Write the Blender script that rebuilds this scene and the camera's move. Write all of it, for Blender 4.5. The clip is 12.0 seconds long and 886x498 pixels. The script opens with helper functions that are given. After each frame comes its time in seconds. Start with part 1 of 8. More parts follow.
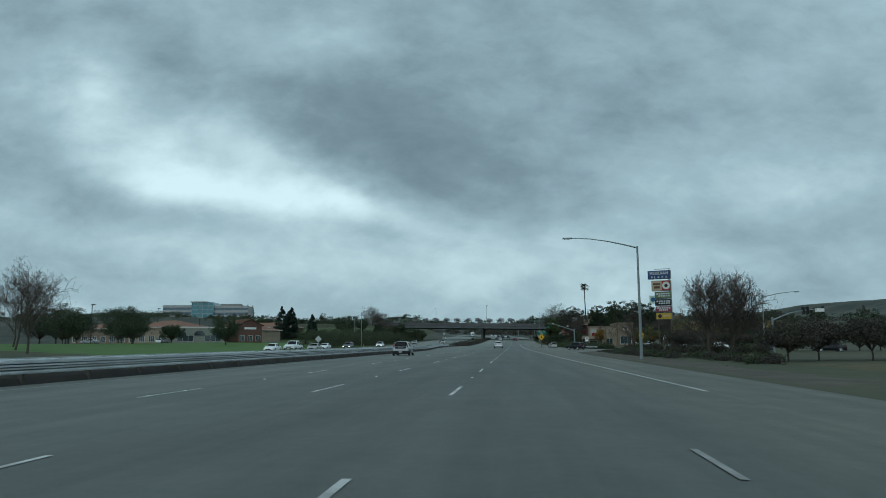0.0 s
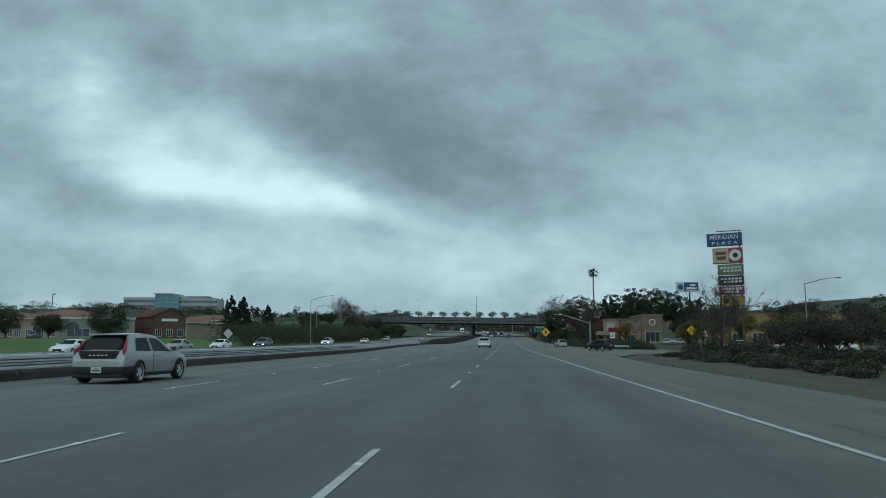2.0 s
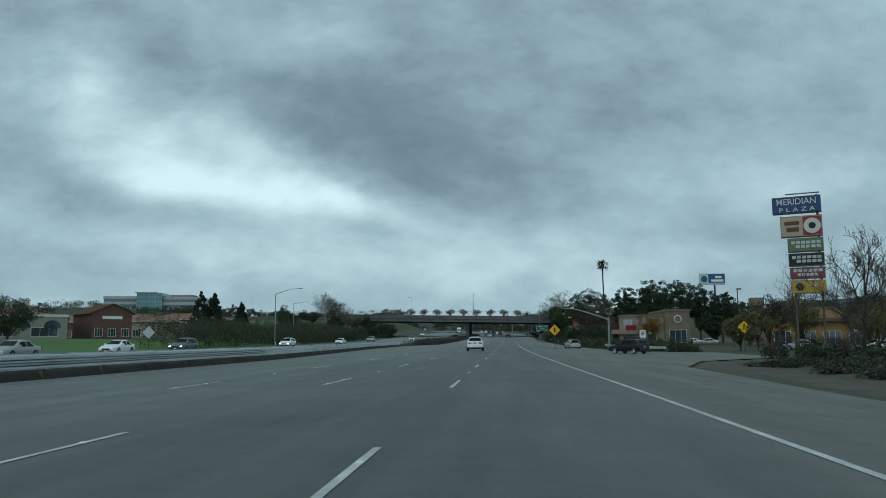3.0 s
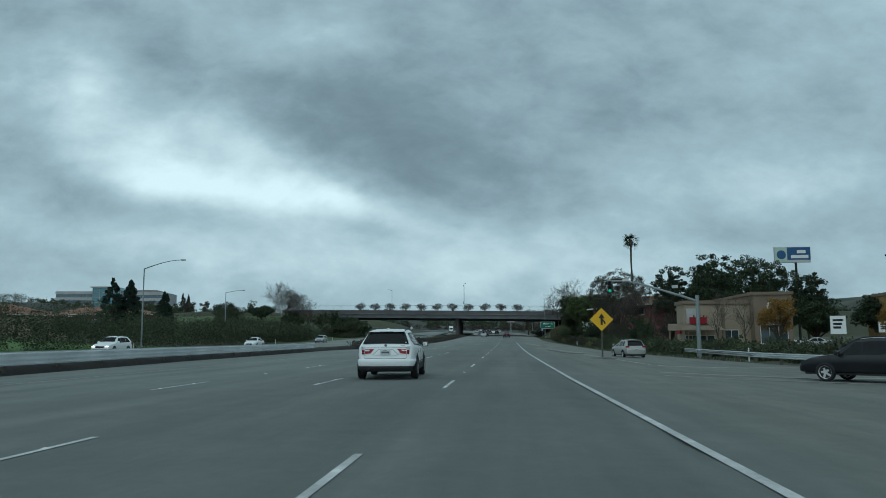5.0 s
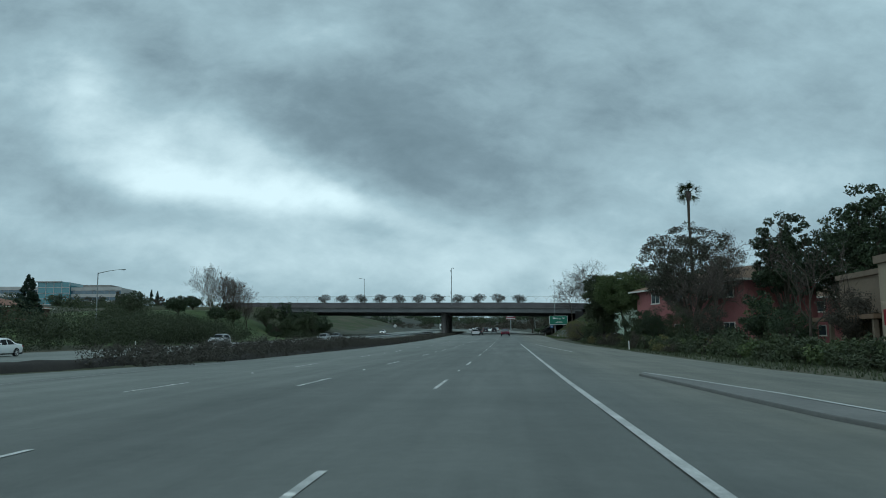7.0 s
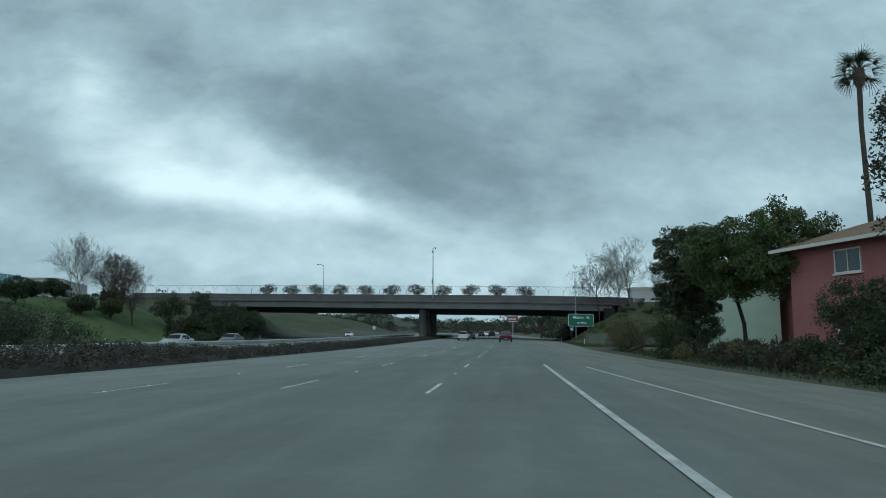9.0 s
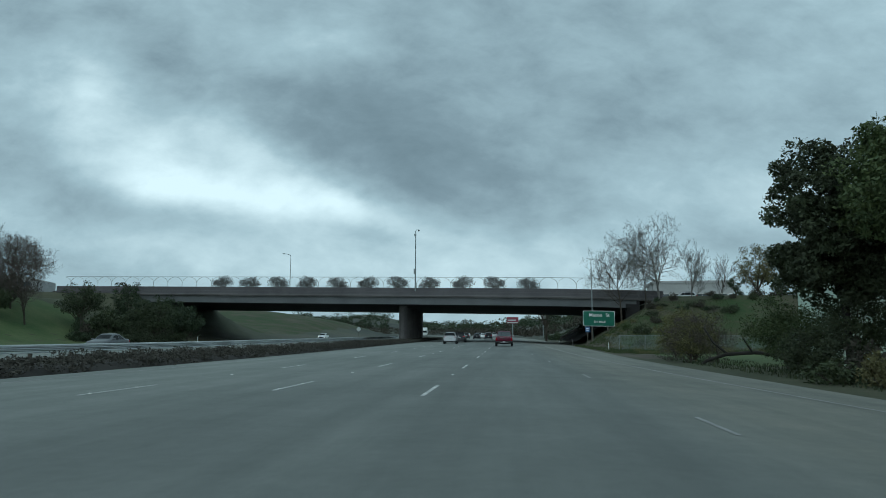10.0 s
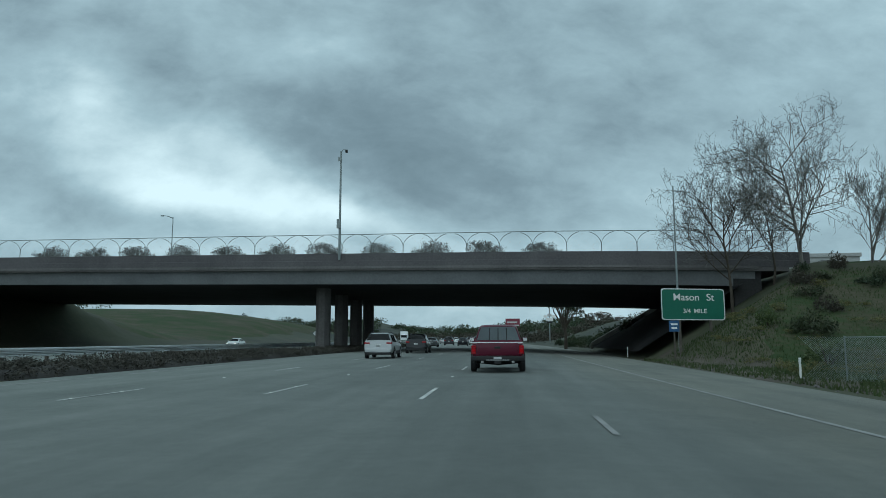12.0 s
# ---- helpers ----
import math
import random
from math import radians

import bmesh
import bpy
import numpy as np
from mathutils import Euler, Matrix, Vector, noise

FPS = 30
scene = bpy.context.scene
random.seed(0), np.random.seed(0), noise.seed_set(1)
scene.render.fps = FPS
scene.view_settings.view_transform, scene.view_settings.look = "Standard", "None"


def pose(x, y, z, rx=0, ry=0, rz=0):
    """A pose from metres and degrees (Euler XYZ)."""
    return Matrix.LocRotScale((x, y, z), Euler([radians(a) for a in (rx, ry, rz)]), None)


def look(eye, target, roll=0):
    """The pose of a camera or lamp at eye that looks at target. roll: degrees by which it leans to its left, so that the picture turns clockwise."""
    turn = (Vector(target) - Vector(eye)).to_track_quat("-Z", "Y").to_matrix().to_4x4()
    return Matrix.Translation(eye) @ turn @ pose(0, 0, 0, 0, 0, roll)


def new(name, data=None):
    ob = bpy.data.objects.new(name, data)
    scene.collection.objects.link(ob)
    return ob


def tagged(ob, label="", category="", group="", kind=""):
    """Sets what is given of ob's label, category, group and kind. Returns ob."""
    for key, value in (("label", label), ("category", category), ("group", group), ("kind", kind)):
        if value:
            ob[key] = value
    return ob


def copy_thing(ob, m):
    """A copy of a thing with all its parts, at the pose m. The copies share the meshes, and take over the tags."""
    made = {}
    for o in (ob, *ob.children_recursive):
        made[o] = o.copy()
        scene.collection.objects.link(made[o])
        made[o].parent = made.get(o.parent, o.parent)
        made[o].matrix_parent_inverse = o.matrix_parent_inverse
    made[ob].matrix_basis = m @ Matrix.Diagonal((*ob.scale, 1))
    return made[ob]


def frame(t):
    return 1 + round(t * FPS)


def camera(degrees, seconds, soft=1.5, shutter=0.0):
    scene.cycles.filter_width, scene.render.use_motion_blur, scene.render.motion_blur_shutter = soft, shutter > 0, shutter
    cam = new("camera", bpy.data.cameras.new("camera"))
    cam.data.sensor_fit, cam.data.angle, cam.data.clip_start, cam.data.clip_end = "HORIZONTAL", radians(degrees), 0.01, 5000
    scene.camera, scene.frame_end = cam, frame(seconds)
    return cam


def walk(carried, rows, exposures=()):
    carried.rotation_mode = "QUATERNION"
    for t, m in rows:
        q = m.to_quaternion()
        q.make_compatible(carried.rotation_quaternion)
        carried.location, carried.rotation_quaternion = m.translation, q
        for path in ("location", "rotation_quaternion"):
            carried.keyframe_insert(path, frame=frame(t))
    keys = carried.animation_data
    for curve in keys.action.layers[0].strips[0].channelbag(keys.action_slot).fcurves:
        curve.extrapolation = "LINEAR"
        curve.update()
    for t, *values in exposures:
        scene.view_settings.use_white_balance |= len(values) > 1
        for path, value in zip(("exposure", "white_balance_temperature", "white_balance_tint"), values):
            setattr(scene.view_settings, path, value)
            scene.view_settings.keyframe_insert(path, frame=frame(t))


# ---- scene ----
cam = camera(60.87, 12.0, soft=0.9, shutter=0.06)
# seconds, x, y, z, yaw to the left, pitch up, roll
PATH = [
    (0, 0.314, -0.14, 1.210, 5.37, 7.19, -0.45),
    (0.5, 0.291, 13.87, 1.222, 5.19, 7.15, -0.27),
    (1, 0.276, 28.02, 1.232, 5.09, 7.04, -0.26),
    (1.5, 0.270, 42.30, 1.241, 5.01, 7.01, -0.23),
    (2, 0.270, 56.70, 1.249, 4.94, 6.96, -0.21),
    (2.5, 0.277, 71.21, 1.258, 4.91, 6.96, -0.27),
    (3, 0.289, 85.81, 1.268, 4.90, 6.98, -0.34),
    (3.2, 0.296, 91.67, 1.272, 4.89, 7.02, -0.32),
    (4.8, 0.367, 138.94, 1.329, 4.79, 7.01, -0.29),
    (5, 0.378, 144.89, 1.340, 4.78, 6.99, -0.34),
    (5.5, 0.406, 159.78, 1.372, 4.74, 6.96, -0.33),
    (6, 0.434, 174.69, 1.413, 4.68, 6.93, -0.35),
    (6.5, 0.463, 189.62, 1.463, 4.70, 6.92, -0.53),
    (7, 0.490, 204.57, 1.525, 4.72, 6.95, -0.62),
    (7.2, 0.500, 210.55, 1.553, 4.75, 6.96, -0.54),
    (8.8, 0.568, 258.36, 1.862, 4.90, 7.22, 0.14),
    (9, 0.573, 264.32, 1.913, 4.90, 7.29, 0.05),
    (9.5, 0.584, 279.23, 2.053, 4.88, 7.39, -0.01),
    (10, 0.588, 294.12, 2.213, 4.86, 7.49, 0.14),
    (10.5, 0.586, 308.98, 2.394, 4.84, 7.59, 0.07),
    (11, 0.576, 323.81, 2.599, 4.81, 7.66, 0.02),
    (11.5, 0.558, 338.61, 2.827, 4.80, 7.80, -0.01),
    (12, 0.531, 353.39, 3.082, 4.76, 7.93, -0.08),
]
walk(cam, [(t, look((x, y, z), (x - math.sin(radians(w)) * math.cos(radians(p)), y + math.cos(radians(w)) * math.cos(radians(p)), z + math.sin(radians(p))), r))
           for t, x, y, z, w, p, r in PATH], [(0.0, -0.08), (3.0, -0.07), (7.0, 0.02), (10.0, 0.05), (12.0, 0.04)])

# ---- light ----
world = bpy.data.worlds.new("overcast_sky")
scene.world = world
world.use_nodes = True


class Nodes:
    """Short hand for building a node tree."""

    def __init__(self, tree):
        self.t = tree
        tree.nodes.clear()

    def n(self, kind):
        return self.t.nodes.new(kind)

    def wire(self, value, socket):
        if isinstance(value, bpy.types.NodeSocket):
            self.t.links.new(value, socket)
        elif value is not None:
            socket.default_value = value

    def m(self, op, a, b=None, c=None, clamp=False):
        node = self.n("ShaderNodeMath")
        node.operation, node.use_clamp = op, clamp
        for v, s in zip((a, b, c), node.inputs):
            self.wire(v, s)
        return node.outputs[0]

    def noise(self, vec, scale, detail=4.0, rough=0.55, distort=0.0):
        node = self.n("ShaderNodeTexNoise")
        self.wire(vec, node.inputs["Vector"])
        node.inputs["Scale"].default_value = scale
        node.inputs["Detail"].default_value = detail
        node.inputs["Roughness"].default_value = rough
        node.inputs["Distortion"].default_value = distort
        return node.outputs["Fac"]

    def ramp(self, fac, stops):
        node = self.n("ShaderNodeValToRGB")
        self.wire(fac, node.inputs[0])
        e = node.color_ramp.elements
        while len(e) < len(stops):
            e.new(0.5)
        for el, (pos, col) in zip(e, stops):
            el.position, el.color = pos, (*col, 1.0)
        return node.outputs[0]

    def mix(self, fac, a, b, how="MIX"):
        node = self.n("ShaderNodeMix")
        node.data_type, node.blend_type = "RGBA", how
        self.wire(fac, node.inputs[0])
        for v, s in ((a, node.inputs[6]), (b, node.inputs[7])):
            self.wire((*v, 1.0) if isinstance(v, tuple) and len(v) == 3 else v, s)
        return node.outputs[2]


SUN_ELEVATION, SUN_AZIMUTH = radians(50), radians(200)


def build_sky():
    k = Nodes(world.node_tree)
    coord = k.n("ShaderNodeTexCoord")
    turn = k.n("ShaderNodeVectorRotate")
    turn.rotation_type = "Z_AXIS"
    k.wire(coord.outputs["Generated"], turn.inputs["Vector"])
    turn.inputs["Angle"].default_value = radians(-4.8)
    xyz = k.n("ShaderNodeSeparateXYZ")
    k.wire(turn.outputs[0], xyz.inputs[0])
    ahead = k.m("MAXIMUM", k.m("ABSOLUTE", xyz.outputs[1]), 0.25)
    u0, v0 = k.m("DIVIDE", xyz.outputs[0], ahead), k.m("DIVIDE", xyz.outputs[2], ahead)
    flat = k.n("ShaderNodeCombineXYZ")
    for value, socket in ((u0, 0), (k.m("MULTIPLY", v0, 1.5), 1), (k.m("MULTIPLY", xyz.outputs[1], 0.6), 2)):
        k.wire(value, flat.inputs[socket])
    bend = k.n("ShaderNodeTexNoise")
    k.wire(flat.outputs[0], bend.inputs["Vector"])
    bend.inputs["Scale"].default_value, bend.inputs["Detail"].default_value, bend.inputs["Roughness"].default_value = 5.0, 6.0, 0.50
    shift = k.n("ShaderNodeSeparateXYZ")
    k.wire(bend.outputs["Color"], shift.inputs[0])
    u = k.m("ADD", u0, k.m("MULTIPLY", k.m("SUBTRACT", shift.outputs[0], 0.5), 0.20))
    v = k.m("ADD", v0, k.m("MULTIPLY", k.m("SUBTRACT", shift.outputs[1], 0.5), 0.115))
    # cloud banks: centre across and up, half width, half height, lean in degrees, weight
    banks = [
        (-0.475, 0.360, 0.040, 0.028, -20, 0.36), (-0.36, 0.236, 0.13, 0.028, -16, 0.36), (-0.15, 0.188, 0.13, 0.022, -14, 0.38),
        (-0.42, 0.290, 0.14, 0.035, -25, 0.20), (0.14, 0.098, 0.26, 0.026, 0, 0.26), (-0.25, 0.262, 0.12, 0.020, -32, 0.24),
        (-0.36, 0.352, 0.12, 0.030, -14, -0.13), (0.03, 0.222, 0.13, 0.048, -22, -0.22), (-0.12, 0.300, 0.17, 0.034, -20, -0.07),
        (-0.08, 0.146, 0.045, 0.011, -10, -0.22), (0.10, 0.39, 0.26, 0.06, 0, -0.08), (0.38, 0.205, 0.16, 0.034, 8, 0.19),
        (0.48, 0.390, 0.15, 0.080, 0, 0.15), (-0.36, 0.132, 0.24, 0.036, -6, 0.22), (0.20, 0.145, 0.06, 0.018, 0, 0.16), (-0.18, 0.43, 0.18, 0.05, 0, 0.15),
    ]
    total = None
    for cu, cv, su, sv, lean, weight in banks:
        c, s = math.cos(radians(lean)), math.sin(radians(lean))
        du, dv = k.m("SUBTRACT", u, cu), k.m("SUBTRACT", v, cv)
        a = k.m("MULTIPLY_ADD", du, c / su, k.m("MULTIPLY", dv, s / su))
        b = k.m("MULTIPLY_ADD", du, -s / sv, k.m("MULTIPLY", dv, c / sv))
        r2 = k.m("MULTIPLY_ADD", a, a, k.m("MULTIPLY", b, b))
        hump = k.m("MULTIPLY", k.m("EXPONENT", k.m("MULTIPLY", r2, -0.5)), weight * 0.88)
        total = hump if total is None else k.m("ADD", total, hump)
    # torn streaks that slope down to the right, and small billows
    slant = k.n("ShaderNodeMapping")
    k.wire(flat.outputs[0], slant.inputs["Vector"])
    slant.inputs["Rotation"].default_value = (0, 0, radians(24))
    slant.inputs["Scale"].default_value = (0.85, 1.0, 1.0)
    wisps = k.m("MULTIPLY", k.m("SUBTRACT", k.noise(slant.outputs[0], 5.0, 9.0, 0.57, 0.15), 0.5), 0.52)
    fine = k.m("MULTIPLY", k.m("SUBTRACT", k.noise(slant.outputs[0], 12.0, 8.0, 0.60, 0.2), 0.5), 0.40)
    low = k.m("MULTIPLY", k.m("EXPONENT", k.m("MULTIPLY", k.m("MAXIMUM", v0, 0.0), -9.0)), 0.16)
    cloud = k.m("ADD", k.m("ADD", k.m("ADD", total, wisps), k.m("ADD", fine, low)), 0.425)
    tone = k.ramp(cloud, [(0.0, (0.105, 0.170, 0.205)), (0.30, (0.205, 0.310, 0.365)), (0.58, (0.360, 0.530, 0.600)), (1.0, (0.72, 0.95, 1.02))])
    sky = k.n("ShaderNodeTexSky")
    sky.sky_type, sky.sun_disc, sky.sun_elevation, sky.sun_rotation = "NISHITA", False, SUN_ELEVATION, SUN_AZIMUTH
    clear = k.mix(1.0, sky.outputs[0], (0.06, 0.06, 0.06), "MULTIPLY")
    back = k.n("ShaderNodeBackground")
    k.wire(k.mix(0.96, clear, tone), back.inputs["Color"])
    back.inputs["Strength"].default_value = 1.0
    out = k.n("ShaderNodeOutputWorld")
    k.wire(back.outputs[0], out.inputs[0])


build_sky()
sun = new("sun", bpy.data.lights.new("sun", "SUN"))
sun.data.energy, sun.data.angle, sun.data.color = 0.9, radians(110), (0.84, 1.0, 1.04)
sun_from = Vector((math.sin(SUN_AZIMUTH) * math.cos(SUN_ELEVATION), math.cos(SUN_AZIMUTH) * math.cos(SUN_ELEVATION), math.sin(SUN_ELEVATION)))
sun.matrix_world = look(sun_from * 100, (0, 0, 0))

# ---- materials ----


def material(name, build, rough=0.8, metal=0.0, bump=0.0, spec=0.4):
    """build(k, vec) gives the base colour socket and, if it likes, a height socket for fine relief."""
    mat = bpy.data.materials.new(name)
    mat.use_nodes = True
    k = Nodes(mat.node_tree)
    coord = k.n("ShaderNodeTexCoord")
    shader = k.n("ShaderNodeBsdfPrincipled")
    shader.inputs["Roughness"].default_value = rough
    shader.inputs["Metallic"].default_value = metal
    shader.inputs["Specular IOR Level"].default_value = spec
    made = build(k, coord.outputs["Object"])
    colour, height = made if isinstance(made, tuple) else (made, None)
    k.wire(colour, shader.inputs["Base Color"])
    if height is not None and bump:
        relief = k.n("ShaderNodeBump")
        relief.inputs["Strength"].default_value = bump
        relief.inputs["Distance"].default_value = 0.03
        k.wire(height, relief.inputs["Height"])
        k.wire(relief.outputs[0], shader.inputs["Normal"])
    out = k.n("ShaderNodeOutputMaterial")
    k.wire(shader.outputs[0], out.inputs[0])
    return mat


def mottled(a, b, big=0.5, small=14.0, bias=0.5):
    """Two tones mixed by a broad and a fine grain."""
    def build(k, vec):
        f = k.m("ADD", k.m("MULTIPLY", k.noise(vec, big, 5), 0.6), k.m("MULTIPLY", k.noise(vec, small, 4), 0.4))
        f2 = k.m("MULTIPLY_ADD", k.m("SUBTRACT", f, bias), 3.0, 0.5, clamp=True)
        return k.mix(f2, a, b), f
    return build


def per_leaf(a, b, c):
    """Foliage: each leaf takes a tone of its own, each plant a shade of its own."""
    def build(k, vec):
        geo = k.n("ShaderNodeNewGeometry")
        info = k.n("ShaderNodeObjectInfo")
        leaf = k.mix(geo.outputs["Random Per Island"], a, b)
        clump = k.noise(vec, 0.6, 3)
        return k.mix(k.m("MULTIPLY_ADD", clump, 1.6, k.m("MULTIPLY_ADD", info.outputs["Random"], 0.5, -0.75), clamp=True), leaf, c)
    return build


def asphalt(k, vec):
    stretch = k.n("ShaderNodeMapping")
    k.wire(vec, stretch.inputs["Vector"])
    stretch.inputs["Scale"].default_value = (1.0, 0.05, 1.0)
    lanes = k.noise(stretch.outputs[0], 0.9, 4, 0.6)
    patch = k.noise(vec, 0.09, 5, 0.6)
    grain = k.noise(vec, 60.0, 3, 0.7)
    blot = k.noise(vec, 0.55, 6, 0.7)
    f = k.m("ADD", k.m("MULTIPLY", lanes, 0.55), k.m("ADD", k.m("MULTIPLY", patch, 0.30), k.m("MULTIPLY_ADD", grain, 0.22, k.m("ADD", k.m("MULTIPLY", k.m("SUBTRACT", blot, 0.5), 0.34), k.m("MULTIPLY", k.m("SUBTRACT", k.noise(vec, 5.0, 5, 0.7), 0.5), 0.22)))))
    worn = k.ramp(f, [(0.30, (0.096, 0.106, 0.101)), (0.55, (0.150, 0.162, 0.153)), (0.80, (0.214, 0.226, 0.212))])
    # the paving is a little darker at the start than near the overpass
    xyz = k.n("ShaderNodeSeparateXYZ")
    k.wire(vec, xyz.inputs[0])
    lengthwise = k.m("DIVIDE", xyz.outputs[1], 320.0, clamp=True)
    side_ = k.m("MULTIPLY", k.m("DIVIDE", k.m("SUBTRACT", xyz.outputs[0], 2.6), 2.5, clamp=True), k.m("MULTIPLY_ADD", blot, 1.2, 0.2, clamp=True))
    worn = k.mix(side_, worn, k.mix(1.0, worn, (1.20, 1.12, 1.02), "MULTIPLY"))
    # lanes get lighter towards the median
    inner = k.m("DIVIDE", k.m("SUBTRACT", -3.0, xyz.outputs[0]), 8.0, clamp=True)
    worn = k.mix(inner, worn, k.mix(1.0, worn, (1.27, 1.27, 1.24), "MULTIPLY"))
    return k.mix(lengthwise, k.mix(1.0, worn, (0.80, 0.80, 0.80), "MULTIPLY"), k.mix(1.0, worn, (1.05, 1.06, 1.05), "MULTIPLY")), grain


def ground_mix(k, vec):
    patch = k.noise(vec, 0.035, 6, 0.62)
    tuft = k.noise(vec, 1.3, 5, 0.65)
    f = k.m("ADD", k.m("MULTIPLY", patch, 0.7), k.m("MULTIPLY", tuft, 0.3))
    return k.ramp(f, [(0.34, (0.036, 0.046, 0.022)), (0.48, (0.056, 0.062, 0.032)), (0.60, (0.082, 0.074, 0.048)), (0.72, (0.11, 0.092, 0.068))]), tuft


def hill_mix(k, vec):
    patch = k.noise(vec, 0.012, 7, 0.62)
    tuft = k.noise(vec, 0.16, 5, 0.65)
    f = k.m("ADD", k.m("MULTIPLY", patch, 0.6), k.m("MULTIPLY", tuft, 0.4))
    return k.ramp(f, [(0.36, (0.024, 0.032, 0.028)), (0.47, (0.044, 0.052, 0.042)), (0.55, (0.066, 0.074, 0.054)), (0.68, (0.100, 0.100, 0.070))]), tuft


def bank_mix(k, vec):
    """Rough grass with green and bare brown patches."""
    patch = k.noise(vec, 0.13, 5, 0.6)
    tuft = k.noise(vec, 2.2, 5, 0.65)
    f = k.m("ADD", k.m("MULTIPLY", patch, 0.65), k.m("MULTIPLY", tuft, 0.35))
    return k.ramp(f, [(0.38, (0.020, 0.050, 0.011)), (0.47, (0.036, 0.058, 0.018)), (0.54, (0.060, 0.058, 0.031)), (0.64, (0.092, 0.078, 0.052))]), tuft


def country(k, vec):
    """Rough verge near the road, darker winter hillside further off."""
    near, tuft = ground_mix(k, vec)
    far, _ = hill_mix(k, vec)
    xyz = k.n("ShaderNodeSeparateXYZ")
    k.wire(vec, xyz.inputs[0])
    wob = k.m("MULTIPLY", k.m("SUBTRACT", k.noise(vec, 0.02, 4), 0.5), 1.6)
    fy = k.m("DIVIDE", k.m("SUBTRACT", xyz.outputs[1], 430.0), 160.0)
    fx = k.m("DIVIDE", k.m("SUBTRACT", k.m("ABSOLUTE", k.m("ADD", xyz.outputs[0], 10.0)), 90.0), 90.0)
    return k.mix(k.m("ADD", k.m("MAXIMUM", fy, fx), wob, clamp=True), near, far), tuft


def glass_material(name, colour, rough=0.04, spec=0.7):
    return material(name, lambda k, vec: k.mix(k.noise(vec, 3.0, 3), colour, tuple(c * 1.35 for c in colour)), rough, spec=spec)


def flat(colour, amount=0.10, scale=2.5):
    """A painted or cast surface with faint wear."""
    lo, hi = tuple(c * (1 - amount) for c in colour), tuple(min(1.0, c * (1 + amount)) for c in colour)
    return mottled(lo, hi, scale, scale * 18)


def emitter(name, colour, strength):
    mat = bpy.data.materials.new(name)
    mat.use_nodes = True
    k = Nodes(mat.node_tree)
    glow = k.n("ShaderNodeEmission")
    glow.inputs[0].default_value, glow.inputs[1].default_value = (*colour, 1.0), strength
    out = k.n("ShaderNodeOutputMaterial")
    k.wire(glow.outputs[0], out.inputs[0])
    return mat


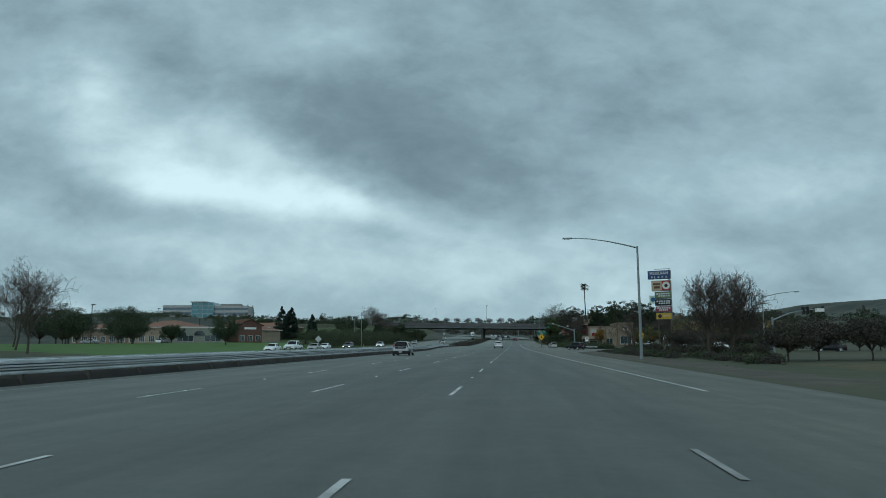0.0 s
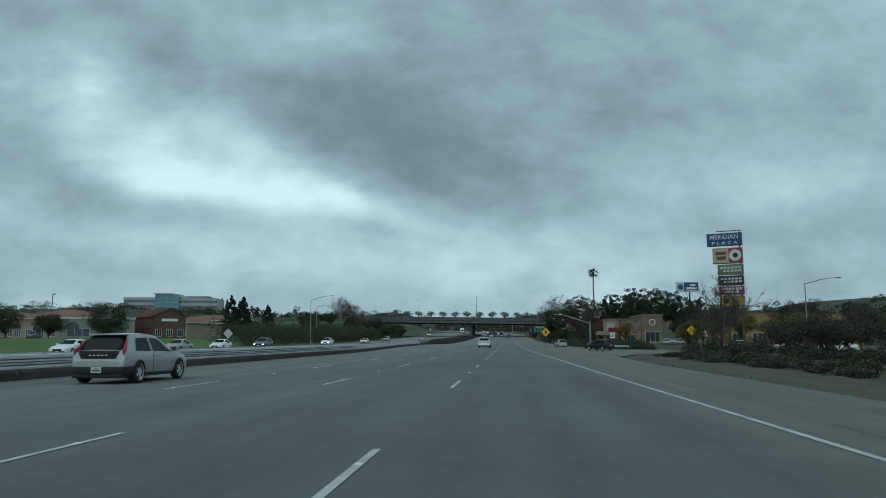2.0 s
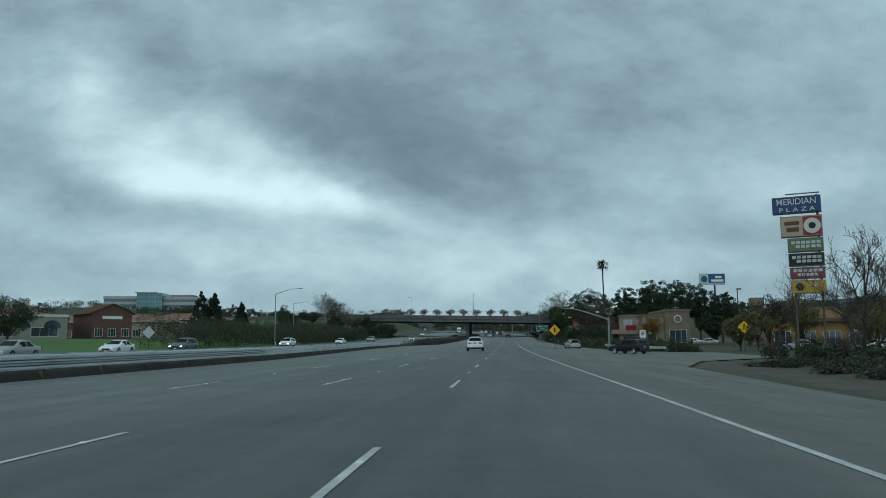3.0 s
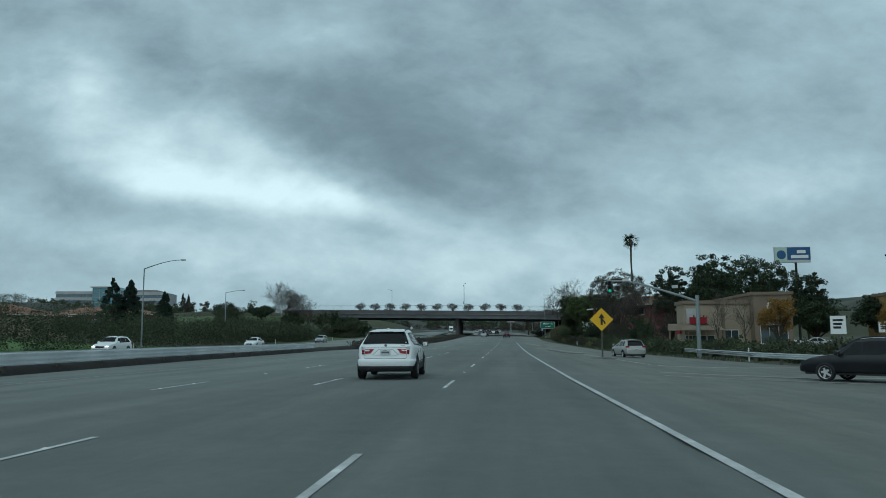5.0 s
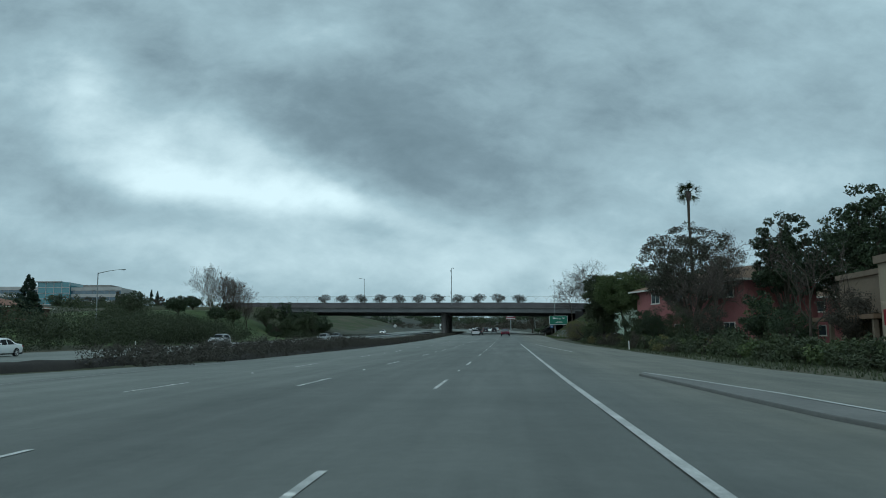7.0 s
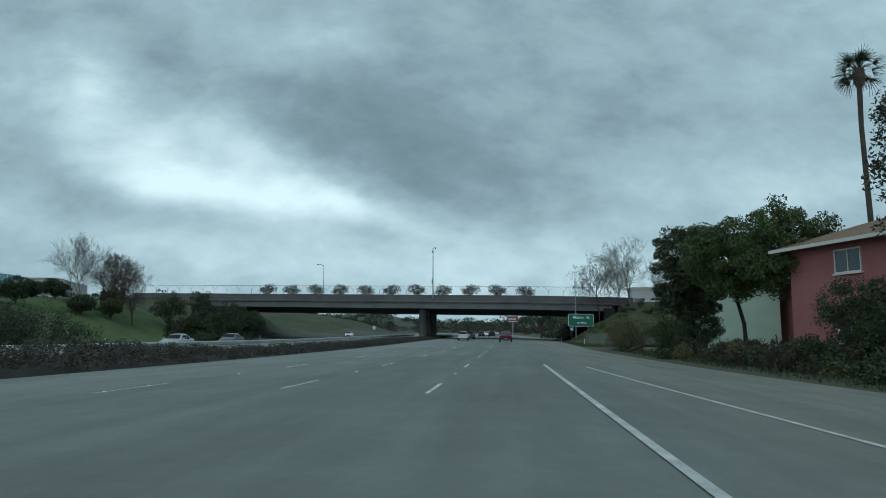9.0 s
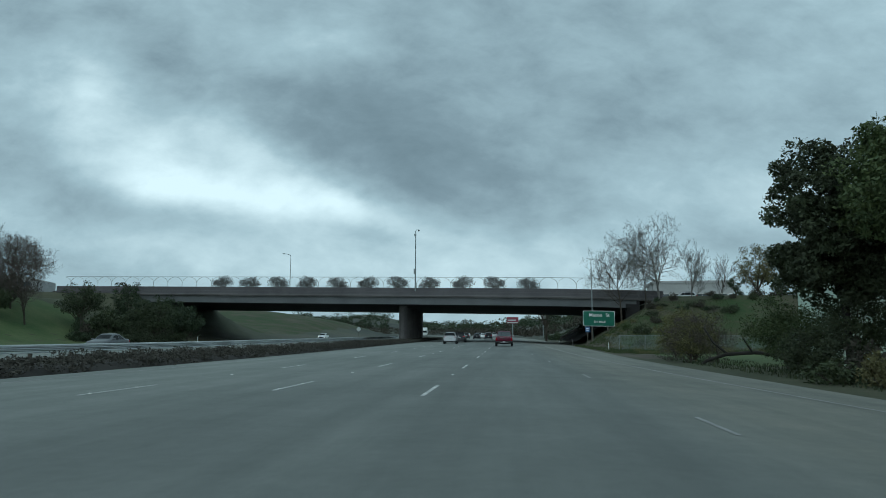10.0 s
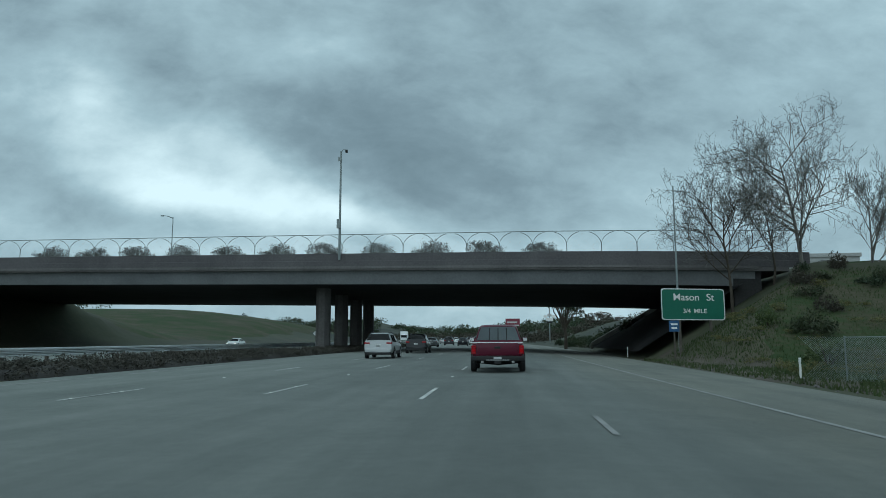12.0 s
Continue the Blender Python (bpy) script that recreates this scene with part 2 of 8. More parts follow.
M = {
    "asphalt": material("grey_asphalt", asphalt, 0.88, bump=0.5),
    "ramp": material("worn_ramp_asphalt", lambda k, v: asphalt(k, v), 0.9, bump=0.5),
    "paint": material("road_paint", mottled((0.24, 0.245, 0.235), (0.62, 0.63, 0.61), 1.2, 22.0, 0.46), 0.75, bump=0.2),
    "faded": material("faded_road_paint", mottled((0.17, 0.175, 0.17), (0.36, 0.36, 0.35), 1.2, 22.0, 0.48), 0.8, bump=0.2),
    "kerbtop": material("worn_grey_kerb_concrete", mottled((0.13, 0.132, 0.125), (0.20, 0.20, 0.19), 0.4, 9.0), 0.88, bump=0.4),
    "scuff": material("worn_pale_marking", flat((0.20, 0.205, 0.20), 0.3, 6.0), 0.85),
    "tar": material("dark_crack_sealant", flat((0.098, 0.103, 0.100), 0.2, 4.0), 0.85),
    "marker": material("ceramic_marker", flat((0.72, 0.72, 0.68)), 0.45),
    "ground": material("rough_grass_and_earth", country, 0.95, bump=0.6),
    "grass": material("green_grass", mottled((0.046, 0.112, 0.020), (0.084, 0.160, 0.034), 0.3, 9.0), 0.9, bump=0.7),
    "bankgrass": material("rough_winter_bank_grass", bank_mix, 0.95, bump=0.8),
    "farbank": material("green_winter_grass_on_the_far_bank", mottled((0.030, 0.072, 0.016), (0.098, 0.122, 0.048), 0.16, 3.0), 0.95, bump=1.0),
    "dirt": material("bare_earth", mottled((0.055, 0.046, 0.036), (0.115, 0.096, 0.074), 0.4, 12.0), 0.95, bump=0.7),
    # much darker than the bare earth of the open verge
    "darkdirt": material("dark_earth", mottled((0.020, 0.018, 0.016), (0.046, 0.040, 0.034), 0.4, 12.0), 0.95, bump=0.7),
    "drygrass": material("dry_grass", mottled((0.055, 0.050, 0.024), (0.115, 0.094, 0.046), 0.4, 12.0), 0.95, bump=0.7),
    "concrete": material("weathered_concrete", mottled((0.20, 0.195, 0.185), (0.33, 0.325, 0.31), 0.35, 7.0), 0.85, bump=0.3),
    "girder": material("grey_girder_concrete", mottled((0.135, 0.140, 0.146), (0.215, 0.222, 0.228), 0.3, 6.0), 0.88, bump=0.3),
    "concrete_dark": material("darker_concrete", mottled((0.105, 0.10, 0.098), (0.19, 0.18, 0.175), 0.3, 6.0), 0.88, bump=0.3),
    "barrier": material("stained_parapet_concrete", mottled((0.082, 0.076, 0.080), (0.140, 0.130, 0.134), 0.3, 6.0), 0.88, bump=0.3),
    "kerb": material("kerb_concrete", mottled((0.26, 0.25, 0.225), (0.42, 0.41, 0.38), 0.5, 9.0), 0.85, bump=0.3),
    "steel": material("galvanised_steel", mottled((0.40, 0.42, 0.42), (0.56, 0.58, 0.58), 0.8, 20.0), 0.42, 0.75),
    "rail": material("weathered_guardrail_steel", mottled((0.60, 0.64, 0.65), (0.82, 0.85, 0.86), 0.5, 15.0), 0.45, 0.1),
    "post": material("weathered_timber", mottled((0.07, 0.06, 0.05), (0.14, 0.12, 0.10), 1.0, 18.0), 0.9, bump=0.4),
    "pole": material("painted_grey_pole", mottled((0.20, 0.235, 0.235), (0.29, 0.325, 0.325), 0.5, 12.0), 0.5, 0.3),
    "black": material("black_plastic", flat((0.018, 0.018, 0.019), 0.25), 0.55),
    "rubber": material("tyre_rubber", flat((0.020, 0.020, 0.021), 0.25, 8.0), 0.85),
    "glass": glass_material("tinted_car_glass", (0.012, 0.015, 0.016), 0.06, 0.38),
    # pale colour stands in for daylight showing through the cab
    "cabglass": glass_material("daylight_tone_cab_glass", (0.17, 0.21, 0.225), 0.08, 0.4),
    "window": glass_material("window_glass", (0.035, 0.05, 0.055), 0.06),
    "officeglass": glass_material("blue_office_glass", (0.045, 0.095, 0.13), 0.08),
    "teal": glass_material("teal_curtain_wall", (0.02, 0.16, 0.19), 0.1),
    "seam": material("shaded_panel_gap", flat((0.10, 0.105, 0.105), 0.1), 0.8),
    "alloy": material("alloy_wheel", flat((0.60, 0.60, 0.60), 0.12), 0.35, 0.3),
    "chrome": material("chrome", flat((0.62, 0.62, 0.62), 0.05), 0.15, 1.0),
    "white": material("white_car_paint", flat((0.80, 0.82, 0.81), 0.03, 1.2), 0.28, spec=0.5),
    "silver": material("silver_car_paint", flat((0.40, 0.415, 0.42), 0.05, 1.2), 0.32, 0.35),
    "champagne": material("warm_silver_car_paint", flat((0.38, 0.385, 0.365), 0.05, 1.2), 0.32, 0.35),
    "red": material("dark_red_car_paint", flat((0.100, 0.003, 0.020), 0.10, 1.2), 0.35),
    "carblack": material("black_car_paint", flat((0.012, 0.013, 0.016), 0.15, 1.2), 0.2),
    "cargrey": material("grey_car_paint", flat((0.12, 0.13, 0.135), 0.10, 1.2), 0.3, 0.2),
    "lens_red": material("red_lamp_lens", flat((0.32, 0.006, 0.014), 0.2, 6.0), 0.12),
    "lens_clear": material("clear_lamp_lens", flat((0.68, 0.70, 0.71), 0.12, 6.0), 0.15),
    "plate": material("number_plate_white", flat((0.62, 0.63, 0.60), 0.06, 6.0), 0.5),
    "ink": material("dark_blue_ink", flat((0.10, 0.115, 0.15), 0.1, 6.0), 0.6),
    "signgreen": material("green_sign_sheeting", flat((0.004, 0.135, 0.085), 0.08), 0.45),
    "signwhite": material("white_sign_sheeting", flat((0.80, 0.80, 0.78), 0.04), 0.5),
    "signyellow": material("yellow_sign_sheeting", flat((0.80, 0.42, 0.012), 0.06), 0.5),
    "signblack": material("black_sign_film", flat((0.02, 0.02, 0.02), 0.2), 0.6),
    "signnavy": material("navy_sign_face", flat((0.014, 0.055, 0.165), 0.12), 0.4),
    "signmustard": material("mustard_sign_face", flat((0.44, 0.27, 0.02), 0.10), 0.45),
    "signblue": material("blue_sign_face", flat((0.016, 0.090, 0.215), 0.10), 0.4),
    "signtan": material("tan_sign_face", flat((0.44, 0.34, 0.23), 0.08), 0.45),
    "signred": material("red_sign_face", flat((0.32, 0.018, 0.026), 0.12), 0.45),
    "signolive": material("olive_sign_face", flat((0.12, 0.16, 0.075), 0.10), 0.45),
    "signmaroon": material("maroon_sign_face", flat((0.23, 0.040, 0.062), 0.12), 0.45),
    "aluminium": material("plain_aluminium_back", flat((0.50, 0.51, 0.51), 0.08), 0.5, 0.4),
    "bark": material("brown_bark", mottled((0.045, 0.036, 0.028), (0.095, 0.078, 0.06), 1.0, 16.0), 0.95, bump=0.5),
    "darkbark": material("dark_wet_bark", mottled((0.018, 0.016, 0.014), (0.040, 0.034, 0.028), 1.0, 16.0), 0.9, bump=0.5),
    "palebark": material("pale_bark", mottled((0.15, 0.14, 0.125), (0.27, 0.255, 0.235), 1.0, 12.0), 0.9, bump=0.4),
    "twig": material("winter_twigs", flat((0.105, 0.086, 0.077), 0.25, 2.0), 0.95),
    "oakleaf": material("dark_evergreen_leaves", per_leaf((0.018, 0.036, 0.014), (0.05, 0.075, 0.03), (0.022, 0.034, 0.02)), 0.65),
    "cypress": material("dark_conifer_needles", per_leaf((0.010, 0.028, 0.018), (0.026, 0.052, 0.030), (0.012, 0.028, 0.02)), 0.75),
    "greenleaf": material("mid_green_leaves", per_leaf((0.040, 0.070, 0.022), (0.095, 0.125, 0.042), (0.055, 0.070, 0.030)), 0.65),
    "greyoak": material("grey_brown_oak_leaves", per_leaf((0.032, 0.040, 0.024), (0.078, 0.080, 0.056), (0.050, 0.046, 0.034)), 0.75),
    "hedgeleaf": material("dull_green_hedge_leaves", per_leaf((0.030, 0.048, 0.020), (0.065, 0.082, 0.034), (0.038, 0.045, 0.026)), 0.7),
    "brownleaf": material("brown_winter_brush", per_leaf((0.042, 0.036, 0.030), (0.085, 0.070, 0.052), (0.05, 0.05, 0.034)), 0.85),
    "medianleaf": material("dark_grey_brown_median_brush", per_leaf((0.046, 0.042, 0.036), (0.088, 0.079, 0.065), (0.058, 0.058, 0.044)), 0.9),
    "oliveleaf": material("olive_brown_brush_leaves", per_leaf((0.090, 0.092, 0.034), (0.170, 0.160, 0.062), (0.09, 0.078, 0.038)), 0.8),
    "paletwig": material("pale_grey_winter_twigs", per_leaf((0.115, 0.115, 0.112), (0.21, 0.21, 0.20), (0.14, 0.145, 0.13)), 0.85),
    "orangeleaf": material("orange_autumn_leaves", per_leaf((0.19, 0.095, 0.022), (0.30, 0.165, 0.035), (0.16, 0.10, 0.03)), 0.8),
    "palmleaf": material("palm_fronds", per_leaf((0.022, 0.042, 0.016), (0.06, 0.085, 0.03), (0.04, 0.045, 0.02)), 0.6),
    "blade": material("grass_blades", per_leaf((0.030, 0.060, 0.014), (0.062, 0.085, 0.028), (0.062, 0.060, 0.030)), 0.8),
    "stucco_tan": material("tan_stucco", mottled((0.29, 0.228, 0.165), (0.39, 0.318, 0.238), 0.5, 10.0), 0.9, bump=0.3),
    "stucco_brown": material("brown_stucco", mottled((0.17, 0.125, 0.09), (0.25, 0.19, 0.14), 0.5, 10.0), 0.9, bump=0.3),
    "stucco_gold": material("ochre_stucco", mottled((0.27, 0.165, 0.06), (0.36, 0.235, 0.10), 0.5, 10.0), 0.9, bump=0.3),
    "stucco_pink": material("pink_stucco", mottled((0.29, 0.105, 0.105), (0.37, 0.145, 0.142), 0.5, 10.0), 0.9, bump=0.3),
    "stucco_green": material("pale_green_stucco", mottled((0.42, 0.55, 0.45), (0.54, 0.66, 0.56), 0.5, 10.0), 0.9, bump=0.3),
    "stucco_grey": material("grey_green_stucco", mottled((0.22, 0.225, 0.19), (0.31, 0.315, 0.27), 0.5, 10.0), 0.9, bump=0.3),
    # near-black concrete: the shade beneath the overpass is painted into this tone
    "soffit": material("shade_dark_concrete", mottled((0.020, 0.020, 0.020), (0.050, 0.048, 0.048), 0.3, 6.0), 0.9, bump=0.2),
    "brickwall": material("red_brick_facing", mottled((0.12, 0.062, 0.05), (0.18, 0.092, 0.074), 0.6, 16.0), 0.9, bump=0.4),
    "rooftile": material("terracotta_roof_tile", mottled((0.18, 0.088, 0.056), (0.27, 0.135, 0.092), 0.5, 12.0), 0.85, bump=0.5),
    "shingle": material("brown_roof_shingle", mottled((0.16, 0.10, 0.066), (0.25, 0.165, 0.11), 0.5, 14.0), 0.9, bump=0.5),
    "trim": material("off_white_trim", flat((0.62, 0.60, 0.55), 0.06), 0.7),
    "officewall": material("pale_precast_panel", mottled((0.36, 0.36, 0.35), (0.48, 0.48, 0.47), 0.2, 3.0), 0.8),
    "awning": material("red_awning_cloth", flat((0.25, 0.015, 0.022), 0.12), 0.85),
    "go": emitter("green_signal_light", (0.01, 0.42, 0.27), 1.0),
    "headlight": emitter("lit_headlamp", (1.0, 0.95, 0.85), 4.0),
    "taillight": emitter("lit_tail_lamp", (1.0, 0.03, 0.05), 0.16),
}

# ---- shaping helpers ----


def part(name, bm, mat, parent=None, label="", smooth=False, sharp=35):
    """Links a bmesh as one mesh object under a thing or part."""
    me = bpy.data.meshes.new(name)
    bm.to_mesh(me)
    bm.free()
    me.materials.append(mat)
    if smooth:
        me.shade_smooth()
        me.set_sharp_from_angle(angle=radians(sharp))
    ob = new(name, me)
    if parent is not None:
        ob.parent = parent
    if label:
        tagged(ob, label)
    return ob


def arrays(name, verts, faces, mat, parent=None, label=""):
    """Links many small faces as one mesh."""
    me = bpy.data.meshes.new(name)
    me.from_pydata([tuple(map(float, v)) for v in verts], [], [tuple(map(int, f)) for f in faces])
    me.materials.append(mat)
    ob = new(name, me)
    if parent is not None:
        ob.parent = parent
    if label:
        tagged(ob, label)
    return ob


def root(name, x, y, z, turn, label, category, group=""):
    """An Empty at the base of a thing."""
    ob = new(name)
    ob.empty_display_size = 0.3
    ob.matrix_basis = pose(x, y, z, 0, 0, turn)
    return tagged(ob, label, category, group)


def box(bm, x0, x1, y0, y1, z0, z1, bevel=0.0, segments=2):
    made = bmesh.ops.create_cube(bm, size=1.0)["verts"]
    for v in made:
        v.co = Vector(((x0 + x1) / 2 + v.co.x * (x1 - x0), (y0 + y1) / 2 + v.co.y * (y1 - y0), (z0 + z1) / 2 + v.co.z * (z1 - z0)))
    if bevel:
        edges = {e for v in made for e in v.link_edges}
        bmesh.ops.bevel(bm, geom=list(edges), offset=bevel, segments=segments, affect="EDGES", profile=0.6)
    return bm


def tube(bm, points, radii, sides=8, closed_ends=True):
    """A round bar along points, with a radius for each."""
    points = [Vector(p) for p in points]
    rings = []
    for i, p in enumerate(points):
        d = (points[min(i + 1, len(points) - 1)] - points[max(i - 1, 0)]).normalized()
        side = d.cross(Vector((0.13, 0.31, 1.0)) if abs(d.z) < 0.9 else Vector((1, 0.1, 0))).normalized()
        up = side.cross(d)
        r = radii[i] if isinstance(radii, (list, tuple)) else radii
        rings.append([bm.verts.new(p + r * (math.cos(a) * side + math.sin(a) * up)) for a in (2 * math.pi * j / sides for j in range(sides))])
    for a, b in zip(rings, rings[1:]):
        for j in range(sides):
            bm.faces.new((a[j], a[(j + 1) % sides], b[(j + 1) % sides], b[j]))
    if closed_ends:
        bm.faces.new(rings[0][::-1])
        bm.faces.new(rings[-1])
    return bm


def prism(bm, outline, depth, at=lambda a, b, d: (a, d, b)):
    """A flat outline pushed out by depth; at() turns outline and depth into a place."""
    front = [bm.verts.new(at(a, b, 0.0)) for a, b in outline]
    back = [bm.verts.new(at(a, b, depth)) for a, b in outline]
    bm.faces.new(front)
    bm.faces.new(back[::-1])
    n = len(outline)
    for i in range(n):
        bm.faces.new((front[i], back[i], back[(i + 1) % n], front[(i + 1) % n]))
    bmesh.ops.recalc_face_normals(bm, faces=bm.faces)
    return bm


def lettering(text, size, mat, parent, m, label="", wide=1.0):
    """Raised letters in the built-in font, facing -y before the pose m."""
    curve = bpy.data.curves.new("lettering", "FONT")
    curve.body, curve.size, curve.extrude, curve.align_x, curve.align_y = text, size, 0.015, "CENTER", "CENTER"
    curve.offset = size * 0.004
    made = bpy.data.objects.new("made", curve)
    scene.collection.objects.link(made)
    bpy.context.view_layer.update()
    me = bpy.data.meshes.new_from_object(made.evaluated_get(bpy.context.evaluated_depsgraph_get()))
    bpy.data.objects.remove(made)
    me.transform(m @ pose(0, 0, 0, 90, 0, 0) @ Matrix.Diagonal((wide, 1, 1, 1)))
    me.materials.clear()
    me.materials.append(mat)
    ob = new("lettering", me)
    ob.parent = parent
    return tagged(ob, label) if label else ob


# ---- ground ----


def step(a, b, v):
    t = np.clip((v - a) / (b - a), 0.0, 1.0)
    return t * t * (3 - 2 * t)


def road_z(y):
    """Height of the carriageway along its length: level, then a gentle climb towards the overpass."""
    y = np.asarray(y, float)
    u = np.clip(y, 0.0, 370.0) / 350.0
    z = u * (0.32483 + u * (-0.74039 + u * (1.23953 + u * (1.29877 - 0.31182 * u))))
    return z + 0.0196 * np.clip(y - 370.0, 0.0, 730.0)


def pave_z(x, y):
    """The carriageway falls away towards its outer edge."""
    return road_z(y) - 0.045 * np.clip(np.asarray(x, float) - 1.5, 0.0, 10.5)


def deck_top(x):
    """Top of the overpass parapet along its length."""
    return 12.25 - 0.021 * x - 0.0005 * np.maximum(x, 0.0) ** 2


def deck_y(x):
    """Near face of the overpass, which crosses at a slight angle."""
    return 421.3 - 0.148 * x


DECK_WIDE = 34.5


def bend(y):
    """Both carriageways swing to the left beyond the overpass."""
    return -0.0006 * np.maximum(np.asarray(y, float) - 470.0, 0.0) ** 2


def right_edge(y):
    """Outer edge of the pavement."""
    ys = [-80, 20, 60, 110, 132, 146, 156, 180, 190, 210, 242, 289, 305, 351, 400, 1400]
    xs = [10, 10, 9.8, 9.7, 10.8, 15, 25, 25, 17.5, 14.8, 12.5, 12.1, 10.9, 9.9, 10.4, 10]
    return np.interp(y, ys, xs) + bend(y)


def left_edge(y):
    """Inner edge of the pavement, beside the median."""
    return np.interp(y, [-80, 138, 186, 224, 246, 1400], [-15.5, -15.5, -19.2, -19.4, -14.4, -14.2]) + bend(y)


def height(x, y):
    x, y = np.asarray(x, float), np.asarray(y, float)
    z = pave_z(x, y)
    z = z + 1.7 * step(-49, -96, x) * step(-60, 40, y) * (1 - step(290, 330, y))
    # far country
    far = step(850, 1900, y)
    ridge = 38 + 15 * np.cos((x + 360) / 94.0) + 6 * np.sin(x / 121.0 + 2.1) + 5 * np.sin(x / 47.0) + 4 * np.sin(x / 23.0 + y / 90.0) + 30 * step(450, 900, x) + 18 * step(-700, -1000, x)
    z = z + far * np.maximum(ridge, 6) * (1 - 0.5 * step(2600, 4200, y))
    z = z + 55 * step(330, 700, x) * step(250, 800, y) * (1 - far) * 0.9
    z = z + 13 * step(-115, -230, x) * step(330, 560, y) * (1 - step(900, 1300, y))
    # grassy bank beside the far carriageway, and the approach of the overpass
    z = z + 7.5 * step(-56, -80, x) * step(318, 395, y) * (1 - step(470, 520, y))
    gap = np.abs(y - (deck_y(x) + DECK_WIDE / 2)) - DECK_WIDE / 2
    top = deck_top(np.clip(x, -120, 32)) - 1.3 - 0.02 * np.clip(-120 - x, 0, 400)
    left = np.minimum(top - 0.48 * np.maximum(gap, 0), z + 1.0 * np.maximum(-64.6 - x, 0))
    z = np.where(x < -64.1, np.maximum(z, left), z)
    top = deck_top(np.clip(x, -120, 22)) - 1.0
    right = np.minimum(top - 0.42 * np.maximum(gap - 1, 0), z + 0.60 * np.maximum(x - 12.5 - 4.0 * step(410, 384, y), 0))
    z = np.where(x > 11.5, np.maximum(z, right), z)
    # beyond the overpass
    z = z + 11.5 * np.exp(-(((x + 118) / 62) ** 2) - ((y - 605) / 85) ** 2) * step(-48, -74, x)
    z = z + 9.0 * step(13, 48, x) * step(448, 470, y) * (1 - step(640, 820, y))
    # verge a little below the pavement, so that the sheets never share a plane
    on_road = (x > left_edge(y) - 0.1) & (x < right_edge(y) + 0.1) | (x < -25.6 + bend(y)) & (x > -46.4 + bend(y)) & (y < 1100)
    return np.where(on_road, z - 0.12, z - 0.02 + 0.05 * np.sin(x * 1.7) * np.sin(y * 1.3))


def spread(steps):
    """Grid lines from runs of (start, end, spacing)."""
    out = []
    for a, b, s in steps:
        out += list(np.arange(a, b, s))
    return np.array(out + [steps[-1][1]])


def sheet(name, xs, ys, zs, mat):
    """A grid of quads from rows of places (y by x)."""
    nx, ny = xs.shape[1], xs.shape[0]
    verts = np.stack([xs, ys, zs], -1).reshape(-1, 3)
    i = np.arange(ny - 1)[:, None] * nx + np.arange(nx - 1)[None]
    faces = np.stack([i, i + 1, i + nx + 1, i + nx], -1).reshape(-1, 4)
    ob = arrays(name, verts, faces, mat)
    ob.data.shade_smooth()
    return ob


gx = spread([(-3200, -600, 130), (-600, -200, 16), (-200, -100, 6), (-100, -46.4, 2.6), (-46.4, -25.6, 2.6), (-25.6, -15.6, 1.25), (-15.6, 9.4, 2.5), (9.4, 40, 0.9), (40, 120, 4), (120, 700, 20), (700, 3200, 130)])
gy = spread([(-300, -40, 20), (-40, 340, 3.0), (340, 500, 1.6), (500, 900, 6), (900, 2000, 25), (2000, 5300, 150)])
GX, GY = np.meshgrid(gx, gy)
ground = tagged(sheet("ground", GX, GY, height(GX, GY), M["ground"]), "rough green and brown winter verge running to low hills", "ground", kind="structure")
# carriageways
ry = spread([(-80, 420, 4.0), (420, 1400, 20)])
side = np.linspace(0, 1, 15)
RX = left_edge(ry)[:, None] + side[None] * (right_edge(ry) - left_edge(ry))[:, None]
RY = np.repeat(ry[:, None], 15, 1)
road = tagged(sheet("road", RX, RY, pave_z(RX, RY), M["asphalt"]), "grey worn asphalt freeway carriageway with four lanes", "road", kind="structure")
OX = -46.3 + np.linspace(0, 1, 7)[None] * 20.6 + bend(ry)[:, None]
OY = np.repeat(ry[:, None], 7, 1)
far_road = tagged(sheet("road", OX, OY, pave_z(OX, OY) + 0.01, M["ramp"]), "far asphalt carriageway behind the median", "road", kind="structure")

MARK = 0.008


def stripe(name, line, wide, label, mat="paint"):
    """Paint along points (x, y), lying on the pavement."""
    ys = np.concatenate([np.linspace(a[1], b[1], max(2, int(abs(b[1] - a[1]) / 4) + 1))[:-1] for a, b in zip(line, line[1:])] + [[line[-1][1]]])
    xs = np.interp(ys, [p[1] for p in line], [p[0] for p in line]) + bend(ys)
    X = np.stack([xs - wide / 2, xs + wide / 2], 1)
    Y = np.stack([ys, ys], 1)
    return tagged(sheet(name, X, Y, pave_z(X, Y) + MARK, M[mat]), label, "road marking", kind="structure")


EDGE = [(5.66, 22), (5.1, 42), (4.5, 62), (3.9, 88), (3.6, 106), (3.15, 125), (2.68, 148), (2.37, 170), (2.15, 205), (2.12, 225), (2.25, 265), (2.23, 300)]
stripe("edge_line", EDGE, 0.145, "solid white edge line, worn")
stripe("edge_line", [(9.0, 304), (7.4, 327), (6.2, 351), (5.65, 375), (5.3, 400), (5.1, 420), (5.0, 900)], 0.15, "faded white edge line", "faded")
stripe("edge_line", [(8.6, 190), (7.9, 203), (7.05, 217.5), (6.95, 218.9)], 0.14, "white ramp edge line leading to the kerb")
stripe("edge_line", [(5.8, 266), (5.2, 278), (4.65, 288), (4.1, 299.5)], 0.14, "worn white ramp edge line")
stripe("edge_line", [(-13.9, -60), (-13.9, 240), (-13.0, 300), (-12.9, 900)], 0.12, "faded yellow edge line beside the median", "faded")
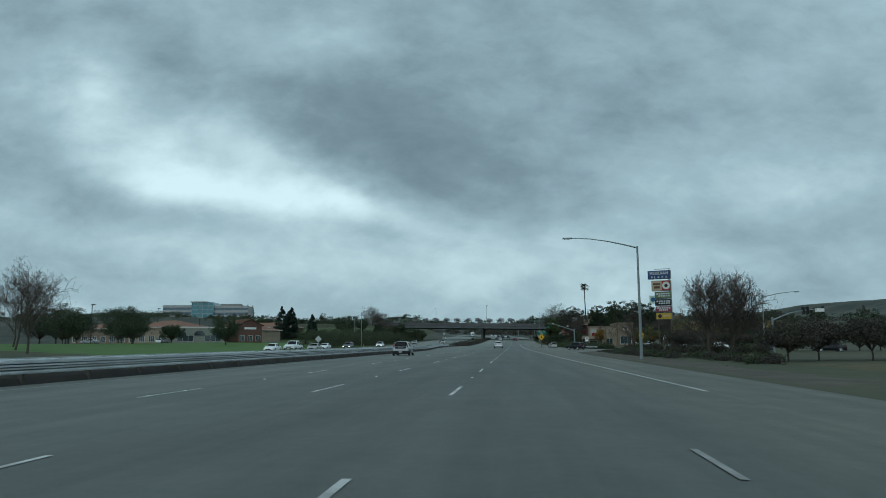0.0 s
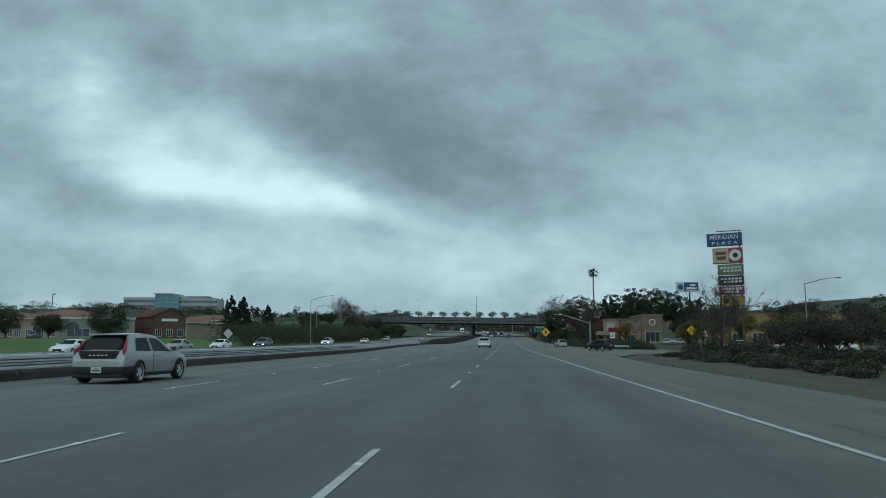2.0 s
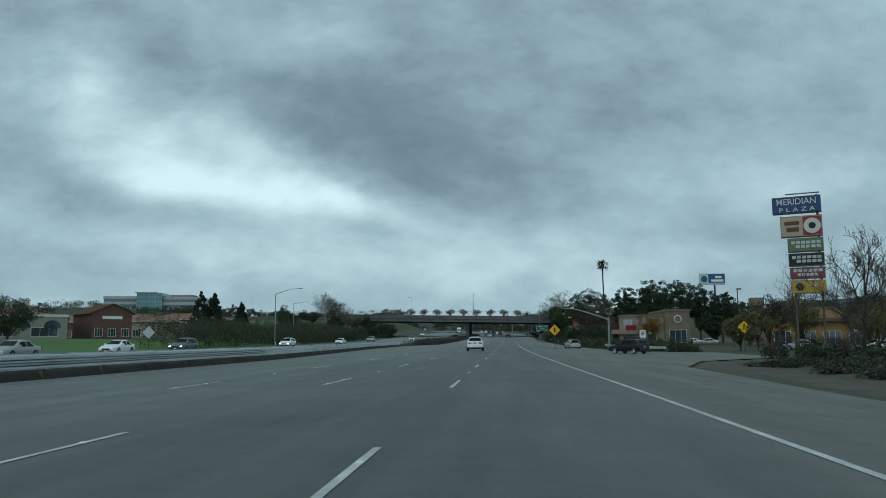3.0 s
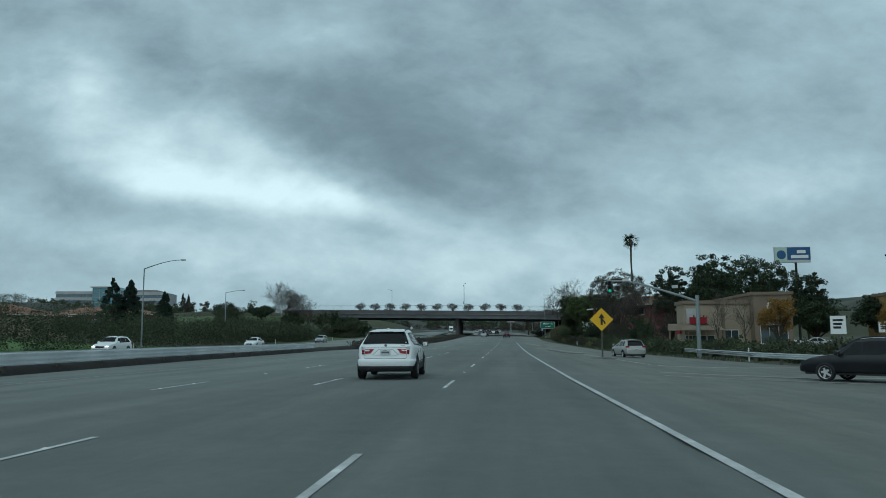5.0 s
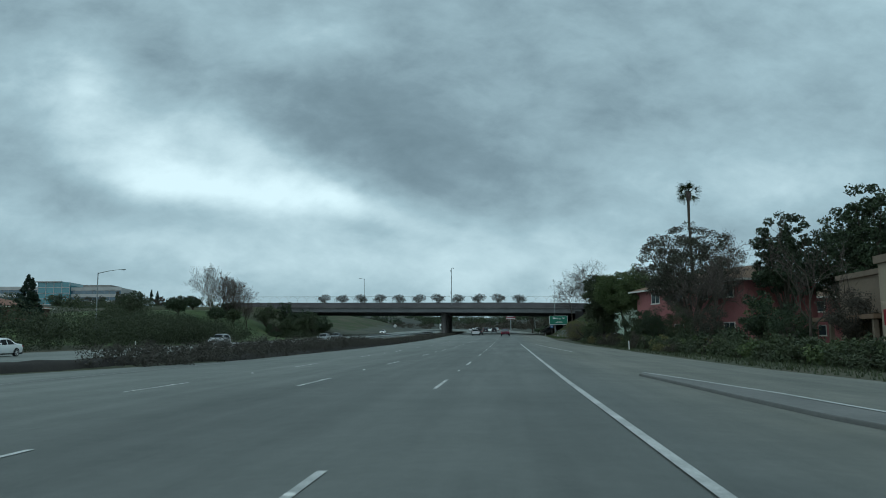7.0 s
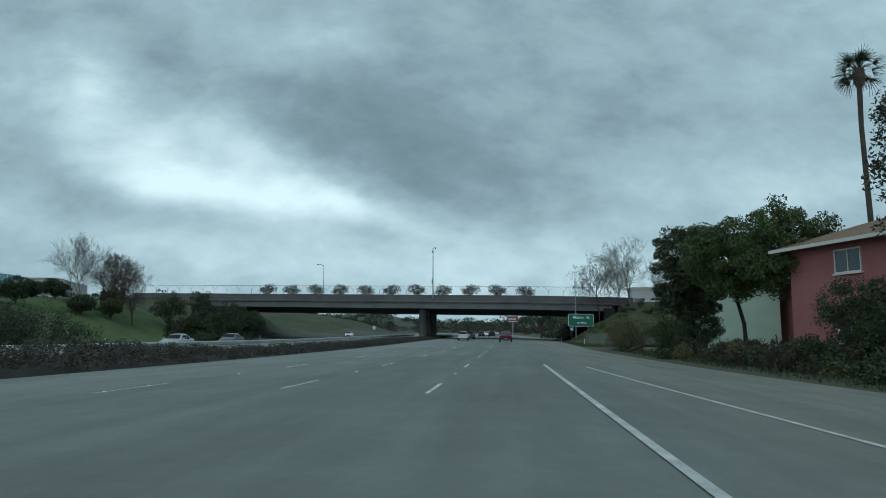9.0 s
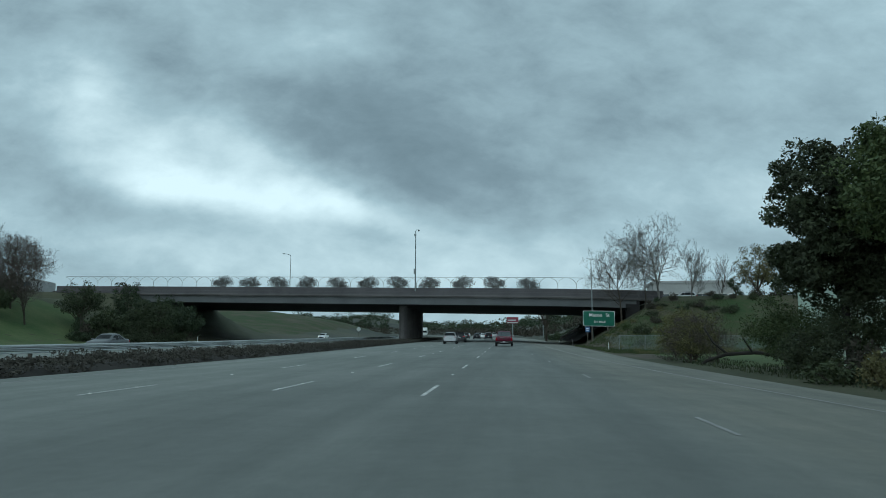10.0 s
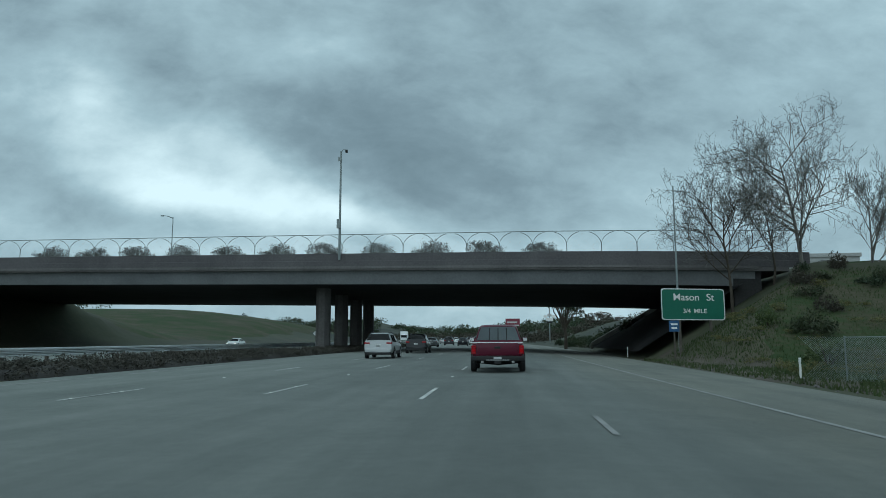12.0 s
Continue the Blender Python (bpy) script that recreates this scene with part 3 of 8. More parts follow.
for xo in (-45.2, -27.0):
    stripe("edge_line", [(xo, -60), (xo, 900)], 0.15, "white edge line of the far carriageway")

dash_mesh = None


def dash(x, y, length=3.66, mat="paint"):
    Y = np.array([[y, y], [y + length / 2] * 2, [y + length] * 2])
    X = np.array([[x - 0.048, x + 0.048]] * 3) + bend(Y)
    ob = sheet("lane_dash", X, Y, pave_z(X, Y) + MARK, M[mat])
    ob.parent = road
    return ob


def dot(x, y):
    """A domed ceramic lane marker."""
    global dash_mesh
    if dash_mesh is None:
        bm = bmesh.new()
        for n, (r, z) in enumerate(((0.052, 0.0), (0.047, 0.011), (0.028, 0.017))):
            for i in range(8):
                bm.verts.new((r * math.cos(i * math.pi / 4), r * math.sin(i * math.pi / 4), z))
        bm.verts.ensure_lookup_table()
        for n in range(2):
            for i in range(8):
                bm.faces.new([bm.verts[n * 8 + i], bm.verts[n * 8 + (i + 1) % 8], bm.verts[n * 8 + 8 + (i + 1) % 8], bm.verts[n * 8 + 8 + i]])
        bm.faces.new([bm.verts[16 + i] for i in range(8)])
        dash_mesh = bpy.data.meshes.new("lane_marker")
        bm.to_mesh(dash_mesh)
        bm.free()
        dash_mesh.materials.append(M["marker"])
    ob = new("lane_marker", dash_mesh)
    ob.parent = road
    ob.matrix_basis = Matrix.Translation((x, y, float(pave_z(x, y)) + 0.004))


for k_, x_ in ((0.0, -1.22), (1.3, -4.88), (-0.6, -8.54)):
    for i_ in range(-4, 34):
        y_ = 36.0 - 3.66 + k_ + 14.63 * i_
        dash(x_, y_)
        if -10 < y_ < 380:
            dot(x_, y_ + 0.5)
            dot(x_, y_ + 2.6)
        if y_ < 380 and i_ % 2:
            dot(x_, y_ + 9.1)
for i_ in range(5):
    dash(3.75 - 0.031 * (i_ * 14.63), 305 + i_ * 14.63, 2.4, "faded")
for y_ in (-6.0, 7.1):
    dash(2.5 - 0.02 * y_, y_, 2.0, "faded")
for xo in (-30.6, -34.3, -38.0, -41.6):
    for i_ in range(0, 26):
        dash(xo, 60 + 14.63 * i_, 3.66)



def lay_strip(name, points, wide, label, mat, parent=None):
    """A flat strip along points (x, y) in any direction, lying on the pavement."""
    pts = [Vector((x, y, 0)) for x, y in points]
    rows = []
    for i, p in enumerate(pts):
        d = (pts[min(i + 1, len(pts) - 1)] - pts[max(i - 1, 0)]).normalized()
        n = Vector((-d.y, d.x, 0)) * wide / 2
        rows.append((p + n, p - n))
    X = np.array([[a.x, b.x] for a, b in rows])
    Y = np.array([[a.y, b.y] for a, b in rows])
    ob = sheet(name, X, Y, pave_z(X, Y) + MARK, M[mat])
    if parent is not None:
        ob.parent = parent
        return ob
    return tagged(ob, label, "road marking", kind="structure")


lay_strip("limit_line", [(8.8, 188.6), (11, 188.5), (13.5, 188.4), (16.5, 188.2)], 0.28, "white line across the mouth of the side street", "paint")
lay_strip("gutter", [(6.9, 178.4), (9.5, 178.0), (13, 177.5), (18, 176.8)], 0.8, "pale worn concrete gutter across the side street", "concrete")
lay_strip("gutter", [(6.4, 174.9), (9.5, 174.4), (13, 173.8), (18, 173.0)], 0.4, "pale worn concrete gutter edge across the side street", "concrete")
for cx_, cy_, r_, a0_, a1_ in ((-0.1, 198.2, 0.42, 60, 260), (-2.3, 198.6, 0.34, -70, 120)):
    lay_strip("paint_scribble", [(cx_ + r_ * math.cos(radians(a)), cy_ + 1.6 * r_ * math.sin(radians(a))) for a in np.linspace(a0_, a1_, 9)], 0.05, "", "scuff", road)
seal_rng = random.Random(41)
for sx_, sy_, run_ in ((1.6, 47, 8), (2.7, 76, 9), (4.6, 84, 12), (5.6, 64, 8), (-2.9, 106, 14), (6.2, 124, 10), (-6.6, 72, 16), (3.4, 244, 12), (6.8, 256, 10), (4.6, 330, 14), (6.4, 352, 10)):
    drift_, line_ = 0.0, []
    for i_ in range(int(run_ / 1.2)):
        drift_ += seal_rng.gauss(0, 0.035)
        line_.append((sx_ + drift_, sy_ + 1.2 * i_))
    lay_strip("crack_seal", line_, seal_rng.uniform(0.012, 0.02), "", "tar", road)

# ---- overpass ----


def overpass():
    bridge = root("overpass", 0, 0, 0, 0, "grey concrete road overpass with arched fence along its parapet", "bridge")
    xs = np.linspace(-75.0, 21.5, 41)

    def run(name, outline, mat, label, x0=None, x1=None):
        """Sweeps an outline of (depth behind the face, height below the parapet top) along the deck."""
        bm = bmesh.new()
        sx = xs if x0 is None else np.linspace(x0, x1, max(3, int((x1 - x0) / 3)))
        rings = [[bm.verts.new((x, deck_y(x) + d, deck_top(x) + h)) for d, h in outline] for x in sx]
        n = len(outline)
        for a, b in zip(rings, rings[1:]):
            for i in range(n):
                bm.faces.new((a[i], a[(i + 1) % n], b[(i + 1) % n], b[i]))
        bm.faces.new(rings[0])
        bm.faces.new(rings[-1][::-1])
        bmesh.ops.recalc_face_normals(bm, faces=bm.faces)
        return part(name, bm, mat, bridge, label)

    W = DECK_WIDE
    run("parapet", [(0, 0), (0.35, 0), (0.45, -0.9), (0.45, -1.25), (-0.05, -1.25), (-0.05, -0.72), (0, -0.70)], M["barrier"], "stained concrete parapet", -87, 25.6)
    run("parapet", [(W, 0), (W - 0.35, 0), (W - 0.45, -0.9), (W - 0.45, -1.25), (W + 0.05, -1.25)], M["barrier"], "stained concrete parapet", -87, 25.6)
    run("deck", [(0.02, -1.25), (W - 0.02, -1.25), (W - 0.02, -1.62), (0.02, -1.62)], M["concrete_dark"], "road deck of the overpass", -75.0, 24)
    run("girder", [(0.45, -1.62), (W - 0.45, -1.62), (W - 0.75, -2.85), (0.75, -2.85)], M["girder"], "concrete box girder")
    # thin dark sheet below the girder that carries painted shade
    run("soffit", [(0.80, -2.845), (W - 0.80, -2.845), (W - 0.80, -2.88), (0.80, -2.88)], M["soffit"], "underside of the deck with its shade painted dark")
    run("ledge", [(-0.10, -1.22), (0.03, -1.22), (0.03, -1.45), (-0.10, -1.45)], M["concrete_dark"], "narrow drip ledge along the deck edge")
    # columns of the middle support, in a darker concrete than the girder
    for d in (5.5, 14.0, 22.5, 31.0):
        bm = bmesh.new()
        x = -18.1
        y = deck_y(x) + d
        z0, z1 = float(road_z(y)) - 0.6, deck_top(x) - 2.8
        ring = [(0.78 * math.cos(a) * (1.0 if abs(math.cos(a)) < 0.9 else 0.98), 0.78 * math.sin(a)) for a in (math.pi / 8 + i * math.pi / 4 for i in range(8))]
        prism(bm, ring, z1 - z0, lambda a, b, h: (x + a, y + b, z0 + h))
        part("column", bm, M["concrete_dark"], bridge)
    # abutments with their paved slopes, the shade under the deck put into their colour
    for x0, x1, sgn in ((-75.8, -73.2, 1), (19.8, 22.0, -1)):
        bm = bmesh.new()
        corner = []
        for x in (x0, x1):
            for d in (0.6, W - 0.6):
                for h in (-1.3, -9.0):
                    corner.append(bm.verts.new((x, deck_y(x) + d, deck_top(x) + h)))
        for f in ((0, 1, 3, 2), (4, 6, 7, 5), (0, 4, 5, 1), (2, 3, 7, 6), (0, 2, 6, 4), (1, 5, 7, 3)):
            bm.faces.new([corner[i] for i in f])
        bmesh.ops.recalc_face_normals(bm, faces=bm.faces)
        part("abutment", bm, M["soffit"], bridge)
    for xa, xb in ((-73.4, -63.6), (20.2, 11.6)):
        bm = bmesh.new()
        rows = []
        for f in np.linspace(0, 1, 8):
            x = xa + f * (xb - xa)
            row = []
            for d in (-0.6, W * 0.33, W * 0.66, W + 0.6):
                ya = deck_y(xa) + d
                top = deck_top(xa) - 2.75
                row.append(bm.verts.new((x, deck_y(x) + d, top + f * (float(road_z(ya)) + 0.15 - top))))
            rows.append(row)
        for a, b in zip(rows, rows[1:]):
            for i in range(3):
                bm.faces.new((a[i], a[i + 1], b[i + 1], b[i]))
        made = bmesh.ops.solidify(bm, geom=bm.faces[:], thickness=-0.25)
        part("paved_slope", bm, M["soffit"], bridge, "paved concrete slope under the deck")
        bm = bmesh.new()
        ends = []
        for f in np.linspace(0, 1, 8):
            x = xa + f * (xb - xa)
            ya = deck_y(xa) + W
            z = deck_top(xa) - 2.75 + f * (float(road_z(ya)) + 0.15 - deck_top(xa) + 2.75)
            ends.append([bm.verts.new((x, deck_y(x) + W + d, z + h)) for d, h in ((-0.35, -0.3), (-0.35, 0.60), (0.75, 0.60), (0.75, -0.3))])
        for a, b in zip(ends, ends[1:]):
            for i in range(4):
                bm.faces.new((a[i], a[(i + 1) % 4], b[(i + 1) % 4], b[i]))
        bmesh.ops.recalc_face_normals(bm, faces=bm.faces)
        part("slope_kerb", bm, M["kerb"], bridge, "pale concrete kerb down the edge of the slope")
    # fence of arched bars
    fence = new("fence")
    fence.parent = bridge
    tagged(fence, "dark arched metal fence")
    bm = bmesh.new()
    span = np.linspace(-85, 25.4, 74)
    tube(bm, [(x, deck_y(x) + 0.18, deck_top(x) + 1.85) for x in span], 0.035, 6)
    part("top_rail", bm, M["pole"], fence)
    for x in np.arange(-84.0, 24.5, 3.0):
        bm = bmesh.new()
        y, z = deck_y(x) + 0.18, deck_top(x)
        tube(bm, [(x, y, z - 0.02), (x, y, z + 0.62)], 0.04, 6)
        for s in (-1, 1):
            arc = [(x + s * (1.5 - 1.5 * math.cos(a)), y, z + 0.6 + 1.22 * math.sin(a)) for a in np.linspace(0, math.pi / 2 * 0.82, 7)]
            tube(bm, arc, [0.03] * 7, 5)
        part("arch_post", bm, M["pole"], fence)
    bm = bmesh.new()
    for i in range(113):
        x = -84 + i * 0.955
        for s in (-1, 1):
            a = Vector((x - s * 0.9, deck_y(x) + 0.19, deck_top(x)))
            b = Vector((x + s * 0.9, deck_y(x) + 0.19, deck_top(x) + 1.83))
            tube(bm, [a, b], 0.003, 3, False)
    tagged(part("wire_mesh", bm, M["steel"], fence, "thin wire mesh"), kind="stuff")
    return bridge


overpass()

# ---- rails, lamps, signs ----


def ground_z(x, y):
    return float(height(x, y))


def guardrail(line, label, post_every=1.9, facing=1, z_off=0.0, slim=False):
    """W-shaped steel beam on timber posts along points (x, y); facing 1 looks towards +x."""
    rail = root("guardrail", 0, 0, 0, 0, label, "guardrail")
    ys = [p[1] for p in line]
    xs = [p[0] for p in line]
    stations = np.arange(ys[0], ys[-1], 3.8)
    profile = [(0.0, 0.36), (0.07, 0.385), (0.08, 0.42), (0.02, 0.47), (0.02, 0.51), (0.08, 0.56), (0.08, 0.60), (0.02, 0.65), (0.02, 0.69), (0.08, 0.76), (0.07, 0.80), (0.0, 0.83)]
    if slim:
        profile = [(d, 0.40 + (h - 0.36) * 0.68) for d, h in profile]
    bm = bmesh.new()
    rows = []
    for y in stations:
        x = float(np.interp(y, ys, xs))
        z = float(pave_z(x, y)) + z_off
        rows.append([bm.verts.new((x + facing * d, y, z + h)) for d, h in profile])
    for a, b in zip(rows, rows[1:]):
        for i in range(len(profile) - 1):
            bm.faces.new((a[i], a[i + 1], b[i + 1], b[i]))
    bmesh.ops.solidify(bm, geom=bm.faces[:], thickness=0.006)
    part("beam", bm, M["rail"], rail, "ribbed steel beam", smooth=True, sharp=60)
    bm = box(bmesh.new(), -0.09, 0.09, -0.075, 0.075, -0.5, 0.74, 0.01, 1)
    first = part("post", bm, M["post"], rail)
    bm = box(bmesh.new(), -0.075, 0.075, -0.07, 0.07, 0.48, 0.80)
    block = part("spacer_block", bm, M["post"], rail)
    for i, y in enumerate(np.arange(ys[0] + 0.4, ys[-1] - 2, post_every)):
        x = float(np.interp(y, ys, xs))
        z = float(pave_z(x, y)) + z_off
        for ob, off in ((first, -0.27), (block, -0.09)):
            o = ob if i == 0 else ob.copy()
            if i:
                scene.collection.objects.link(o)
            o.matrix_basis = pose(x + facing * off, y, z)
    return rail


guardrail([(-15.1, -46), (-15.1, 136), (-18.7, 188), (-19.0, 222)], "long weathered steel guardrail beside the median", 3.8, 1)
guardrail([(-17.0, -46), (-17.0, 136), (-20.4, 188), (-20.7, 222)], "second weathered steel guardrail facing the far carriageway", 3.8, -1)
guardrail([(19.5, 181), (17.2, 188), (16.4, 196), (16.4, 217)], "weathered steel guardrail beside the ramp", 3.8, -1, slim=True)
guardrail([(-24.7, 268), (-24.7, 470)], "pale steel guardrail of the far carriageway", 3.8, 1)


def berm(name, line, wide, tall, label, mat):
    """A low ridge of earth along points (x, y)."""
    ys = np.arange(line[0][1], line[-1][1], 1.3)
    xs = np.interp(ys, [p[1] for p in line], [p[0] for p in line])
    prof = [(-0.5, -0.1), (-0.36, 0.55), (-0.12, 0.95), (0.15, 1.0), (0.38, 0.6), (0.5, -0.1)]
    n = np.random.default_rng(5).uniform(0.72, 1.15, (len(ys), len(prof)))
    X = np.stack([xs + d * wide for d, _ in prof], 1)
    Y = np.repeat(ys[:, None], len(prof), 1)
    Z = np.stack([pave_z(xs, ys) + h * tall * n[:, i] - 0.02 for i, (d, h) in enumerate(prof)], 1)
    return tagged(sheet(name, X, Y, Z, M[mat]), label, "earth bank", kind="structure")


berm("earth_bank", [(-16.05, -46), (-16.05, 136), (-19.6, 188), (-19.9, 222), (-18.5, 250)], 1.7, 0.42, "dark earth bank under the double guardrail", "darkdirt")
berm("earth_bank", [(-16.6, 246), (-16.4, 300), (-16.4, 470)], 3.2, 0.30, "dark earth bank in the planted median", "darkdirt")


def street_lamp(x, y, tall, arm, label, z=None, rise=1.1, head=0.75, r=0.12):
    """A tapered steel pole on a base plate, with a curved arm (dx, dy) and a flat lamp head."""
    z = ground_z(x, y) if z is None else z
    lamp = root("street_lamp", x, y, z, 0, label, "street lamp")
    bm = tube(bmesh.new(), [(0, 0, -0.1), (0, 0, tall * 0.5), (0, 0, tall)], [r, r * 0.8, r * 0.6], 10)
    part("pole", bm, M["pole"], lamp, smooth=True)
    bm = box(bmesh.new(), -0.22, 0.22, -0.22, 0.22, -0.1, 0.04, 0.01, 1)
    part("base_plate", bm, M["concrete"], lamp)
    bm = bmesh.new()
    for i in range(4):
        a = math.pi / 4 + i * math.pi / 2
        tube(bm, [(0.22 * math.cos(a), 0.22 * math.sin(a), 0.0), (0.22 * math.cos(a), 0.22 * math.sin(a), 0.12)], 0.02, 6)
    part("anchor_bolts", bm, M["steel"], lamp)
    a = Vector((arm[0], arm[1], 0))
    pts = [Vector((0, 0, tall - 0.15)) + a * f + Vector((0, 0, rise * math.sin(f * math.pi / 2) ** 1.0)) for f in (0, 0.2, 0.45, 0.7, 0.9, 1.0)]
    bm = tube(bmesh.new(), pts, [0.075, 0.07, 0.06, 0.05, 0.045, 0.04], 8)
    part("arm", bm, M["pole"], lamp, smooth=True)
    d = a.normalized()
    tip = pts[-1]
    head_m = Matrix.Translation(tip + d * head * 0.4) @ Matrix(((d.x, -d.y, 0, 0), (d.y, d.x, 0, 0), (0, 0, 1, 0), (0, 0, 0, 1)))
    bm = box(bmesh.new(), -head / 2, head / 2, -0.15, 0.15, -0.07, 0.07, 0.05, 2)
    bm.transform(head_m)
    part("lamp_head", bm, M["pole"], lamp, smooth=True)
    bm = box(bmesh.new(), -head * 0.3, head * 0.35, -0.11, 0.11, -0.10, -0.065, 0.01, 1)
    bm.transform(head_m)
    part("lens", bm, M["lens_clear"], lamp)
    return lamp


street_lamp(12.3, 74.0, 11.1, (-6.3, 0.3), "tall grey steel street lamp standing on the dirt verge", -0.60, 1.1, 0.95, 0.15)
street_lamp(-50.0, 246.0, 10.9, (5.2, 0.2), "tall grey street lamp behind the far carriageway", 0.9, 1.2)
street_lamp(-70.2, 330.0, 11.0, (4.2, 0.2), "grey street lamp beside the far ramp", 3.0, 0.6)
street_lamp(37.0, 116.0, 8.3, (4.3, -1.0), "grey street lamp beside the side street", -0.4, 0.7)
street_lamp(45.0, 175.0, 10.0, (5.0, 0.6), "tall grey street lamp beside the parking lot", None, 1.0)
street_lamp(-47.2, 457.0, 10.4, (-1.4, 0.0), "slim lamp with a hooked arm on the overpass", 12.3, 0.4, 0.5, 0.09)


def parking_lamp(x, y, z, tall):
    lamp = root("parking_lamp", x, y, z, 0, "dark square-headed parking lot lamp", "lamp")
    part("pole", box(bmesh.new(), -0.07, 0.07, -0.07, 0.07, 0, tall, 0.01, 1), M["black"], lamp)
    part("lamp_head", box(bmesh.new(), -0.12, 0.75, -0.22, 0.22, tall - 0.12, tall + 0.10, 0.03, 1), M["black"], lamp)


for lx, ly, lz, lt in ((-98, 168, 0.4, 10.6), (-122, 250, 1.0, 13.2), (-108, 252, 1.0, 9.5), (44.5, 236, 0.0, 11.0), (50, 246, 0.1, 8.6)):
    parking_lamp(lx, ly, lz, lt)


def camera_pole():
    x = -15.2
    mast = root("camera_pole", x, deck_y(x) - 0.1, deck_top(x) - 0.6, 0, "slim grey pole with a traffic camera on the parapet", "pole")
    part("pole", tube(bmesh.new(), [(0, 0, 0), (0, 0, 4.0), (0, 0, 10.6)], [0.13, 0.11, 0.08], 10), M["pole"], mast, smooth=True)
    part("bracket", tube(bmesh.new(), [(0, 0, 10.5), (0.2, 0, 10.75), (0.5, 0, 10.75)], 0.03, 6), M["pole"], mast)
    part("camera_dome", box(bmesh.new(), 0.42, 0.66, -0.12, 0.12, 10.45, 10.74, 0.05, 2), M["signblack"], mast, smooth=True)
    part("junction_box", box(bmesh.new(), -0.28, 0.1, -0.2, -0.08, 3.0, 3.9, 0.02, 1), M["pole"], mast)
    part("junction_box", box(bmesh.new(), -0.25, 0.12, -0.2, -0.08, 9.6, 10.0, 0.02, 1), M["pole"], mast)


camera_pole()


def guide_sign():
    x0, x1, y, z0, z1 = 12.12, 17.1, 411.0, 5.58, 7.95
    sign = root("guide_sign", 0, 0, 0, 0, "green freeway guide sign with white border on two posts", "road sign")
    yaw = lambda x: y + (x - x0) * 0.26

    def board(grow, lift, mat, name, inset=0.22):
        bm = bmesh.new()
        w, h = (x1 - x0) / 2 + grow, (z1 - z0) / 2 + grow
        outline = []
        for cx, cz, a0 in ((w - inset, h - inset, 0), (-w + inset, h - inset, 90), (-w + inset, -h + inset, 180), (w - inset, -h + inset, 270)):
            outline += [(cx + inset * math.cos(radians(a0 + a)), cz + inset * math.sin(radians(a0 + a))) for a in (0, 30, 60, 90)]
        prism(bm, outline, 0.03, lambda a, b, d: ((x0 + x1) / 2 + a, yaw((x0 + x1) / 2 + a) + lift + d, (z0 + z1) / 2 + b))
        return part(name, bm, mat, sign)

    tagged(board(0.0, 0.0, M["signwhite"], "border"), "white border")
    board(-0.07, -0.006, M["signgreen"], "panel")
    m = Matrix.Translation(((x0 + x1) / 2, yaw((x0 + x1) / 2) - 0.02, 0)) @ pose(0, 0, 0, 0, 0, math.degrees(math.atan(0.26)))
    for word, size, dx, z, wide in (("Mason", 0.74, -0.55, 7.28, 1.10), ("St", 0.74, 1.40, 7.28, 1.10), ("3/4", 0.46, -0.55, 6.25, 1.05), ("MILE", 0.46, 0.55, 6.25, 1.15)):
        lettering(word, size, M["signwhite"], sign, m @ Matrix.Translation((dx, 0, z)), "white letters", wide)
    for x in (13.5, 15.95):
        part("post", box(bmesh.new(), x - 0.09, x + 0.09, yaw(x) + 0.05, yaw(x) + 0.2, ground_z(x, y) - 0.3, z1 - 0.3), M["post"], sign)
    plaque = root("marker_sign", 12.6, 409.2, ground_z(12.6, 409.2) - 0.1, 0, "small blue roadside marker sign on a post", "road sign")
    h = 5.45 - (ground_z(12.6, 409.2) - 0.1)
    part("post", box(bmesh.new(), -0.05, 0.05, 0.02, 0.1, 0, h), M["post"], plaque)
    part("panel", box(bmesh.new(), -0.36, 0.36, -0.02, 0.015, h - 0.8, h, 0.01, 1), M["signblue"], plaque)
    part("writing_bars", box(box(bmesh.new(), -0.24, 0.24, -0.03, -0.021, h - 0.33, h - 0.2), -0.2, 0.2, -0.03, -0.021, h - 0.6, h - 0.47), M["signwhite"], plaque)
    mast = root("flag_pole", 13.7, 412.6, ground_z(13.7, 412.6), 0, "thin bare metal pole behind the guide sign", "pole")
    part("pole", tube(bmesh.new(), [(0, 0, -0.2), (0, 0, 6), (0, 0, 16.1 - ground_z(13.7, 412.6))], [0.10, 0.08, 0.05], 8), M["pole"], mast)


guide_sign()


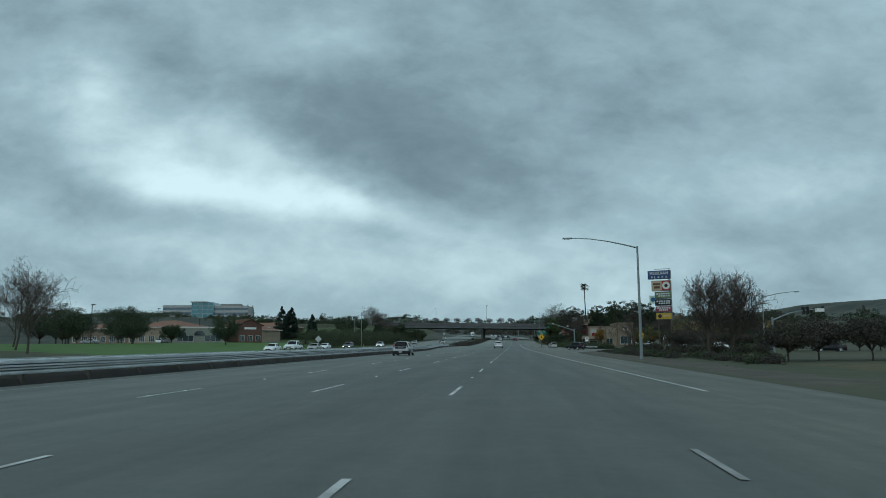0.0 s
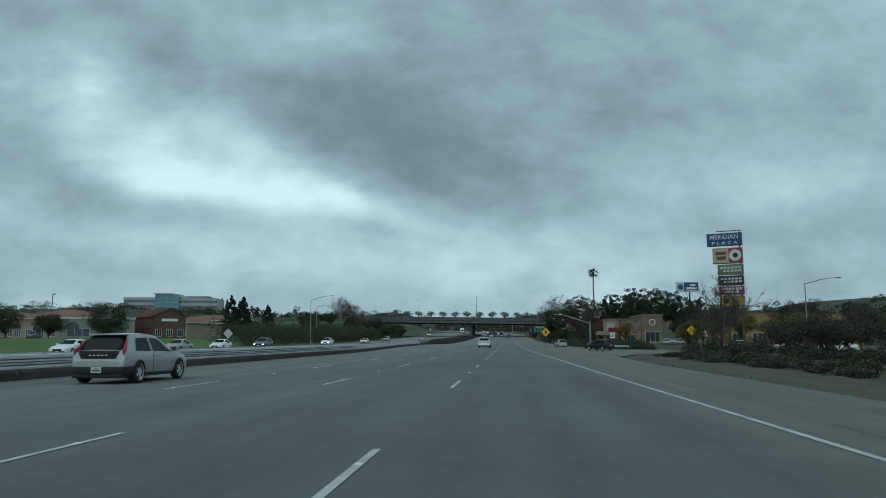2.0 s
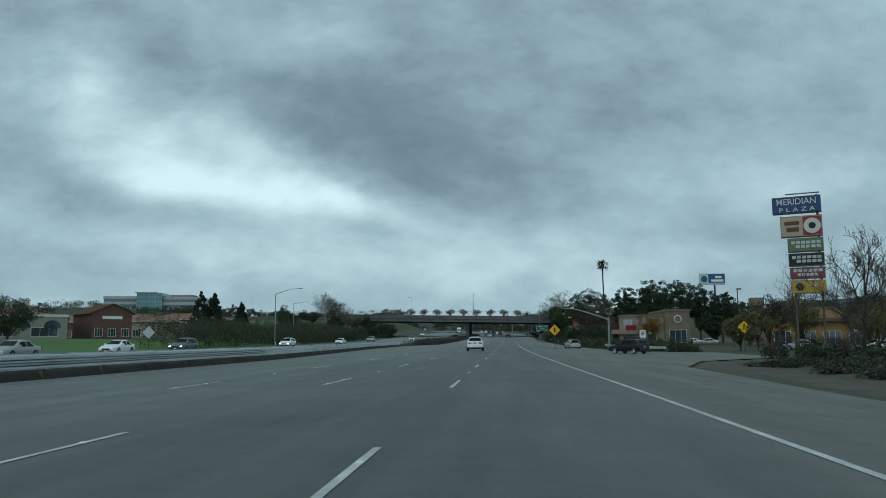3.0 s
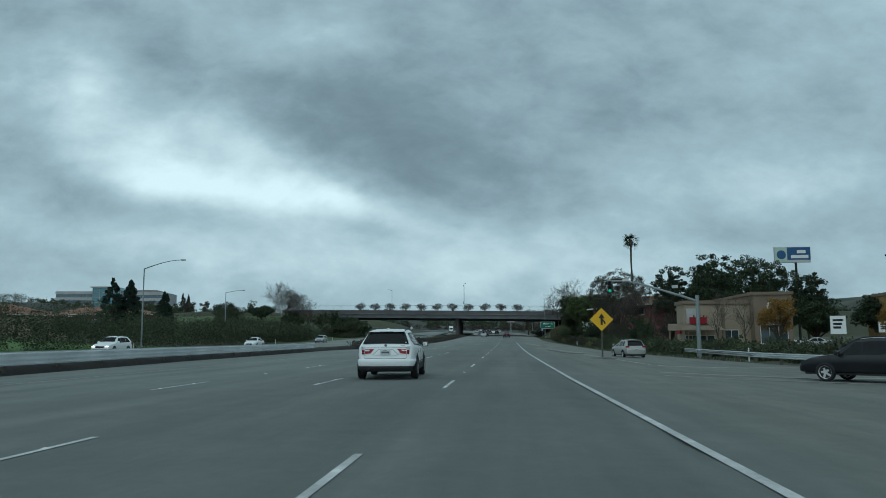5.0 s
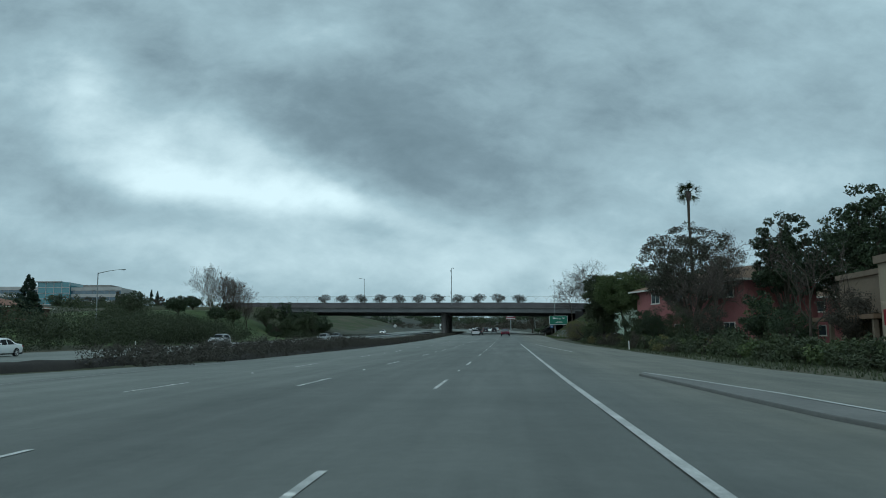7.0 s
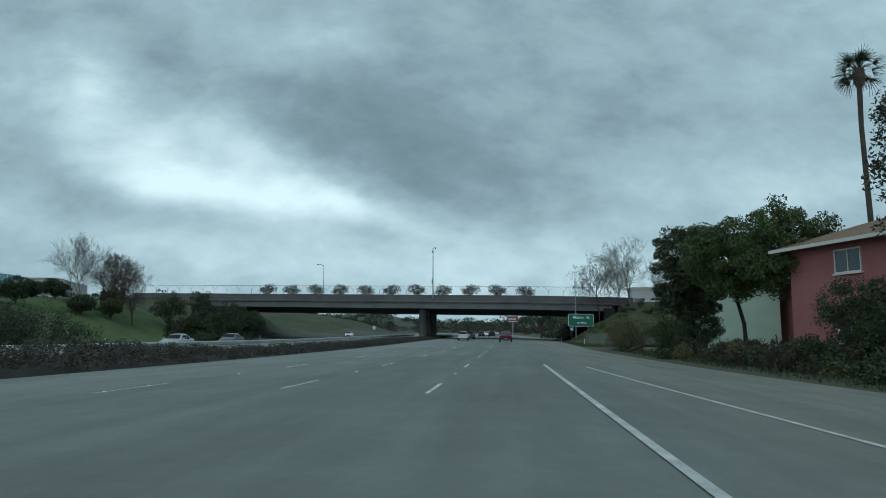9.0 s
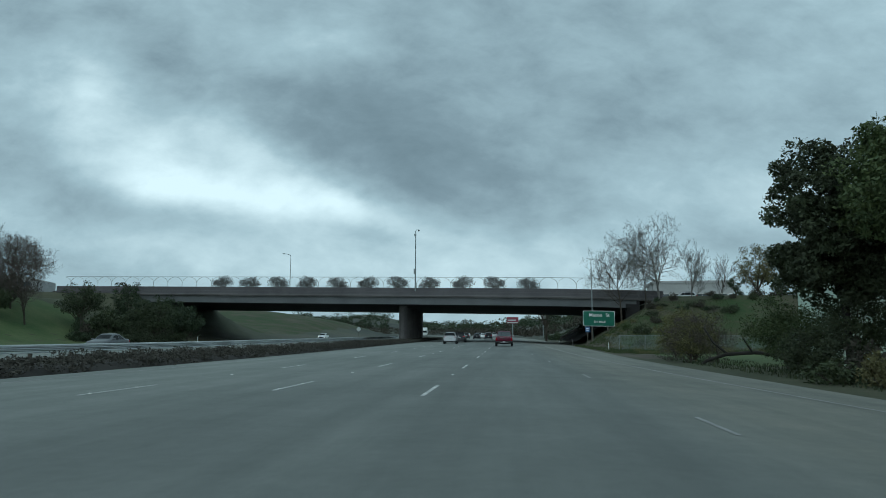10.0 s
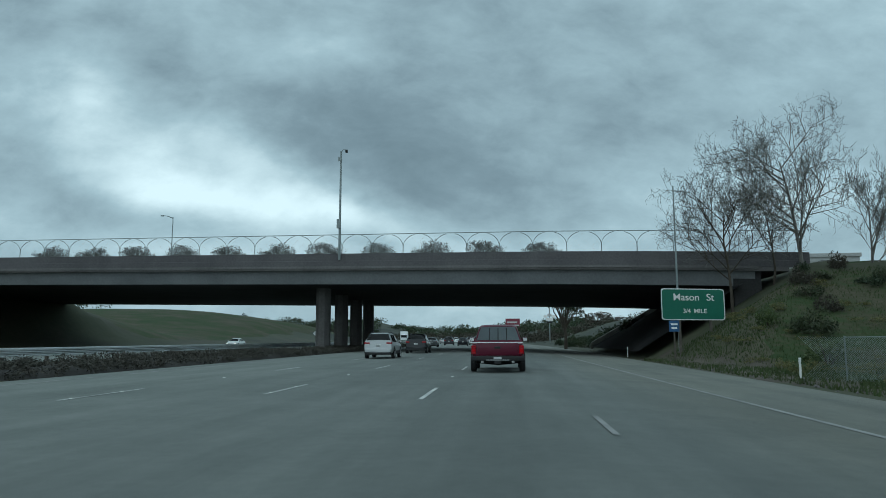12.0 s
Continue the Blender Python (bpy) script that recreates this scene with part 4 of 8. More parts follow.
def diamond_sign(x, y, zc, half, turn, label, face="signyellow", z=None, symbol="merge"):
    """A diamond warning sign on a square post."""
    z = ground_z(x, y) if z is None else z
    sign = root("warning_sign", x, y, z, turn, label, "road sign")
    c = zc - z

    def plate(h, d0, name, mat):
        return part(name, prism(bmesh.new(), [(0, c + h), (-h, c), (0, c - h), (h, c)], 0.012, lambda a, b, d: (a, d0 + d, b)), mat, sign)

    if symbol == "back":
        plate(half, 0.0, "panel", M["aluminium"])
    else:
        plate(half, 0.0, "border", M["signblack"])
        plate(half * 0.965, -0.005, "panel", M[face])
        h = half
        if symbol == "merge":
            arrow = [(-0.09, -0.46), (0.09, -0.46), (0.09, 0.10), (0.26, 0.10), (0.0, 0.50), (-0.26, 0.10), (-0.09, 0.10)]
            part("arrow", prism(bmesh.new(), [(a * h, c + b * h) for a, b in arrow], 0.006, lambda a, b, d: (a, -0.012 + d, b)), M["signblack"], sign)
            limb = [(0.09, -0.12), (0.09, 0.06), (0.36, -0.32), (0.24, -0.38)]
            part("merging_stroke", prism(bmesh.new(), [(a * h, c + b * h) for a, b in limb], 0.006, lambda a, b, d: (a, -0.012 + d, b)), M["signblack"], sign)
        else:
            for s in (-1, 1):
                bar = [(s * 0.10, -0.45), (s * 0.22, -0.45), (s * 0.13, 0.45), (s * 0.01, 0.45)]
                part("stroke", prism(bmesh.new(), [(a * h, c + b * h) for a, b in bar], 0.006, lambda a, b, d: (a, -0.012 + d, b)), M["signblack"], sign)
    part("post", box(bmesh.new(), -0.055, 0.055, 0.02, 0.12, -0.2, c + half * 0.6), M["post"], sign)
    return sign


diamond_sign(7.16, 200.0, 2.84, 0.86, 0, "yellow diamond merge sign with a black arrow on a post", z=0.02)
diamond_sign(31.0, 188.0, 2.9, 0.86, -12, "yellow diamond warning sign with two black strokes", symbol="strokes")
diamond_sign(-48.4, 185.0, 2.7, 0.85, 4, "back of a diamond road sign, bare aluminium", symbol="back")
diamond_sign(-52.0, 560.0, 8.8, 0.9, 0, "back of a diamond road sign, bare aluminium", symbol="back")
bm_ = bmesh.new()
bmesh.ops.create_icosphere(bm_, subdivisions=3, radius=1.0)
for v_ in bm_.verts:
    n_ = noise.noise(v_.co * 2.3)
    v_.co = Vector((v_.co.x * 0.95 * (1 + 0.3 * n_), v_.co.y * 0.75 * (1 + 0.3 * n_), max(-0.02, v_.co.z * 0.12 * (1 + 0.6 * n_))))
bm_.transform(Matrix.Translation((7.15, 200.0, float(pave_z(7.15, 200.0)))))
tagged(part("asphalt_mound", bm_, M["concrete_dark"]), "dark asphalt patch round the foot of the merge sign", "asphalt", kind="structure")


def plain_sign(x, y, w, h, top, label, turn=0):
    z = ground_z(x, y)
    sign = root("regulation_sign", x, y, z, turn, label, "road sign")
    part("panel", box(bmesh.new(), -w / 2, w / 2, -0.01, 0.01, top - h, top, 0.005, 1), M["signwhite"], sign)
    bm = bmesh.new()
    for i, (a, b) in enumerate(((0.70, 0.82), (0.50, 0.62), (0.30, 0.42))):
        box(bm, -w * 0.33, w * (0.33 - 0.08 * i), -0.018, -0.011, top - h + a * h, top - h + b * h)
    part("writing_bars", bm, M["signblack"], sign)
    part("post", box(bmesh.new(), -0.04, 0.04, 0.012, 0.07, -0.2, top - h * 0.2), M["post"], sign)


plain_sign(17.6, 186.0, 0.75, 0.95, 2.9, "small white regulation sign on a post by the ramp", -10)
plain_sign(46.5, 242.0, 1.3, 1.3, 3.4, "white sign board beside the parking lot", -10)


def delineator(x, y, label="white plastic delineator post on the verge"):
    z = ground_z(x, y)
    ob = root("delineator_post", x, y, z, 0, label, "post", "roadside delineators")
    part("post", box(bmesh.new(), -0.045, 0.045, -0.02, 0.02, -0.2, 0.92, 0.008, 1), M["signwhite"], ob)
    part("reflector", box(bmesh.new(), -0.035, 0.035, -0.03, -0.021, 0.68, 0.86), M["lens_clear"], ob)


for dx, dy in ((13.0, 284.0), (17.6, 201.0), (12.6, 386.0), (11.7, 425.0), (11.2, 452.0), (-47.8, 300), (-47.8, 352), (-48.0, 240), (-48, 410)):
    delineator(dx, dy)


def traffic_signal():
    x, y, z = 16.5, 210.5, ground_z(16.5, 210.5)
    sig = root("traffic_signal", 0, 0, 0, 0, "grey mast arm traffic signal showing green over the ramp", "traffic signal")
    part("pole", tube(bmesh.new(), [(x, y, z - 0.2), (x, y, 2.5), (x, y, 5.1)], [0.19, 0.17, 0.15], 12), M["pole"], sig, smooth=True)
    part("base_plate", box(bmesh.new(), x - 0.3, x + 0.3, y - 0.3, y + 0.3, z - 0.1, z + 0.08, 0.02, 1), M["concrete"], sig)
    pts = [(x, y, 4.6), (15.2, 210.8, 5.1), (13.6, 211.1, 5.65), (12.2, 211.5, 6.15), (10.9, 211.8, 6.48), (9.25, 212.2, 6.58)]
    part("arm", tube(bmesh.new(), pts, [0.12, 0.11, 0.10, 0.085, 0.07, 0.055], 8), M["pole"], sig, smooth=True)
    part("name_plate", box(bmesh.new(), 10.5, 11.05, 211.70, 211.73, 6.46, 6.70, 0.01, 1), M["aluminium"], sig)
    part("name_plate", box(bmesh.new(), 14.5, 15.0, 210.75, 210.78, 5.75, 6.0, 0.01, 1), M["aluminium"], sig)

    def head(hx, hy, hz, lit, faces=-1):
        bm = box(bmesh.new(), hx - 0.11, hx + 0.11, hy - 0.10, hy + 0.16, hz - 0.50, hz + 0.50, 0.03, 1)
        body = part("signal_head", bm, M["signblack"], sig)
        for i, dz in enumerate((0.35, 0.0, -0.35)):
            part("lamp_housing", box(bmesh.new(), hx - 0.165, hx + 0.165, hy - 0.15, hy + 0.14, hz + dz - 0.155, hz + dz + 0.155, 0.03, 1), M["signblack"], body)
            bm = bmesh.new()
            f = hy + faces * 0.165
            bmesh.ops.create_cone(bm, cap_ends=True, segments=16, radius1=0.135, radius2=0.12, depth=0.03, matrix=Matrix.Translation((hx, f, hz + dz)) @ pose(0, 0, 0, 90, 0, 0))
            glow = lit and i == 2
            o = part("lamp_lens", bm, M["go"] if glow else M["signblack"], body, "glowing green lens" if glow else "")
            bm = bmesh.new()
            ring = [bm.verts.new((hx + 0.15 * math.cos(a), f, hz + dz + 0.15 * math.sin(a))) for a in np.linspace(-0.5, math.pi + 0.5, 12)]
            tip = [bm.verts.new((v.co.x, f + faces * 0.22, v.co.z + 0.01)) for v in ring]
            for j in range(11):
                bm.faces.new((ring[j], ring[j + 1], tip[j + 1], tip[j]))
            bmesh.ops.solidify(bm, geom=bm.faces[:], thickness=0.008)
            part("visor", bm, M["black"], body)

    head(9.44, 212.2, 6.02, True)
    part("side_box", box(bmesh.new(), 9.08, 9.25, 212.1, 212.4, 6.2, 6.48, 0.03, 1), M["signblack"], sig)
    part("clamp", tube(bmesh.new(), [(9.36, 212.2, 6.4), (9.36, 212.2, 6.64)], 0.05, 6), M["pole"], sig)
    return sig


traffic_signal()


def wire_fence(x0, x1, y, tall):
    """Chain-link fence across the flat grass: posts, top rail and diagonal wires."""
    fence = root("wire_fence", x0, y, ground_z(x0, y), 0, "grey chain-link fence across the grass before the bank", "fence")
    g0 = ground_z(x0, y)
    rise = lambda d: ground_z(x0 + d, y) - g0
    spans = np.arange(0, x1 - x0 + 0.1, 3.0)
    part("top_rail", tube(bmesh.new(), [(d, 0, rise(d) + tall) for d in spans], 0.02, 6), M["pole"], fence)
    for d in spans:
        part("post", tube(bmesh.new(), [(d, 0.03, rise(d) - 0.3), (d, 0.03, rise(d) + tall + 0.05)], 0.03, 8), M["pole"], fence)
    bm = bmesh.new()
    for d in np.arange(-tall, x1 - x0, 0.09):
        tube(bm, [(d, -0.02, rise(d) + 0.03), (d + tall, -0.02, rise(d + tall) + tall)], 0.006, 3, False)
        tube(bm, [(d + tall, -0.03, rise(d + tall) + 0.03), (d, -0.03, rise(d) + tall)], 0.006, 3, False)
    tagged(part("wire_mesh", bm, M["pole"], fence, "fine grey wire mesh"), kind="stuff")


wire_fence(13.6, 46.0, 384.0, 1.75)


def far_signal(x, y):
    sig = root("traffic_signal", x, y, ground_z(x, y), 0, "distant mast arm traffic signal over the side street", "traffic signal")
    part("pole", tube(bmesh.new(), [(0, 0, -0.2), (0, 0, 4.9)], [0.16, 0.13], 10), M["pole"], sig)
    part("arm", tube(bmesh.new(), [(0, 0, 4.5), (4.0, 5.0, 5.6), (9.0, 11.5, 6.3), (13.5, 17.0, 6.5)], [0.10, 0.09, 0.07, 0.05], 8), M["pole"], sig)
    for hx, hy, hz in ((7.6, 9.6, 6.1), (8.7, 11.0, 6.2), (13.0, 16.4, 6.5)):
        head = part("signal_head", box(bmesh.new(), hx - 0.18, hx + 0.18, hy - 0.2, hy + 0.2, hz - 0.55, hz + 0.55, 0.03, 1), M["signblack"], sig)
        for dz in (-0.35, 0.0, 0.35):
            part("visor", box(bmesh.new(), hx - 0.13, hx + 0.13, hy - 0.38, hy - 0.2, hz + dz - 0.02, hz + dz + 0.14, 0.02, 1), M["black"], head)
    part("name_plate", box(bmesh.new(), 11.0, 12.4, 14.2, 14.23, 6.1, 6.6), M["signwhite"], sig)


far_signal(35.0, 106.0)


def ramp_kerb():
    """Raised kerb island that parts the ramp from the freeway."""
    outline = [(4.86, 230.4), (5.02, 228.4), (5.22, 225.0), (5.40, 221.6), (5.66, 217.7), (6.05, 215.4), (6.9, 214.6), (7.45, 215.0), (7.0, 219.2), (6.62, 222.6), (6.05, 226.0), (5.4, 229.8), (5.08, 231.2)]
    bm = bmesh.new()
    low = [bm.verts.new((x, y, float(pave_z(x, y)) - 0.05)) for x, y in outline]
    mid = [bm.verts.new((x, y, float(pave_z(x, y)) + 0.065)) for x, y in outline]
    cx, cy = 5.8, 222.5
    top = [bm.verts.new((x + (cx - x) * 0.03, y + (cy - y) * 0.012, float(pave_z(x, y)) + 0.085)) for x, y in outline]
    n = len(outline)
    for a, b in ((low, mid), (mid, top)):
        for i in range(n):
            bm.faces.new((a[i], a[(i + 1) % n], b[(i + 1) % n], b[i]))
    bm.faces.new(top)
    bmesh.ops.recalc_face_normals(bm, faces=bm.faces)
    tagged(part("kerb_island", bm, M["kerbtop"]), "raised worn concrete kerb island between ramp and freeway", "kerb", kind="structure")
    X = np.array([(5.04, 5.18), (5.36, 5.52), (6.02, 6.18), (6.58, 6.74), (6.80, 6.96), (7.20, 7.38)])
    Y = np.array([(231.0, 231.1), (229.6, 229.7), (225.8, 225.9), (222.4, 222.5), (219.6, 219.7), (215.6, 215.7)])
    tagged(sheet("kerb_line", X, Y, pave_z(X, Y) + 0.094, M["paint"]), "white painted line along the island edge", "road marking", kind="structure")


ramp_kerb()


def plaza_sign():
    """Tall stacked shopping centre sign."""
    sign = root("plaza_sign", 0, 0, 0, 0, "tall stacked shopping plaza sign with six coloured panels", "sign")
    px, py = 35.2, 171.9
    # u runs leftwards along the panels, n is the way they face
    n = Vector((-0.38, -0.925, 0)).normalized()
    u = Vector((-0.925, 0.38, 0)).normalized()

    def slab(a0, a1, z0, z1, d0, d1, mat, name, parent=sign, label="", bevel=0.03):
        bm = box(bmesh.new(), a0, a1, d0, d1, z0, z1, bevel, 1)
        m = Matrix.Translation((px, py, 0)) @ Matrix(((u.x, -n.x, 0, 0), (u.y, -n.y, 0, 0), (0, 0, 1, 0), (0, 0, 0, 1)))
        bm.transform(m)
        bmesh.ops.recalc_face_normals(bm, faces=bm.faces)
        return part(name, bm, mat, parent, label)

    base = ground_z(px, py)
    slab(3.0, 3.22, base - 0.2, 7, 0.1, 0.32, M["post"], "post")
    slab(0.3, 0.55, base - 0.2, 17.4, 0.1, 0.35, M["post"], "post")
    rows = [(0.0, 5.0, 15.35, 17.25, "signnavy", "deep blue panel with white letters"), (0.0, 4.25, 12.65, 15.0, "signtan", "tan and red panel with plain shapes"),
            (0.0, 3.62, 10.95, 12.5, "signolive", "olive green panel"), (0.0, 3.62, 9.35, 10.8, "signblack", "black panel with pale bars"),
            (0.0, 3.55, 7.95, 9.2, "signmaroon", "maroon panel with pale bars"), (0.0, 3.5, 6.3, 7.75, "signmustard", "mustard yellow panel with a dark roundel")]
    for a0, a1, z0, z1, mat, label in rows:
        case = slab(a0, a1, z0, z1, -0.35, 0.5, M["cargrey"], "cabinet", label="dark grey sign cabinet")
        slab(a0 + 0.06, a1 - 0.06, z0 + 0.07, z1 - 0.07, -0.40, -0.36, M[mat] if mat != "signgreen" else M["signgreen"], "panel", case, label, 0.005)
        w, c = a1 - a0, (z0 + z1) / 2
        if mat == "signtan":
            slab(a0 + 0.1, a0 + w * 0.46, z0 + 0.12, z1 - 0.12, -0.43, -0.405, M["signred"], "panel", case, "red half panel", 0.004)
            bm = bmesh.new()
            bmesh.ops.create_cone(bm, cap_ends=True, segments=28, radius1=0.86, radius2=0.86, depth=0.03)
            mm = Matrix.Translation((px, py, 0)) @ Matrix(((u.x, -n.x, 0, 0), (u.y, -n.y, 0, 0), (0, 0, 1, 0), (0, 0, 0, 1))) @ Matrix.Translation((a0 + w * 0.24, -0.45, c)) @ pose(0, 0, 0, 90)
            bm.transform(mm)
            part("roundel", bm, M["trim"], case, "white roundel")
            bm = bmesh.new()
            bmesh.ops.create_cone(bm, cap_ends=True, segments=24, radius1=0.36, radius2=0.36, depth=0.03)
            bm.transform(mm @ Matrix.Translation((0, 0, 0.03)))
            part("roundel", bm, M["signblack"], case, "dark roundel")
            for i, (f0, f1) in enumerate(((0.54, 0.9), (0.56, 0.86))):
                slab(a0 + w * f0, a0 + w * f1, c + 0.15 - i * 0.75, c + 0.6 - i * 0.7, -0.43, -0.405, M["brickwall"], "writing_bar", case, "brown bar", 0.02)
        elif mat == "signmustard":
            bm = bmesh.new()
            bmesh.ops.create_cone(bm, cap_ends=True, segments=24, radius1=0.42, radius2=0.42, depth=0.03)
            bm.transform(Matrix.Translation((px, py, 0)) @ Matrix(((u.x, -n.x, 0, 0), (u.y, -n.y, 0, 0), (0, 0, 1, 0), (0, 0, 0, 1))) @ Matrix.Translation((a0 + w * 0.75, -0.43, c)) @ pose(0, 0, 0, 90))
            part("roundel", bm, M["signblack"], case, "dark roundel")
            slab(a0 + w * 0.12, a0 + w * 0.55, c - 0.1, c + 0.22, -0.43, -0.405, M["signtan"], "writing_bar", case, "pale bar", 0.02)
        elif mat in ("signblack", "signgreen", "signmaroon", "signolive"):
            tone = M["aluminium"]
            for i in range(2):
                left_, right_ = a0 + w * (0.08 + 0.14 * (mat == "signmaroon") * i), a0 + w * (0.93 - 0.12 * i)
                n_ = 6 if i == 0 else 5
                for j in range(n_):
                    q0, q1 = left_ + (right_ - left_) * j / n_, left_ + (right_ - left_) * (j + 0.78) / n_
                    slab(q0, q1, c + 0.10 - 0.45 * i, c + 0.42 - 0.45 * i, -0.43, -0.405, tone, "writing_bar", case, "pale bar", 0.02)
    slab(0.1, 3.6, 17.55, 17.65, -0.1, 0.25, M["pole"], "cap_rail")
    face = Matrix.Translation((px, py, 0)) @ Matrix(((-u.x, -n.x, 0, 0), (-u.y, -n.y, 0, 0), (0, 0, 1, 0), (0, 0, 0, 1)))
    lettering("MERIDIAN", 0.98, M["trim"], sign, face @ Matrix.Translation((-2.5, -0.43, 16.62)), "white letters", 0.92)
    lettering("P L A Z A", 0.70, M["trim"], sign, face @ Matrix.Translation((-2.45, -0.43, 15.72)), "white letters", 1.3)


plaza_sign()


def hotel_sign():
    sign = root("hotel_sign", 0, 0, 0, 0, "blue and white hotel sign on a tall pole", "sign")
    x0, x1, y = 51.6, 58.3, 293.0
    base = ground_z(54, y)
    part("pole", tube(bmesh.new(), [(55.6, y + 0.4, base - 0.2), (55.6, y + 0.4, 16)], [0.25, 0.22], 10), M["black"], sign)
    part("cabinet", box(bmesh.new(), x0, x1, y, y + 0.5, 15.9, 18.9, 0.05, 1), M["aluminium"], sign)
    part("panel", box(bmesh.new(), x0 + 0.08, x0 + 2.3, y - 0.03, y - 0.005, 16.0, 18.8), M["stucco_green"], sign, "pale panel")
    part("panel", box(bmesh.new(), x0 + 2.35, x1 - 0.08, y - 0.03, y - 0.005, 16.4, 18.8), M["signblue"], sign, "blue panel")
    bm = bmesh.new()
    bmesh.ops.create_cone(bm, cap_ends=True, segments=24, radius1=0.85, radius2=0.85, depth=0.03, matrix=Matrix.Translation((x0 + 1.25, y - 0.05, 17.4)) @ pose(0, 0, 0, 90))
    part("roundel", bm, M["signblue"], sign, "blue roundel")
    for i, (a, b) in enumerate(((0.62, 0.86), (0.45, 0.93))):
        part("writing_bar", box(bmesh.new(), x0 + a * 6.7, x0 + b * 6.7, y - 0.06, y - 0.035, 17.65 - i * 0.95, 18.25 - i * 0.95, 0.02, 1), M["signwhite"], sign, "white bar")


hotel_sign()


def billboard(x, y, z, w, h, leg):
    b = root("billboard", x, y, ground_z(x, y), 0, "red and white roadside billboard far down the road", "billboard")
    g = ground_z(x, y)
    part("panel", box(bmesh.new(), -w / 2, w / 2, 0, 0.3, z - g, z - g + h, 0.03, 1), M["signmaroon"], b)
    part("writing_bar", box(bmesh.new(), -w * 0.40, w * 0.30, -0.05, -0.01, z - g + h * 0.42, z - g + h * 0.62), M["aluminium"], b)
    part("writing_bar", box(bmesh.new(), -w * 0.45, w * 0.45, -0.05, -0.01, z - g + h * 0.06, z - g + h * 0.20), M["aluminium"], b)
    part("post", tube(bmesh.new(), [(0, 0.4, -0.5), (0, 0.4, z - g)], 0.3, 8), M["pole"], b)


billboard(3.0, 640.0, 13.4, 5.4, 2.9, 8)


def far_sign_cluster(x, y):
    sign = root("pole_sign", x, y, ground_z(x, y), 0, "far cluster of pale sign panels on a tall pole", "sign")
    g = ground_z(x, y)
    part("pole", tube(bmesh.new(), [(0, 0, -0.5), (0, 0, 20.5 - g)], 0.2, 8), M["pole"], sign)
    for dx, dz, w, h, mat in ((-1.5, 16.6, 1.4, 0.9, "signwhite"), (0.0, 17.0, 1.5, 1.0, "aluminium"), (1.5, 16.6, 1.4, 0.9, "signwhite"), (0.0, 15.4, 2.6, 1.1, "signwhite"), (0.0, 14.5, 2.2, 0.6, "signblack")):
        part("panel", box(bmesh.new(), dx - w / 2, dx + w / 2, -0.35, -0.05, dz - g, dz - g + h, 0.03, 1), M[mat], sign)


far_sign_cluster(16.8, 640.0)

# ---- vehicles ----


class Shell:
    """A car body from its side view: the top line, the belt line, the sill line and the plan width, all along y from the tail."""

    def __init__(self, length, width, top, belt, sill, taper=0.12):
        self.L, self.W, self.top, self.belt, self.sill, self.taper = length, width, top, belt, sill, taper

    def at(self, table, y, col=1):
        return float(np.interp(y, [r[0] for r in table], [r[col] for r in table]))

    def half(self, y):
        """Half width in plan, drawn in at both ends."""
        e = min(y, self.L - y)
        t = min(1.0, max(0.0, e / 0.75))
        r = min(1.0, max(0.0, e / 0.16))
        return self.W / 2 * (1 - self.taper * (1 - t) ** 2.2) * (1 - 0.075 * (1 - math.sqrt(1 - (1 - r) ** 2)))

    def ring(self, y):
        zt, wf = self.at(self.top, y), self.at(self.top, y, 2)
        zb = self.at(self.sill, y)
        zs = min(self.at(self.belt, y), zt - 0.03)
        w = self.half(y)
        wt = w * wf
        side = [(0.0, zb), (w * 0.84, zb), (w * 0.955, zb + 0.09 * (zs - zb)), (w * 0.995, zb + 0.38 * (zs - zb)), (w, zb + 0.62 * (zs - zb)), (w * 0.975, zs - 0.05 * (zs - zb)), (w * 0.955, zs)]
        roof = [(wt + 0.012 * (wf < 0.85), zt - 0.075 * min(1, (zt - zs) * 4)), (wt * 0.93, zt - 0.022), (wt * 0.7, zt), (0.0, zt + 0.012)]
        return side + roof

    def side(self, y, s):
        """A place on the glass house: s 0 at the belt, 1 at the roof edge."""
        r = self.ring(y)
        (x0, z0), (x1, z1) = r[6], r[7]
        return Vector((x0 + s * (x1 - x0), y, z0 + s * (z1 - z0)))

    def crown(self, y, k):
        r = self.ring(y)
        x = k * r[7][0]
        pts = r[7:][::-1]
        return Vector((x, y, float(np.interp(abs(x), [p[0] for p in pts], [p[1] for p in pts]))))

    def mesh(self, stations):
        bm = bmesh.new()
        rows = []
        for y in stations:
            r = self.ring(y)
            full = [(x, z) for x, z in r] + [(-x, z) for x, z in r[-2:0:-1]]
            rows.append([bm.verts.new((x, y, z)) for x, z in full])
        n = len(rows[0])
        for a, b in zip(rows, rows[1:]):
            for i in range(n):
                bm.faces.new((a[i], a[(i + 1) % n], b[(i + 1) % n], b[i]))
        bm.faces.new(rows[0])
        bm.faces.new(rows[-1][::-1])
        bmesh.ops.recalc_face_normals(bm, faces=bm.faces)
        return bm


def patch(rows, lift):
    """A thin skin through rows of places, lifted off by a vector, with its rim turned in."""
    bm = bmesh.new()
    vs = [[bm.verts.new(p + lift) for p in row] for row in rows]
    for a, b in zip(vs, vs[1:]):
        for i in range(len(a) - 1):
            bm.faces.new((a[i], a[i + 1], b[i + 1], b[i]))
    bmesh.ops.solidify(bm, geom=bm.faces[:], thickness=0.008)
    bmesh.ops.recalc_face_normals(bm, faces=bm.faces)
    return bm


wheel_cache = {}


